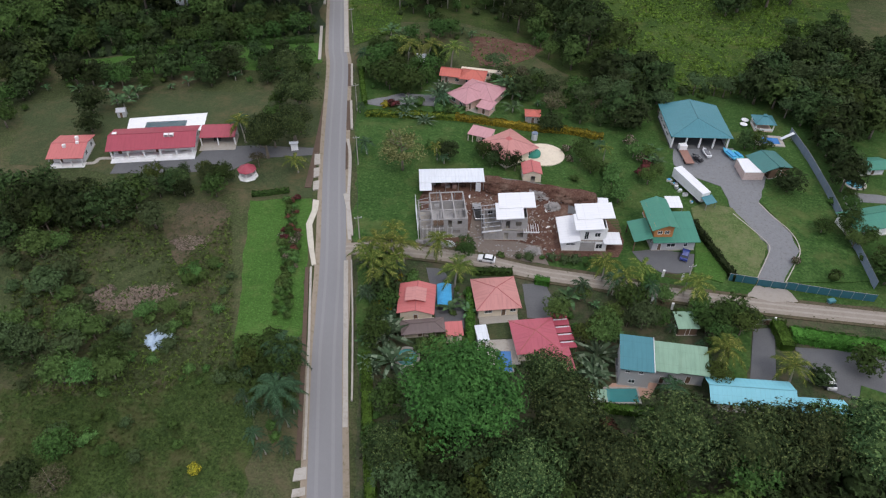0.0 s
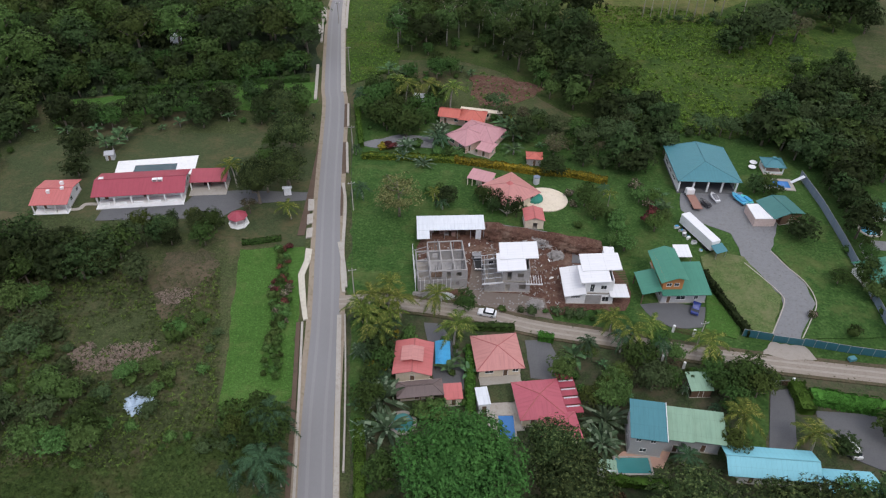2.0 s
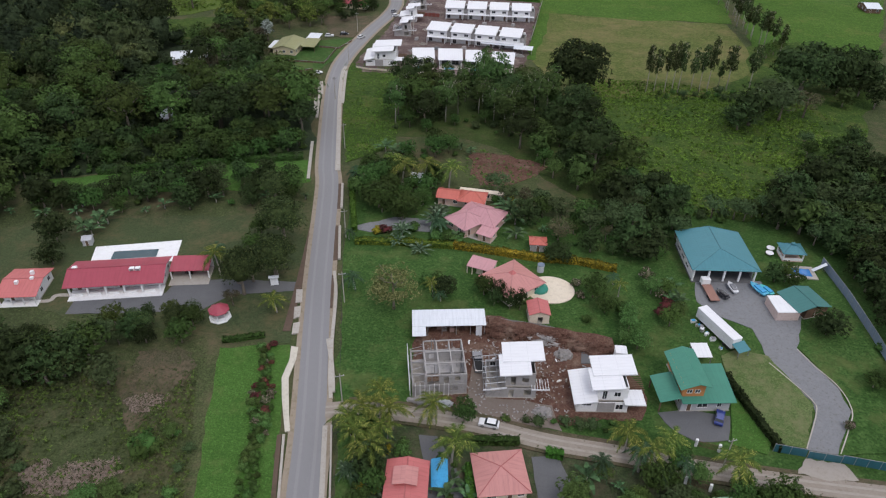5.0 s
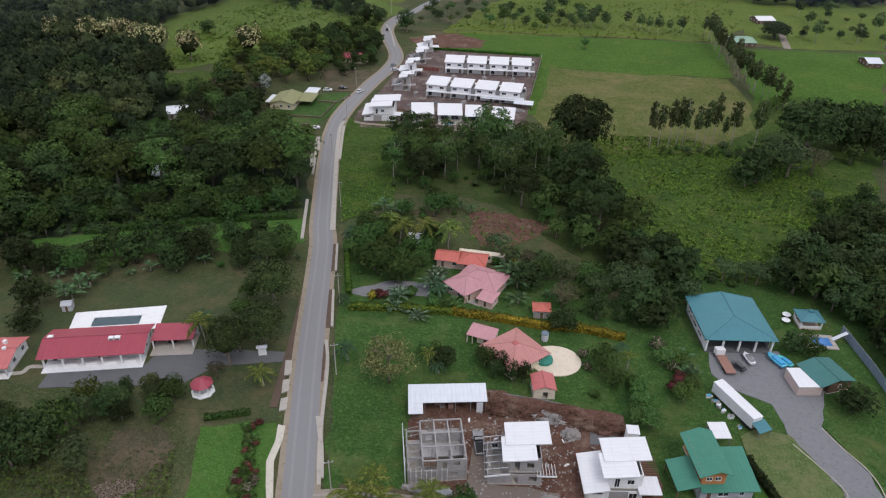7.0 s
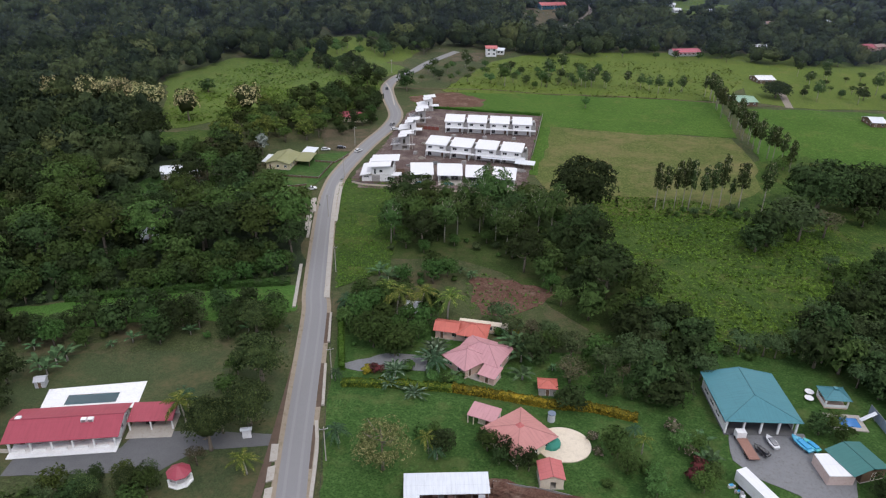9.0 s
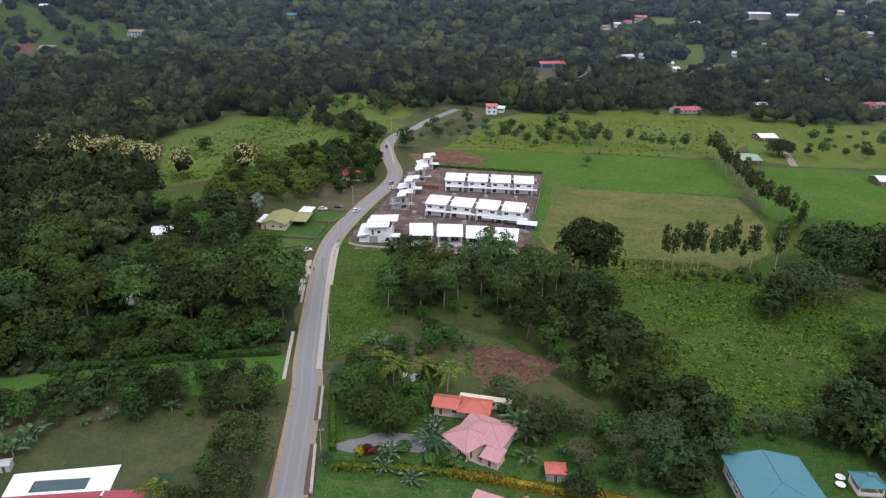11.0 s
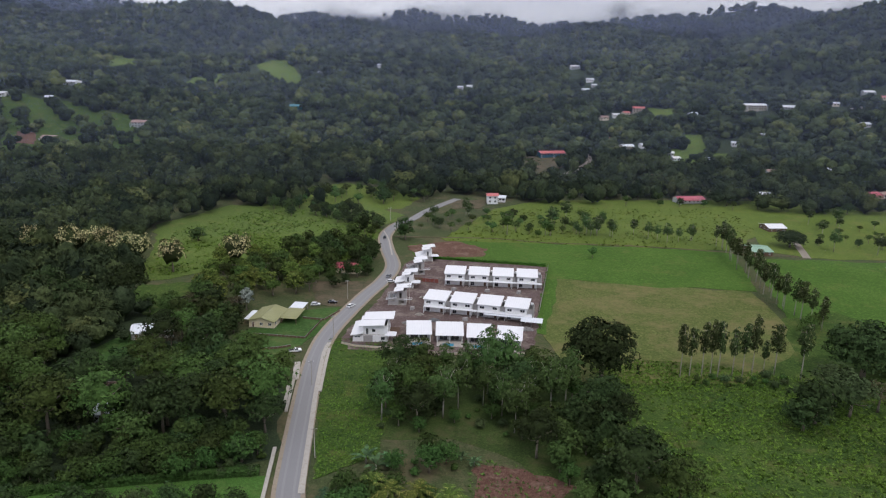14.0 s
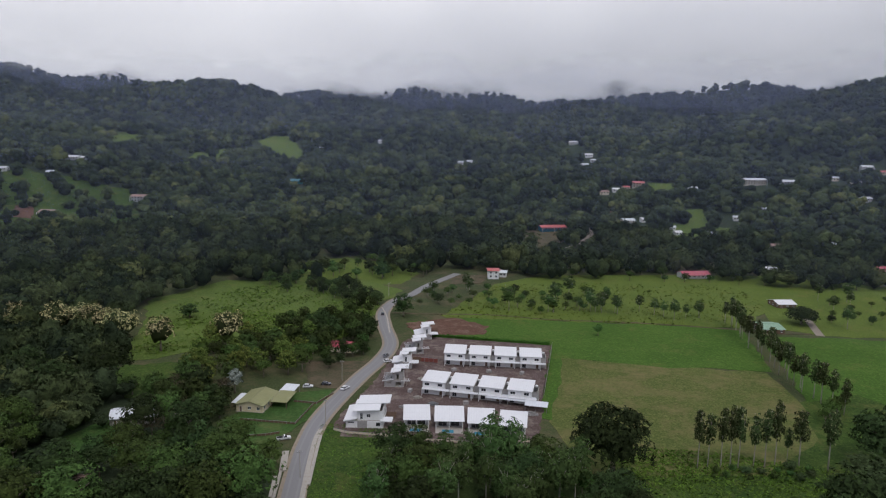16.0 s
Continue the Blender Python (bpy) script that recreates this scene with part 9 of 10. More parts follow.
kerb([(-67.3, 446.3), (-75.3, 480.8), (-81.7, 500.3)], 0.8, 0.3)


def pole(x, y):
    ob = root("utility_pole", x, y, 0, 20, "slim grey concrete utility pole with a crossarm", "pole", "roadside poles")
    part("shaft", Form().tube([(0, 0, 0), (0, 0, 9.5)], [0.15, 0.1], 7), CONCRETE, ob)
    part("crossarm", Form().box(-0.9, 0.9, -0.06, 0.06, 8.8, 8.95), STEEL, ob)
    for px in (-0.8, 0, 0.8):
        part("insulator", Form().tube([(px, 0, 8.95), (px, 0, 9.15)], [0.05, 0.05], 5), WHITE, ob)
    return ob


first_pole = pole(-36.8, 158.2)
for px, py in [(-30.0, 124.3), (-42.4, 186.8), (-54.4, 242.1), (45.9, 115.8)] + [(-67.2, 284.2), (-70.4, 326.1), (-46.4, 368.9), (-75.1, 370.9), (-82.7, 530.3)]:
    copy_thing(first_pole, pose(px, py, 0, 0, 0, 20))

# cables from pole to pole beside the road
for (ax, ay), (bx, by) in ([(-30.0, 124.3), (-36.8, 158.2)], [(-36.8, 158.2), (-42.4, 186.8)], [(-42.4, 186.8), (-54.4, 242.1)]):
    sag = [(ax + (bx - ax) * k / 8, ay + (by - ay) * k / 8, 9.1 - 1.2 * (1 - (k / 4 - 1) ** 2)) for k in range(9)]
    lone("power_cable", Form().tube(sag, [0.035] * 9, 4), TYRE, "thin black power cable along the road", "cable")

# brush heaps and tarpaulin on the overgrown lot
BRUSH = surf("dry_brush", (0.2, 0.15, 0.12), (0.28, 0.22, 0.18), 4.0, 0.95, 1.0, (0.13, 0.09, 0.07))
heap("crumpled_tarpaulin", -66.6, 90.3, 2.5, 2.5, 0.9, surf("pale_tarpaulin", (0.42, 0.55, 0.68), (0.55, 0.65, 0.74), 3.0, 0.4, 0.6, (0.25, 0.35, 0.5)), "crumpled pale blue tarpaulin on the grass", 55, "tarpaulin")



# ---- tussocks and weeds ----
def tufts(name, pts, n, lo, hi, mat, label, seed):
    """Grass tussocks over an outline, joined."""
    r = np.random.default_rng(seed)
    xs, ys = [p[0] for p in pts], [p[1] for p in pts]
    q = [(x, y) for x, y in zip(r.uniform(min(xs), max(xs), n * 5), r.uniform(min(ys), max(ys), n * 5)) if r.random() < 0.45 + 0.8 * noise.noise((x * 0.05, y * 0.05, 1.7)) + 0.4 * noise.noise((x * 0.23, y * 0.23, 5.1)) and inside(x, y, pts)][:n]
    q = np.array(q)
    s = r.uniform(lo, hi, (len(q), 1))
    up = np.tile([0.0, 0.0, 1.0], (len(q), 1)) + r.normal(0, 0.35, (len(q), 3))
    v, t = cards(np.concatenate([q, 0.12 + 0.25 * s * r.uniform(0, 1, (len(q), 1))], 1), up, s * 0.6, seed)
    v[:, 2] = np.maximum(v[:, 2], 0.03)
    ob = new(name, fast_mesh(name, v, t, mat))
    tagged(ob, label, "grass", kind="stuff")


T_GREEN = leaf("weed_leaf", (0.06, 0.1, 0.022), (0.092, 0.135, 0.032), spread=0.1)
T_DARK = leaf("dark_weed_leaf", (0.045, 0.07, 0.018), (0.068, 0.092, 0.026), spread=0.1)
tufts("pasture_tussocks", [(27.6, 320.8), (72.2, 320.6), (114.1, 308.5), (138.3, 281.1), (115.0, 228.6), (82.2, 212.7), (50.2, 208.9), (38.4, 225.7), (34.6, 272.3)], 17000, 0.4, 1.3, L_TUSSOCK, "yellow-green tussocks of the rough pasture", 1)
tufts("pasture_weeds", [(27.6, 320.8), (72.2, 320.6), (114.1, 308.5), (138.3, 281.1), (115.0, 228.6), (82.2, 212.7), (50.2, 208.9), (38.4, 225.7), (34.6, 272.3)], 350, 0.6, 1.6, T_DARK, "dark weeds of the rough pasture", 11)
tufts("lot_weeds", [(-120.5, 126.9), (-86.4, 135.2), (-71.2, 112.1), (-65.0, 133.1), (-49.5, 87.0), (-62.4, 76.4), (-88.6, 73.7)], 9000, 0.3, 1.1, ROUGH, "low weeds on the overgrown lot", 2)
tufts("lot_grass", [(-120.5, 126.9), (-86.4, 135.2), (-71.2, 112.1), (-65.0, 133.1), (-49.5, 87.0), (-62.4, 76.4), (-88.6, 73.7)], 5000, 0.4, 1.0, T_GREEN, "tall grass on the overgrown lot", 3)
tufts("meadow_weeds", [(-68.5, 301.4), (-72.1, 325.8), (-43.2, 325.7), (-22.3, 314.0), (-38.4, 262.9), (-37.6, 245.5), (-51.9, 232.0)], 7000, 0.25, 0.8, L_TUSSOCK, "tall weeds beside the road", 4)
tufts("hummocks", [(-184.6, 393.6), (-212.6, 487.7), (-185.2, 542.1), (-134.1, 555.1), (-89.5, 517.0), (-79.7, 451.6), (-95.8, 424.2), (-136.9, 429.7), (-170.7, 390.5)], 6000, 0.7, 1.9, L_TUSSOCK, "hummocky grass of the western pasture", 5)
tufts("gold_grass", [(-44.1, 488.1), (-14.2, 572.5), (24.1, 593.7), (158.6, 607.4), (164.3, 551.8), (129.4, 487.9), (20.8, 487.0), (-39.9, 482.9)], 3500, 0.7, 1.8, L_TUSSOCK, "tall yellow-green grass of the far field", 6)
tufts("near_grass", [(-92.3, 74.8), (-70.5, 77.1), (-47.4, 86.6), (-42.1, 78.7), (-38.2, 57.4), (-79.5, 53.2)], 6000, 0.25, 0.7, MEADOW, "uneven grass of the near meadow", 7)
tufts("clearing_weeds", [(-12.9, 246.6), (3.1, 245.9), (13.3, 240.9), (30.3, 238.6), (26.7, 227.6), (8.5, 225.4), (4.2, 218.3), (-6.6, 215.1), (-11.6, 227.0)], 420, 0.4, 1.2, T_GREEN, "weeds creeping over the bare soil", 12)
tufts("patch_weeds", [(-82.6, 136.8), (-69.2, 139.0), (-62.9, 133.3), (-62.4, 124.4), (-61.0, 115.1), (-71.2, 110.6), (-78.6, 121.0)], 900, 0.25, 0.7, ROUGH, "weeds creeping over the bare soil", 13)
tufts("dry_brush", [(-87.0, 101.1), (-84.1, 104.9), (-76.5, 105.2), (-70.2, 107.0), (-68.0, 103.8), (-72.0, 99.4), (-78.2, 97.0), (-83.5, 97.2)], 3200, 0.25, 0.7, BRUSH, "heap of dry grey brush and cut branches", 14)
tufts("cut_branches", [(-76.4, 120.8), (-73.1, 123.3), (-67.2, 123.6), (-66.7, 119.4), (-72.3, 117.6)], 900, 0.2, 0.5, BRUSH, "heap of cut branches in rough grass", 15)
LANE_SIDE = [(p[0], p[1] + 2.3) for p in SIDE[3:]]
tufts("lane_grass", LANE_SIDE + [(p[0], p[1] + 1.5) for p in reversed(SIDE[3:])], 900, 0.3, 0.8, ROUGH, "ragged grass along the dirt lane", 21)
tufts("lane_weeds", [(p[0], p[1] - 1.6) for p in SIDE[3:]] + [(p[0], p[1] - 2.8) for p in reversed(SIDE[3:])], 900, 0.3, 0.8, ROUGH, "ragged grass along the dirt lane", 22)



# ---- woods and gardens ----
ROADKEEP = [(p[0], p[1], 6.5) for p in ROAD]
WEST = "trees of the western wood"
wood([(-152.0, 215.0), (-121.9, 229.4), (-90.0, 241.1), (-68.1, 246.9), (-74.4, 277.9), (-79.9, 293.9), (-97.3, 297.4), (-131.6, 317.5), (-131.3, 299.0), (-157.4, 295.4), (-186.3, 318.3), (-222.5, 313.2), (-245.3, 277.2), (-168.5, 203.6)], 6.5, ["wood", "giant", "round", "olive", "wood2", "mid", "giant"], 0.7, 1.3, WEST, ROADKEEP + [(-124.8, 260.1, 9), (-148.5, 315.1, 15), (-158.4, 358.1, 19), (-170.5, 361.3, 13), (-143.4, 294.6, 17), (-146.0, 280.0, 12), (-84.0, 254.0, 9), (-99.0, 262.0, 9), (-77.0, 268.0, 8), (-112.0, 272.0, 7)])
for x, y, s, tall, kind in [(-84.0, 253.0, 1.25, 1.2, 0), (-99.0, 262.0, 1.15, 1.2, 0), (-77.5, 267.5, 1.05, 1.1, 0), (-112.0, 272.0, 1.0, 1.0, 0), (-88.0, 276.0, 1.1, 1.1, 0), (-178.0, 296.0, 1.1, 1.0, 0), (-164.0, 268.0, 1.0, 1.0, 0), (-199.0, 340.0, 1.2, 1.2, 1), (-165.0, 345.0, 1.3, 1.3, 1), (-180.0, 330.0, 1.2, 1.1, 1)]:
    plant("giant", x, y, s, tall, group=WEST, which=kind)
for x, y, s, tall in [(-133.5, 304.0, 1.3, 1.1), (-127.0, 306.0, 1.2, 1.0), (-141.0, 262.0, 1.3, 1.0)]:
    plant("brown", x, y, s, tall)
wood([(-149.3, 206.6), (-120.6, 217.1), (-88.9, 227.0), (-67.4, 232.6), (-68.4, 242.0), (-91.0, 235.7), (-123.7, 224.9), (-153.1, 212.2)], 3.2, ["bush", "bushl", "shrub", "mid"], 0.6, 1.1, "undergrowth at the wood's edge", ROADKEEP)
wood([(-150.0, 211.0), (-121.0, 219.5), (-89.0, 229.5), (-68.5, 235.0), (-70.0, 251.0), (-91.0, 246.0), (-122.0, 234.0), (-153.0, 220.0)], 3.9, ["round", "wood", "mid", "bush", "round", "shrub", "wood2"], 0.55, 0.95, "trees at the wood's edge", [(p[0], p[1], 9.0) for p in ROAD])
hedge("vine_bank", [(-130.0, 214.5), (-108.8, 221.5), (-88.8, 227.4), (-67.0, 233.0)], 3.0, 1.8, L_MID, "bank of green creepers along the wood's edge", 0.34, 7.0)
WESTFAR = np.array(scatter([(-245.3, 277.2), (-218.0, 306.7), (-179.0, 319.3), (-191.4, 358.1), (-182.4, 388.7), (-204.0, 407.3), (-248.5, 378.5), (-323.1, 388.6)], 5.5) + scatter([(-257.3, 400.6), (-203.2, 386.2), (-179.6, 365.8), (-153.0, 339.4), (-155.4, 321.9), (-147.2, 310.2), (-157.1, 295.0), (-162.4, 278.0), (-188.2, 274.6), (-272.9, 367.2)], 5.6, [(*([-144.9, 325.0]), 12), (*([-158.4, 358.1]), 19), (*([-170.5, 361.3]), 13), (*([-143.4, 292.6]), 14)]) + scatter([(-377.9, 495.2), (-310.0, 499.0), (-286.5, 516.7), (-248.9, 509.8), (-217.5, 457.1), (-205.5, 408.8), (-252.7, 394.7), (-284.4, 389.7)], 6.2))
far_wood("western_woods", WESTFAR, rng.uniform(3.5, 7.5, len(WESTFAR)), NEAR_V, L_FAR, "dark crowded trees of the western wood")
wood([(-155.7, 342.1), (-136.3, 351.3), (-120.2, 353.6), (-108.6, 331.2), (-114.5, 314.7), (-133.1, 330.5)], 5.5, ["wood", "wood2", "brown"], 0.7, 1.1, WEST, [(*([-145.4, 326.0]), 11), (*([-126.0, 324.4]), 7)])
wood([(-136.3, 351.3), (-152.7, 385.5), (-149.2, 422.7), (-125.8, 416.5), (-111.9, 428.6), (-98.0, 411.4), (-93.9, 378.6), (-106.3, 369.4), (-118.4, 367.6), (-120.2, 353.6)], 6.5, ["bamboo", "wood2", "bamboo", "olive", "bamboo"], 0.85, 1.25, "trees behind the olive-roofed house")
wood([(-129.8, 436.3), (-121.8, 460.5), (-89.7, 478.4), (-74.2, 434.6), (-72.3, 397.8), (-95.6, 402.7)], 6.5, ["round", "wood", "wood2", "mid"], 0.7, 1.2, "trees west of the road", ROADKEEP + [(*([-88.3, 420.4]), 8), (*([-84.7, 406.2]), 9), (*([-77.5, 397.0]), 8)])
for bx, by in [(-253.6, 410.2), (-235.5, 413.1), (-225.4, 420.9), (-215.6, 416.2), (-203.0, 412.2), (-171.6, 398.1), (-143.1, 411.8), (-195.4, 409.4)]:
    plant("bloom", bx, by, rng.uniform(1.15, 1.45), rng.uniform(1.45, 1.75), group="blossoming trees")
wood([(-138.3, 190.5), (-115.2, 196.2), (-86.5, 202.6), (-58.5, 209.1), (-59.8, 213.7), (-85.2, 212.2), (-120.7, 201.0), (-141.9, 194.9)], 4.2, ["round", "mid", "round", "grey", "wood"], 0.65, 1.1, "trees between the lawns", [(p[0], p[1], 11.0) for p in ROAD])
wood([(-40.0, 260.3), (-40.3, 294.2), (-21.8, 297.8), (18.2, 298.5), (25.3, 285.9), (2.1, 259.1), (-4.3, 272.0), (-22.3, 264.9), (-29.5, 257.2)], 7.4, ["tall", "tall", "giant", "tall"], 0.7, 1.0, "trees of the middle grove")
wood([(-40.0, 260.3), (-39.4, 299.3), (19.9, 307.4), (25.3, 285.9), (2.1, 254.8), (-4.0, 262.7), (-20.1, 262.9), (-29.5, 257.2)], 5.0, ["round", "mid", "shrub", "bush"], 0.5, 0.9, "undergrowth of the middle grove")
wood([(-49.1, 223.4), (-43.7, 227.6), (-22.3, 228.4), (-19.5, 218.6), (-19.5, 203.4), (-27.9, 195.4), (-37.9, 198.3), (-44.7, 209.2)], 4.2, ["mid", "mid", "light", "darkpalm", "round", "bush"], 0.6, 1.0, "garden trees by the road", ROADKEEP + [(*([-27.3, 223.0]), 5)])
wood([(-3.8, 258.3), (22.6, 275.5), (41.3, 247.5), (45.3, 226.5), (33.2, 211.1), (19.7, 226.7), (0.2, 250.4)], 6.0, ["wood", "mid", "wood2", "olive", "giant", "round", "light"], 0.7, 1.2, "trees of the middle grove")
wood([(-37.0, 241.6), (-11.0, 246.9), (-8.8, 241.2), (-26.7, 235.2)], 3.4, ["bush", "mid", "bushl", "banana"], 0.6, 1.1, "shrubs by the clearing")
wood([(-2.5, 217.5), (32.7, 206.8), (33.2, 198.7), (18.3, 202.3), (2.6, 208.9)], 4.2, ["banana", "bushl", "bush", "grey", "shrub"], 0.7, 1.1, "plants behind the pink houses")
wood([(3.4, 209.0), (15.7, 213.5), (32.0, 201.2), (33.1, 186.4), (23.2, 187.6), (15.6, 194.1), (6.6, 199.6)], 4.6, ["round", "mid", "brown", "grey", "bush", "banana"], 0.5, 0.95, "garden trees behind the yellow hedge", [(*([12.3, 190.0]), 4)])
wood([(32.7, 206.8), (45.3, 226.5), (56.6, 209.7), (50.0, 193.2), (38.4, 184.8), (33.7, 191.3)], 5.0, ["round", "grey", "wood"], 0.7, 1.2, "trees behind the teal garage")
wood([(79.9, 205.6), (90.9, 228.9), (122.9, 246.5), (145.2, 245.7), (126.6, 197.3), (96.0, 176.6), (92.7, 193.4), (88.2, 200.1)], 5.4, ["wood", "round", "grey", "wood2"], 0.8, 1.35, "trees beyond the fence")
wood([(95.1, 173.2), (94.7, 162.7), (94.2, 150.7), (97.9, 159.4), (100.5, 171.1), (102.2, 185.4), (97.4, 191.0)], 5.0, ["wood", "round", "mid"], 0.6, 1.1, "trees beyond the fence")
wood([(93.0, 190.0), (99.0, 192.0), (98.0, 171.5), (92.8, 171.0)], 4.6, ["round", "wood", "mid"], 0.6, 0.95, "trees beyond the fence")
wood([(92.8, 156.0), (97.0, 156.5), (96.5, 126.0), (92.6, 126.0)], 4.2, ["round", "mid", "bush", "light"], 0.45, 0.7, "trees beyond the fence", [(99.9, 149.1, 6)])
wood([(91.1, 156.2), (92.0, 150.5), (91.7, 139.6), (95.0, 122.8), (92.4, 122.5), (89.6, 139.4)], 4.0, ["bush", "mid", "light"], 0.6, 1.0, "bushes along the panel fence", [(*([99.9, 149.1]), 10)])
wood([(-12.8, 58.1), (-14.6, 70.1), (-12.3, 76.5), (11.4, 72.8), (25.7, 70.7), (34.0, 72.7), (43.6, 74.9), (51.3, 77.5), (69.6, 77.0), (89.2, 76.1), (82.0, 59.7), (-15.3, 50.0)], 5.0, ["mid", "mid", "olive", "round", "grey"], 0.8, 1.25, "trees in front of the gardens")
plant("big", -2.1, 74.3, 1.72, 1.5, which=0)
for x, y, s, tall in [(17.1, 75.0, 1.15, 1.1), (35.9, 72.5, 1.35, 1.15), (48.7, 71.0, 1.25, 1.3), (57.5, 72.5, 1.15, 1.3), (69.3, 72.5, 1.3, 1.3), (24.8, 64.3, 1.2, 1.1), (9.7, 61.7, 1.1, 1.1), (-13.8, 65.9, 0.8, 0.8)]:
    plant("big", x, y, s, tall, which=1, group="large trees before the gardens")
plant("light", 64.3, 77.6, 1.3, 1.5)
wood([(-130.1, 128.1), (-123.7, 132.2), (-111.0, 133.6), (-96.1, 133.7), (-88.7, 133.8), (-90.5, 124.8), (-107.2, 118.9), (-116.3, 119.9)], 4.6, ["round", "round", "mid"], 0.8, 1.3, "trees beside the long house lawn")
wood([(-90.2, 137.1), (-90.8, 145.6), (-70.8, 150.4), (-62.2, 145.1), (-61.5, 140.3), (-76.9, 137.5)], 3.2, ["round", "mid", "grey", "olive", "bush"], 0.45, 0.85, "shrubs along the lot's edge", [(-65.5, 149.2, 5.5), (-65.3, 144.0, 4.5)])
wood([(-149.3, 174.9), (-149.8, 185.1), (-146.5, 189.1), (-112.7, 196.8), (-73.8, 204.6), (-59.3, 207.1), (-58.4, 203.4), (-103.4, 192.4), (-140.2, 184.5), (-143.4, 174.0), (-138.9, 157.6)], 4.6, ["round", "banana", "banana", "mid", "bush"], 0.6, 1.0, "trees behind the long house lawn", ROADKEEP)
wood([(-113.4, 115.2), (-96.8, 115.0), (-83.7, 97.0), (-72.0, 90.5), (-64.5, 84.1), (-69.7, 75.6), (-88.6, 73.7)], 3.8, ["shrub", "grey", "bushl", "shrub", "light", "shrub"], 0.6, 1.1, "shrubs of the overgrown lot")
wood([(-70.6, 114.0), (-58.4, 113.5), (-53.9, 100.1), (-60.7, 85.9), (-71.5, 92.0)], 4.5, ["bush", "shrub", "bushl"], 0.5, 1.0, "shrubs of the overgrown lot")
wood([(-59.3, 82.6), (-44.7, 86.2), (-43.3, 81.6), (-57.8, 78.8)], 2.4, ["bush", "shrub", "bushl"], 0.6, 0.9, "bushy row across the lot")
wood([(-45.1, 87.5), (-37.5, 92.6), (-31.7, 65.4), (-38.0, 64.7), (-44.4, 78.3)], 2.6, ["darkpalm", "darkpalm", "bush", "mid", "darkpalm"], 0.6, 1.0, "palms along the road", ROADKEEP)
wood([(-26.7, 106.3), (-20.1, 110.4), (-17.5, 94.7), (-11.3, 89.6), (-10.7, 67.5), (-19.7, 66.6)], 3.2, ["fan", "mid", "darkpalm", "bush", "round"], 0.5, 0.9, "garden plants along the road", [(p[0], p[1], 8.5) for p in ROAD] + [(-14.2, 90.7, 5.5), (-14.5, 84.5, 5.0)])

wood([(-77.8, 69.1), (-50.9, 73.2), (-49.1, 63.7), (-72.4, 60.7)], 5.0, ["shrub", "bush", "bush", "mid"], 0.5, 0.9, "shrubs on the near meadow")

wood([(-188.2, 243.1), (-173.0, 247.6), (-151.9, 215.0), (-143.2, 187.2), (-148.4, 177.5)], 5.0, ["wood", "round", "wood2"], 0.8, 1.2, "dark trees at the wood's corner")
wood([(16.2, 111.7), (24.1, 113.3), (30.9, 110.1), (30.9, 99.7), (23.7, 93.6), (18.7, 101.3)], 3.2, ["light", "bushl", "bush", "darkpalm", "banana", "bushl", "olive"], 0.5, 0.9, "dense garden shrubs between the houses")
wood([(32.6, 114.2), (41.9, 112.8), (49.2, 113.6), (46.1, 104.2), (50.1, 101.7), (44.1, 105.4), (32.5, 104.2)], 3.4, ["mid", "bushl", "darkpalm", "banana", "light", "coco"], 0.5, 0.85, "dense garden shrubs between the houses", [(*([39.4, 103.7]), 4)])
wood([(-27.9, 118.9), (-20.9, 118.7), (-18.8, 103.3), (-15.4, 89.6), (-21.4, 86.4)], 2.7, ["fan", "bushl", "darkpalm", "banana", "bush", "light"], 0.6, 1.0, "garden plants by the red house", [(p[0], p[1], 7.5) for p in ROAD] + [(-14.2, 90.7, 4.6)])
plant("big", 14.3, 82.1, 0.95, 1.1, which=1, group="large trees before the gardens")
for qx, qy, qs in ((-38.9, 85.8, 2.0), (-37.1, 75.2, 2.2), (-38.7, 82.1, 1.5), (-35.3, 163.9, 1.3), (-73.0, 170.8, 1.6)):
    plant("darkpalm", qx, qy, qs)

# trees set one by one round the long house
for kind, x, y, s, tall in [
    ("mid", -66.5, 185.5, 0.7, 0.7), ("round", -66.1, 163.1, 0.6, 1.1), ("coco", -71.2, 165.4, 1.28, 1.09),
    ("coco", -52.4, 152.5, 0.98, 0.69), ("round", -121.2, 174.9, 1.05, 1.05), ("round", -117.2, 165.3, 0.85, 0.75), ("mid", -66.3, 178.2, 0.7, 0.6), ("banana", -116.8, 181.4, 1.35, 1.5),
    ("banana", -114.1, 184.1, 1.3, 1.4), ("banana", -113.9, 179.7, 1.2, 1.3), ("banana", -112.4, 186.0, 1.3, 1.4), ("brown", -63.8, 153.8, 0.7, 0.6), ("grey", -81.4, 125.2, 1.1, 0.9), ("olive", -44.5, 83.7, 0.65, 0.9), ("bush", -66.1, 107.6, 1.6, 1.6),
    ("bush", -75.2, 64.4, 1.3, 1.2), ("bushl", -70.1, 65.5, 1.2, 0.9), ("bush", -64.8, 63.3, 1.4, 1.3), ("yellow", -48.3, 61.5, 0.9, 0.9), ("red", -71.6, 66.5, 0.8, 0.5),
]:
    plant(kind, x, y, s, tall)
wood([(-52.5, 140.2), (-49.4, 140.5), (-47.6, 132.8), (-50.0, 132.5)], 1.15, ["flower", "bush", "bush", "red", "bushl"], 0.5, 0.9, "flower beds on the lawn")
wood([(-50.4, 127.1), (-45.6, 127.7), (-43.1, 115.2), (-46.7, 114.8)], 1.2, ["flower", "bush", "red", "bush", "bushl"], 0.5, 0.9, "flower beds on the lawn")
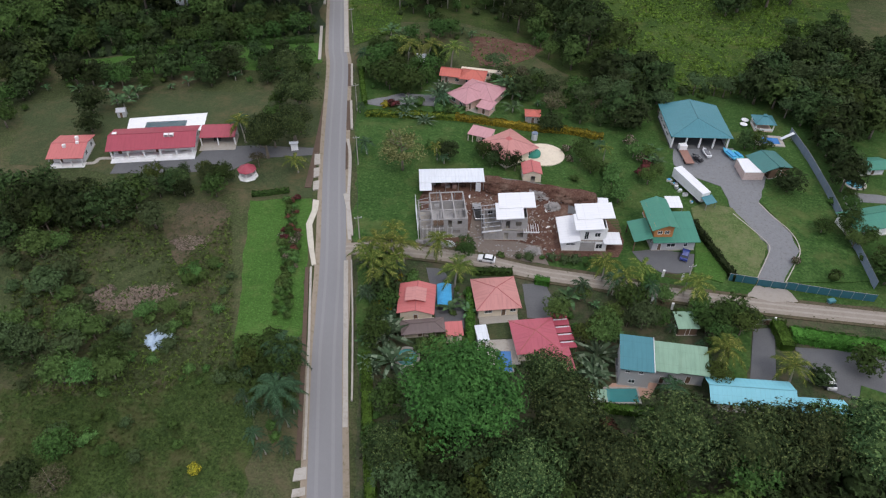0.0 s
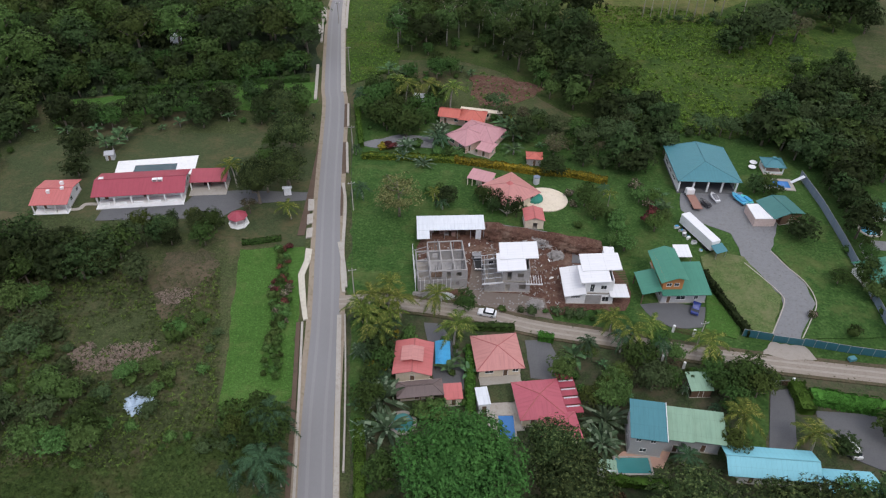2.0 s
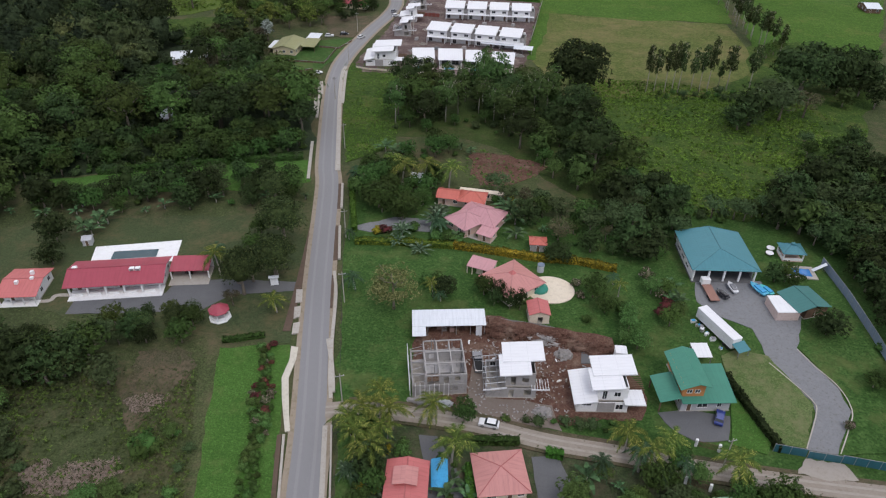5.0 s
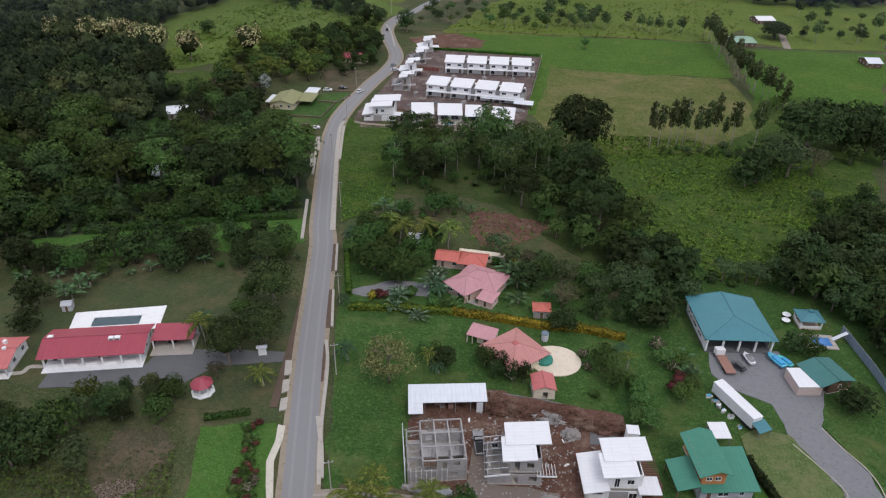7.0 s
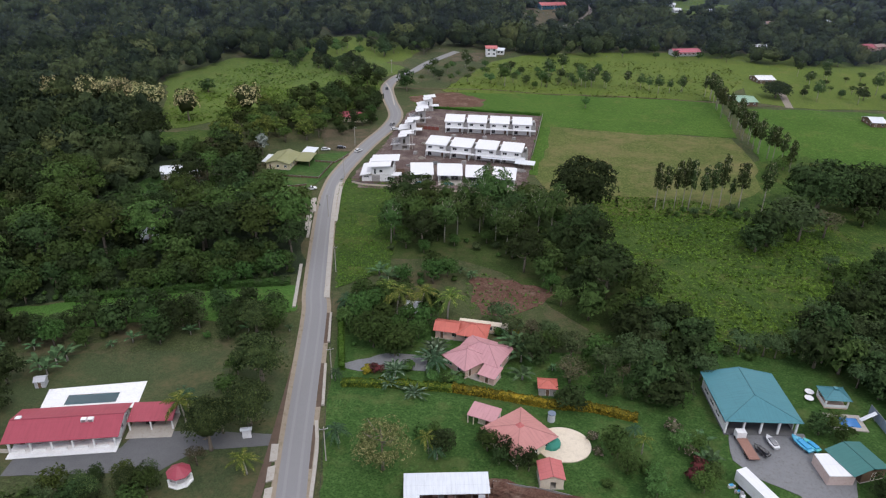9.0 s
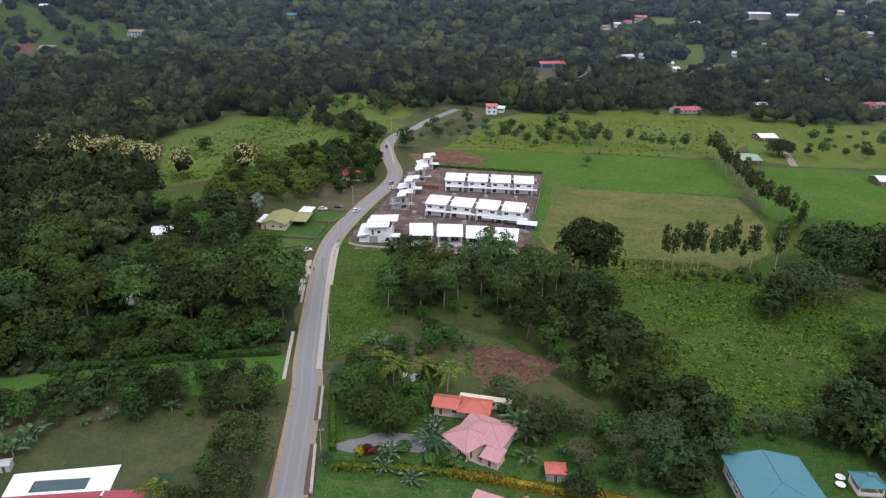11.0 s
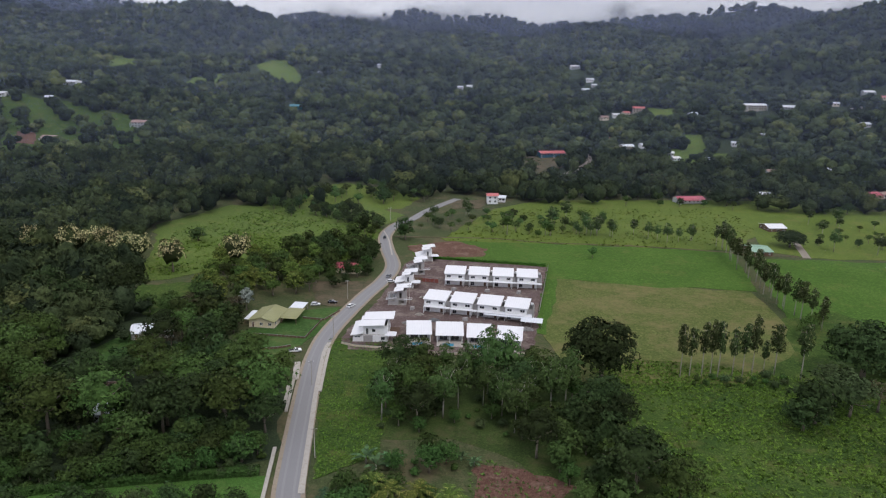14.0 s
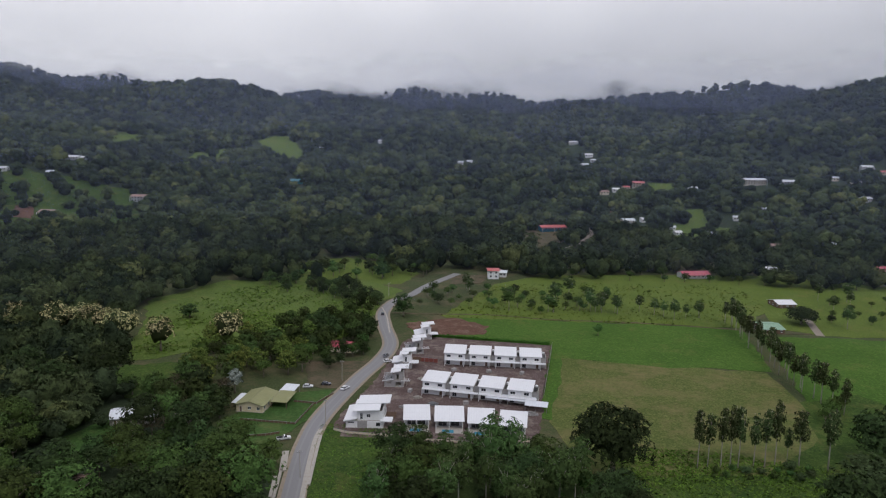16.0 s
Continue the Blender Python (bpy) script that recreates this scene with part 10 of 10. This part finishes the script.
wood([(-46.8, 109.7), (-43.3, 110.1), (-41.1, 99.6), (-44.3, 99.2)], 1.2, ["bush", "bush", "bushl", "bush"], 0.5, 0.8, "flower beds on the lawn")
wood([(-50.0, 132.4), (-48.2, 132.7), (-46.9, 127.5), (-48.8, 127.2)], 1.1, ["bush", "bush", "red"], 0.4, 0.7, "flower beds on the lawn")
wood([(-46.4, 114.7), (-44.4, 115.0), (-43.5, 110.1), (-45.5, 109.8)], 1.1, ["bush", "bushl", "bush"], 0.4, 0.7, "flower beds on the lawn")

for kind, x, y, s, tall in [
    ("light", -71.4, 96.2, 0.75, 0.55), ("light", -67.5, 98.3, 0.7, 0.45), ("bushl", -62.9, 97.0, 1.3, 1.2), ("bushl", -64.8, 93.5, 1.2, 0.9), ("light", -62.1, 113.0, 0.5, 0.4), ("bush", -65.9, 109.5, 1.7, 1.6),
    ("grey", -82.5, 85.0, 1.0, 0.75), ("mid", -72.5, 83.5, 0.95, 0.75), ("round", -91.3, 81.5, 1.1, 0.85), ("flower", -83.5, 91.0, 2.4, 2.4), ("round", -114.1, 115.5, 1.0, 0.8), ("light", -104.5, 114.0, 0.9, 0.75), ("grey", -95.5, 105.5, 1.2, 0.8),
    ("olive", -45.5, 86.5, 0.7, 0.8), ("bush", -71.4, 67.0, 1.2, 0.9), ("shrub", -75.7, 66.3, 0.8, 0.8), ("round", -77.0, 55.6, 0.8, 0.7), ("brown", -71.0, 55.6, 1.0, 0.6), ("fan", -18.6, 94.6, 1.5, 1.5), ("fan", -16.8, 88.2, 1.4, 1.4), ("fan", 24.8, 94.3, 1.5, 1.4),
]:
    plant(kind, x, y, s, tall)

for x, y, sz, tall in [(-59.4, 183.5, 1.05, 1.1), (-57.0, 167.5, 0.98, 0.92), (-62.6, 158.5, 0.75, 1.15), (-62.0, 164.0, 0.55, 0.7), (-68.0, 204.5, 0.8, 0.8), (-92.0, 126.5, 0.8, 0.65), (-101.0, 131.5, 0.75, 0.65), (-110.5, 128.0, 0.85, 0.7), (-82.0, 141.5, 0.55, 0.5), (-74.5, 145.0, 0.5, 0.45)]:
    plant("big", x, y, sz, tall, which=1, label="dense dark green garden tree with a rounded crown")
# gardens below the dirt lane
for kind, x, y, s, tall in [
    ("coco", -23.9, 119.5, 1.22, 1.09), ("coco", -18.6, 119.3, 1.28, 1.15), ("coco", -22.4, 110.5, 1.22, 1.03), ("coco", -6.0, 112.0, 1.34, 1.15), ("coco", -20.9, 115.7, 1.10, 0.92), ("darkpalm", -24.4, 106.9, 1.0, 1.0),
    ("coco", -26.6, 116.9, 1.2, 1.0), ("coco", -22.1, 123.2, 1.15, 1.05), ("coco", -25.0, 112.6, 1.2, 1.0), ("coco", -11.2, 121.4, 1.1, 0.95), ("coco", 27.7, 118.2, 1.1, 0.85), ("coco", 31.3, 115.9, 1.15, 0.9), ("coco", 36.5, 117.4, 1.1, 0.9),
    ("bushl", -15.9, 113.5, 1.1, 0.9), ("mid", -4.4, 122.7, 0.65, 0.75), ("banana", -6.4, 104.4, 1.0, 1.0), ("light", 16.5, 105.7, 0.9, 0.8), ("banana", 19.7, 110.4, 1.2, 1.2),
    ("fan", 23.7, 89.2, 1.4, 1.3), ("light", 25.6, 99.2, 0.9, 0.9), ("light", 28.1, 101.8, 0.7, 0.7), ("grey", 36.2, 105.7, 0.8, 0.7), ("coco", 49.1, 94.5, 1.28, 1.03),
]:
    plant(kind, x, y, s, tall)
for kind, x, y, s, tall in [
    ("coco", 62.9, 92.2, 1.28, 0.86), ("darkpalm", 45.1, 93.4, 1.2, 1.1), ("darkpalm", 38.6, 87.5, 1.3, 1.1), ("mid", 52.2, 107.9, 0.75, 0.65), ("round", 57.2, 107.9, 0.7, 0.5),
    ("mid", 79.0, 97.4, 0.9, 0.7), ("round", 68.9, 93.2, 0.6, 0.5), ("darkpalm", 22.6, 112.4, 1.2, 1.4), ("darkpalm", 29.9, 114.1, 1.3, 1.6), ("darkpalm", 32.7, 111.8, 1.1, 1.2),
    ("darkpalm", 37.8, 113.2, 1.2, 1.4), ("coco", 47.0, 113.3, 1.22, 0.92), ("mid", 32.0, 110.9, 0.7, 0.7), ("mid", 37.4, 114.9, 0.6, 0.7), ("bush", 61.1, 109.1, 1.0, 1.0),
]:
    plant(kind, x, y, s, tall)
wood([(-8.9, 111.6), (-4.9, 117.4), (-2.0, 112.4), (-0.8, 92.1), (-3.1, 91.9), (-5.7, 103.6)], 2.6, ["bush", "bushl", "banana", "bushl"], 0.5, 0.9, "shrubs between the gardens")
for kind, x, y, s, tall in [("bushl", -10.3, 92.6, 1.5, 1.5), ("bushl", -8.2, 94.2, 1.5, 1.6), ("bushl", -6.4, 92.2, 1.3, 1.2), ("brown", -2.6, 91.6, 0.5, 0.5), ("fan", -20.2, 96.6, 1.3, 1.3)]:
    plant(kind, x, y, s, tall)
wood([(16.6, 107.6), (29.4, 109.0), (29.8, 101.2), (24.7, 94.8), (21.7, 101.8)], 4.0, ["bushl", "bush", "light", "darkpalm", "banana"], 0.5, 0.8, "shrubs between the gardens")
wood([(31.1, 114.2), (44.4, 112.2), (41.6, 102.4), (31.1, 102.8)], 3.0, ["bush", "grey", "mid", "darkpalm"], 0.5, 0.8, "shrubs below the lane")
wood([(49.6, 111.1), (59.6, 110.6), (57.9, 105.6), (47.2, 95.7), (50.5, 90.6), (42.8, 89.8)], 3.2, ["mid", "bush", "darkpalm", "olive"], 0.5, 0.8, "shrubs by the teal house")
wood([(-25.7, 117.0), (-15.4, 118.1), (-14.9, 113.6), (-19.3, 113.2), (-19.1, 103.8), (-22.8, 103.4)], 2.4, ["red", "bush", "yellow", "bushl", "darkpalm"], 0.5, 0.9, "border plants by the red house")
hedge("roadside_hedge", [(-22.4, 90.0), (-20.6, 80.5), (-19.0, 72.0), (-17.2, 64.0), (-15.6, 56.0)], 2.0, 2.2, L_HEDGE, "tall bright green hedge along the footway", 0.26, 12.0)
hedge("low_red_hedge", [(25.2, 79.6), (28.0, 75.0)], 2.2, 1.4, L_RED, "dark red leaved hedge by the pool")
hedge("clipped_hedge", [(24.0, 82.2), (36.0, 82.0)], 1.6, 1.6, L_HEDGE, "bright clipped hedge before the pool")
hedge("clipped_hedge", [(-2.4, 117.7), (7.0, 118.4)], 1.6, 1.6, L_MID, "dark clipped hedge along the dirt lane")
hedge("clipped_hedge", [(12.2, 116.2), (15.6, 115.7)], 1.6, 1.8, L_HEDGE, "bright clipped hedge along the dirt lane")
hedge("vine_hedge", [(-2.4, 111.5), (-1.1, 92.1)], 1.8, 2.0, L_HEDGE, "green hedge between two gardens")
hedge("bright_hedge", [(64.5, 108.2), (64.9, 104.9), (65.0, 101.2)], 3.0, 2.2, L_HEDGE, "bright green hedge beside the driveway")
hedge("bright_hedge", [(66.7, 105.4), (74.2, 104.3), (83.8, 103.4), (91.5, 102.6)], 3.4, 2.2, L_HEDGE, "thick bright green hedge along the drive")
hedge("low_hedge", [(-61.9, 140.8), (-52.7, 143.7)], 1.4, 1.2, L_MID, "low loose hedge at the lawn's end")
wood([(1.9, 125.4), (5.9, 124.2), (11.2, 123.9), (17.8, 125.9), (27.1, 126.0), (32.2, 124.8), (32.0, 123.3), (19.0, 122.8), (5.9, 122.7)], 2.2, ["bush", "bushl", "shrub"], 0.4, 0.8, "weedy bushes before the site")
hedge("estate_hedge", [(52.7, 141.7), (54.9, 133.5), (58.8, 121.6)], 1.4, 1.8, L_DEEP, "dark hedge beside the walled lawn")

# gardens of the pink houses
hedge("croton_hedge", [(-39.3, 184.6), (-27.9, 185.5), (-11.6, 185.5)], 2.2, 1.5, L_CROTON, "mixed green and yellow croton hedge")
hedge("yellow_hedge", [(-11.6, 185.5), (0.1, 184.0), (11.5, 182.1), (22.7, 181.8), (32.8, 179.3)], 2.0, 1.7, L_YELLOW, "bright yellow croton hedge across the gardens")
hedge("entrance_hedge", [(-47.4, 218.5), (-43.4, 201.9), (-40.5, 190.0)], 1.4, 2.0, L_HEDGE, "bright hedge along the roadside wall")
for kind, x, y, s, tall in [
    ("bare", -24.1, 157.0, 1.6, 1.35), ("bush", -14.7, 170.0, 1.1, 1.1), ("mid", -2.1, 165.1, 0.65, 0.65), ("darkpalm", -12.9, 161.4, 0.9, 0.9), ("round", -3.2, 166.3, 0.3, 0.6),
    ("round", 1.6, 162.5, 0.45, 0.75), ("round", 7.0, 160.0, 0.4, 0.75), ("mid", 25.5, 167.1, 0.8, 0.8), ("bush", 23.0, 157.4, 1.0, 0.8), ("fan", -20.8, 182.5, 1.0, 0.7),
    ("fan", -27.5, 185.3, 0.9, 0.8), ("darkpalm", -16.1, 192.9, 1.2, 1.1), ("red", -31.4, 190.6, 1.3, 1.1), ("yellow", -34.1, 190.3, 1.3, 1.1), ("bush", -23.6, 192.0, 1.5, 1.3),
]:
    plant(kind, x, y, s, tall)
for kind, x, y, s, tall in [
    ("fan", -26.6, 189.1, 1.2, 1.5), ("fan", -17.2, 199.2, 1.4, 1.6), ("bushl", -17.2, 189.2, 1.1, 1.1), ("bush", -13.4, 188.9, 1.1, 1.0), ("bushl", -10.1, 188.1, 1.0, 0.9), ("banana", -11.7, 189.4, 0.8, 0.8), ("bush", -4.6, 191.7, 1.0, 1.0),
    ("banana", 5.8, 191.7, 1.3, 1.3), ("brown", 17.7, 191.8, 1.3, 0.9), ("round", 8.2, 199.7, 1.1, 0.9), ("round", 17.1, 182.3, 0.9, 0.6), ("mid", -35.8, 204.3, 1.35, 0.9),
    ("mid", -27.8, 199.6, 1.25, 0.9), ("mid", -40.5, 216.0, 1.1, 0.9), ("coco", -30.7, 218.9, 1.4, 1.2), ("coco", -23.7, 219.5, 1.45, 1.25), ("coco", -15.7, 217.8, 1.5, 1.25), ("coco", -34.5, 222.0, 1.3, 1.1), ("darkpalm", -46.3, 218.6, 1.2, 1.2),
    ("darkpalm", -41.4, 186.1, 0.9, 0.9), ("banana", -36.4, 237.8, 1.4, 1.3), ("banana", -39.8, 241.2, 1.3, 1.3), ("banana", -33.0, 240.1, 1.3, 1.2),
]:
    plant(kind, x, y, s, tall)
for kind, x, y, s, tall in [
    ("flower", 42.7, 169.0, 1.5, 1.6), ("banana", 45.8, 172.0, 1.1, 1.0), ("olive", 44.5, 170.2, 0.6, 0.55), ("red", 43.3, 164.0, 1.4, 1.3), ("light", 46.0, 162.0, 0.6, 0.6), ("banana", 46.8, 166.5, 1.0, 1.0), ("olive", 76.9, 179.6, 0.75, 0.7), ("mid", 78.5, 177.2, 0.6, 0.5), ("banana", 4.0, 203.5, 1.6, 1.6), ("banana", 5.5, 199.5, 1.5, 1.5), ("banana", 2.5, 206.5, 1.3, 1.3),
    ("fan", -17.5, 195.5, 1.5, 1.5), ("bush", -9.5, 191.0, 1.0, 0.9), ("bushl", -12.5, 189.0, 1.2, 1.0), ("yellow", 3.2, 213.0, 1.5, 1.6), ("bush", -0.5, 211.5, 1.2, 1.2), ("light", 26.5, 166.0, 0.75, 0.8), ("flower", 21.5, 171.5, 1.1, 1.0), ("flower", 22.3, 166.8, 1.0, 0.9), ("round", 0.6, 161.0, 0.4, 0.6), ("round", 4.5, 160.2, 0.38, 0.65), ("bush", 3.0, 162.8, 1.2, 1.2),
    ("round", -12.0, 164.0, 0.75, 0.65), ("bush", -17.0, 168.8, 1.3, 1.1), ("coco", -15.0, 163.0, 0.75, 0.7), ("coco", 32.0, 168.0, 0.7, 0.75), ("mid", 28.0, 161.5, 0.7, 0.6), ("light", 33.5, 160.0, 0.65, 0.6),
]:
    plant(kind, x, y, s, tall)
for kind, x, y, s, tall in [
    ("round", 40.3, 187.3, 1.5, 0.95), ("flower", 40.2, 175.3, 1.6, 2.0), ("light", 40.6, 170.3, 0.7, 0.7), ("red", 41.5, 161.2, 1.2, 1.2), ("olive", 43.1, 157.9, 0.7, 0.6), ("bush", 32.2, 161.9, 1.3, 1.3), ("banana", 44.9, 166.1, 0.9, 0.9),
    ("darkpalm", 31.3, 173.2, 0.9, 0.9), ("light", 33.0, 155.1, 0.8, 0.8), ("light", 34.3, 148.9, 0.8, 0.7), ("light", 31.0, 150.1, 0.6, 0.6), ("round", 80.6, 159.1, 0.95, 0.75), ("round", 74.0, 179.2, 0.7, 0.6), ("mid", 84.4, 141.9, 0.6, 0.5),
    ("bush", 81.8, 124.0, 1.2, 1.4), ("flower", 74.6, 129.4, 0.9, 0.9),
]:
    plant(kind, x, y, s, tall)

wood([(50.9, 205.8), (63.6, 211.1), (80.8, 212.7), (95.1, 210.6), (99.7, 207.5), (93.3, 206.2), (79.5, 208.7), (62.5, 207.2), (51.6, 202.3)], 2.8, ["bush", "shrub", "mid", "bush", "grey"], 0.55, 1.0, "scrub along the fence behind the garage")
wood([(95.8, 212.3), (104.0, 208.0), (99.6, 188.7), (97.2, 192.8), (94.4, 201.8)], 4.4, ["wood", "round", "mid"], 0.7, 1.1, "trees beyond the fence")

# fields
FIELDROW = "planted row in the field"
row("teak", [(56.9, 308.5), (66.0, 310.0), (86.8, 312.4)], 8, 0.74, 0.9, FIELDROW, 0.5, 1.8)
plant("teak", 93.0, 313.5, 1.0, 1.4)
plant("teak", 90.5, 316.7, 0.6, 0.85)
plant("teak", 101.4, 311.4, 1.05, 1.5)
row("teak", [(131.0, 360.0), (127.0, 369.5), (124.0, 381.0), (123.0, 395.0), (124.0, 430.0), (122.5, 444.0), (124.0, 474.0), (125.0, 502.0)], 25, 0.75, 0.95, "long planted row between the fields", 1.2, 1.3)
row("olive", [(114.2, 349.9), (132.4, 371.4)], 4, 0.7, 1.0, "trees at the row's end", 1.5)
for kind, x, y, s, tall in [
    ("umbrella", 30.5, 300.0, 1.6, 1.75), ("umbrella", 124.0, 315.5, 1.75, 1.6), ("umbrella", 141.3, 318.8, 1.5, 1.5), ("mid", 167.3, 353.7, 1.0, 0.9), ("round", 93.6, 280.0, 1.9, 1.7),
    ("round", 88.0, 274.6, 1.4, 1.2), ("grey", 106.4, 285.5, 2.0, 1.7), ("grey", 106.8, 299.3, 1.9, 1.4), ("brown", 117.0, 290.0, 1.8, 1.3), ("umbrella", 168.1, 502.5, 1.2, 0.8),
    ("light", 45.0, 458.6, 0.8, 0.9), ("round", -65.1, 481.6, 1.4, 1.5), ("round", -185.7, 458.9, 1.2, 0.9), ("shrub", -124.0, 556.9, 2.0, 1.8), ("wood", -113.9, 548.9, 1.2, 1.0), ("wood", -97.5, 586.6, 1.4, 1.2),
]:
    plant(kind, x, y, s, tall)
wood([(137.3, 329.5), (161.2, 332.8), (154.7, 303.0), (132.4, 300.1)], 7.5, ["wood", "round", "wood2"], 0.8, 1.2, "dark trees in the weedy pasture")
wood([(106.8, 263.9), (132.1, 267.1), (122.9, 246.5), (108.9, 241.2), (100.8, 247.4)], 6.0, ["round", "grey", "mid"], 0.6, 1.1, "bushes in the rough pasture")
wood([(67.7, 309.1), (99.8, 312.3), (92.8, 302.9), (59.6, 301.2)], 3.6, ["shrub", "bush", "bush"], 0.6, 1.1, "scrub at the field's edge")
wood([(-60.3, 500.7), (-58.2, 549.2), (-18.2, 565.9), (22.6, 545.0), (64.6, 570.8), (59.3, 517.6), (21.2, 498.9), (-12.0, 505.6)], 9.0, ["tall", "olive", "mid", "light", "wood2"], 0.5, 0.9, "trees beyond the lane", [(*([-4.3, 536.8]), 12), (*([-45.4, 567.0]), 8)])
row("tall", [(20.6, 511.8), (73.3, 508.5), (118.2, 507.2)], 15, 0.42, 0.62, "young trees along the lane", 4.0)
wood([(-144.7, 563.3), (-96.5, 533.3), (-75.7, 502.9), (-73.5, 466.0), (-90.8, 492.4), (-138.4, 538.9)], 6.5, ["wood", "round", "wood2", "mid"], 0.6, 1.0, "trees along the western pasture", ROADKEEP)
wood([(203.1, 576.2), (261.9, 559.8), (230.1, 488.0), (201.5, 490.0), (181.3, 500.4)], 12.0, ["tall", "olive", "round"], 0.45, 0.75, "trees by the far barn", [(*([174.0, 503.4]), 10)])
wood([(-96.4, 412.7), (-79.1, 438.9), (-76.9, 465.5), (-70.8, 411.2), (-86.4, 383.1)], 5.0, ["mid", "bush", "round"], 0.5, 0.9, "garden trees of the red-roofed house", ROADKEEP + [(*([-88.3, 420.4]), 7)])
plant("silver", -115.1, 350.5, 1.45, 1.75, label="silvery fan palm beside the farmhouse")
wood([(-173.6, 549.7), (-154.1, 609.7), (-123.6, 634.9), (-99.8, 660.4), (-64.5, 646.4), (-63.3, 595.8), (-89.0, 595.2), (-111.8, 580.6), (-141.5, 565.1), (-153.7, 526.6)], 11.0, ["mid", "olive", "light", "round", "wood2"], 0.7, 1.2, "loose trees at the forest's edge", ROADKEEP)
wood([(-4.2, 629.0), (41.3, 647.1), (96.1, 652.7), (148.5, 648.6), (217.5, 648.0), (286.2, 643.4), (264.7, 600.6), (200.9, 604.0), (138.6, 610.3), (89.2, 611.5), (38.6, 610.5)], 15.0, ["mid", "olive", "wood2", "round"], 0.6, 1.1, "loose trees at the forest's edge", [(*([139.5, 642.4]), 16)])
for obs in PROTO.values():
    for o in obs:
        for q in list(o.children_recursive) + [o]:
            bpy.data.objects.remove(q)
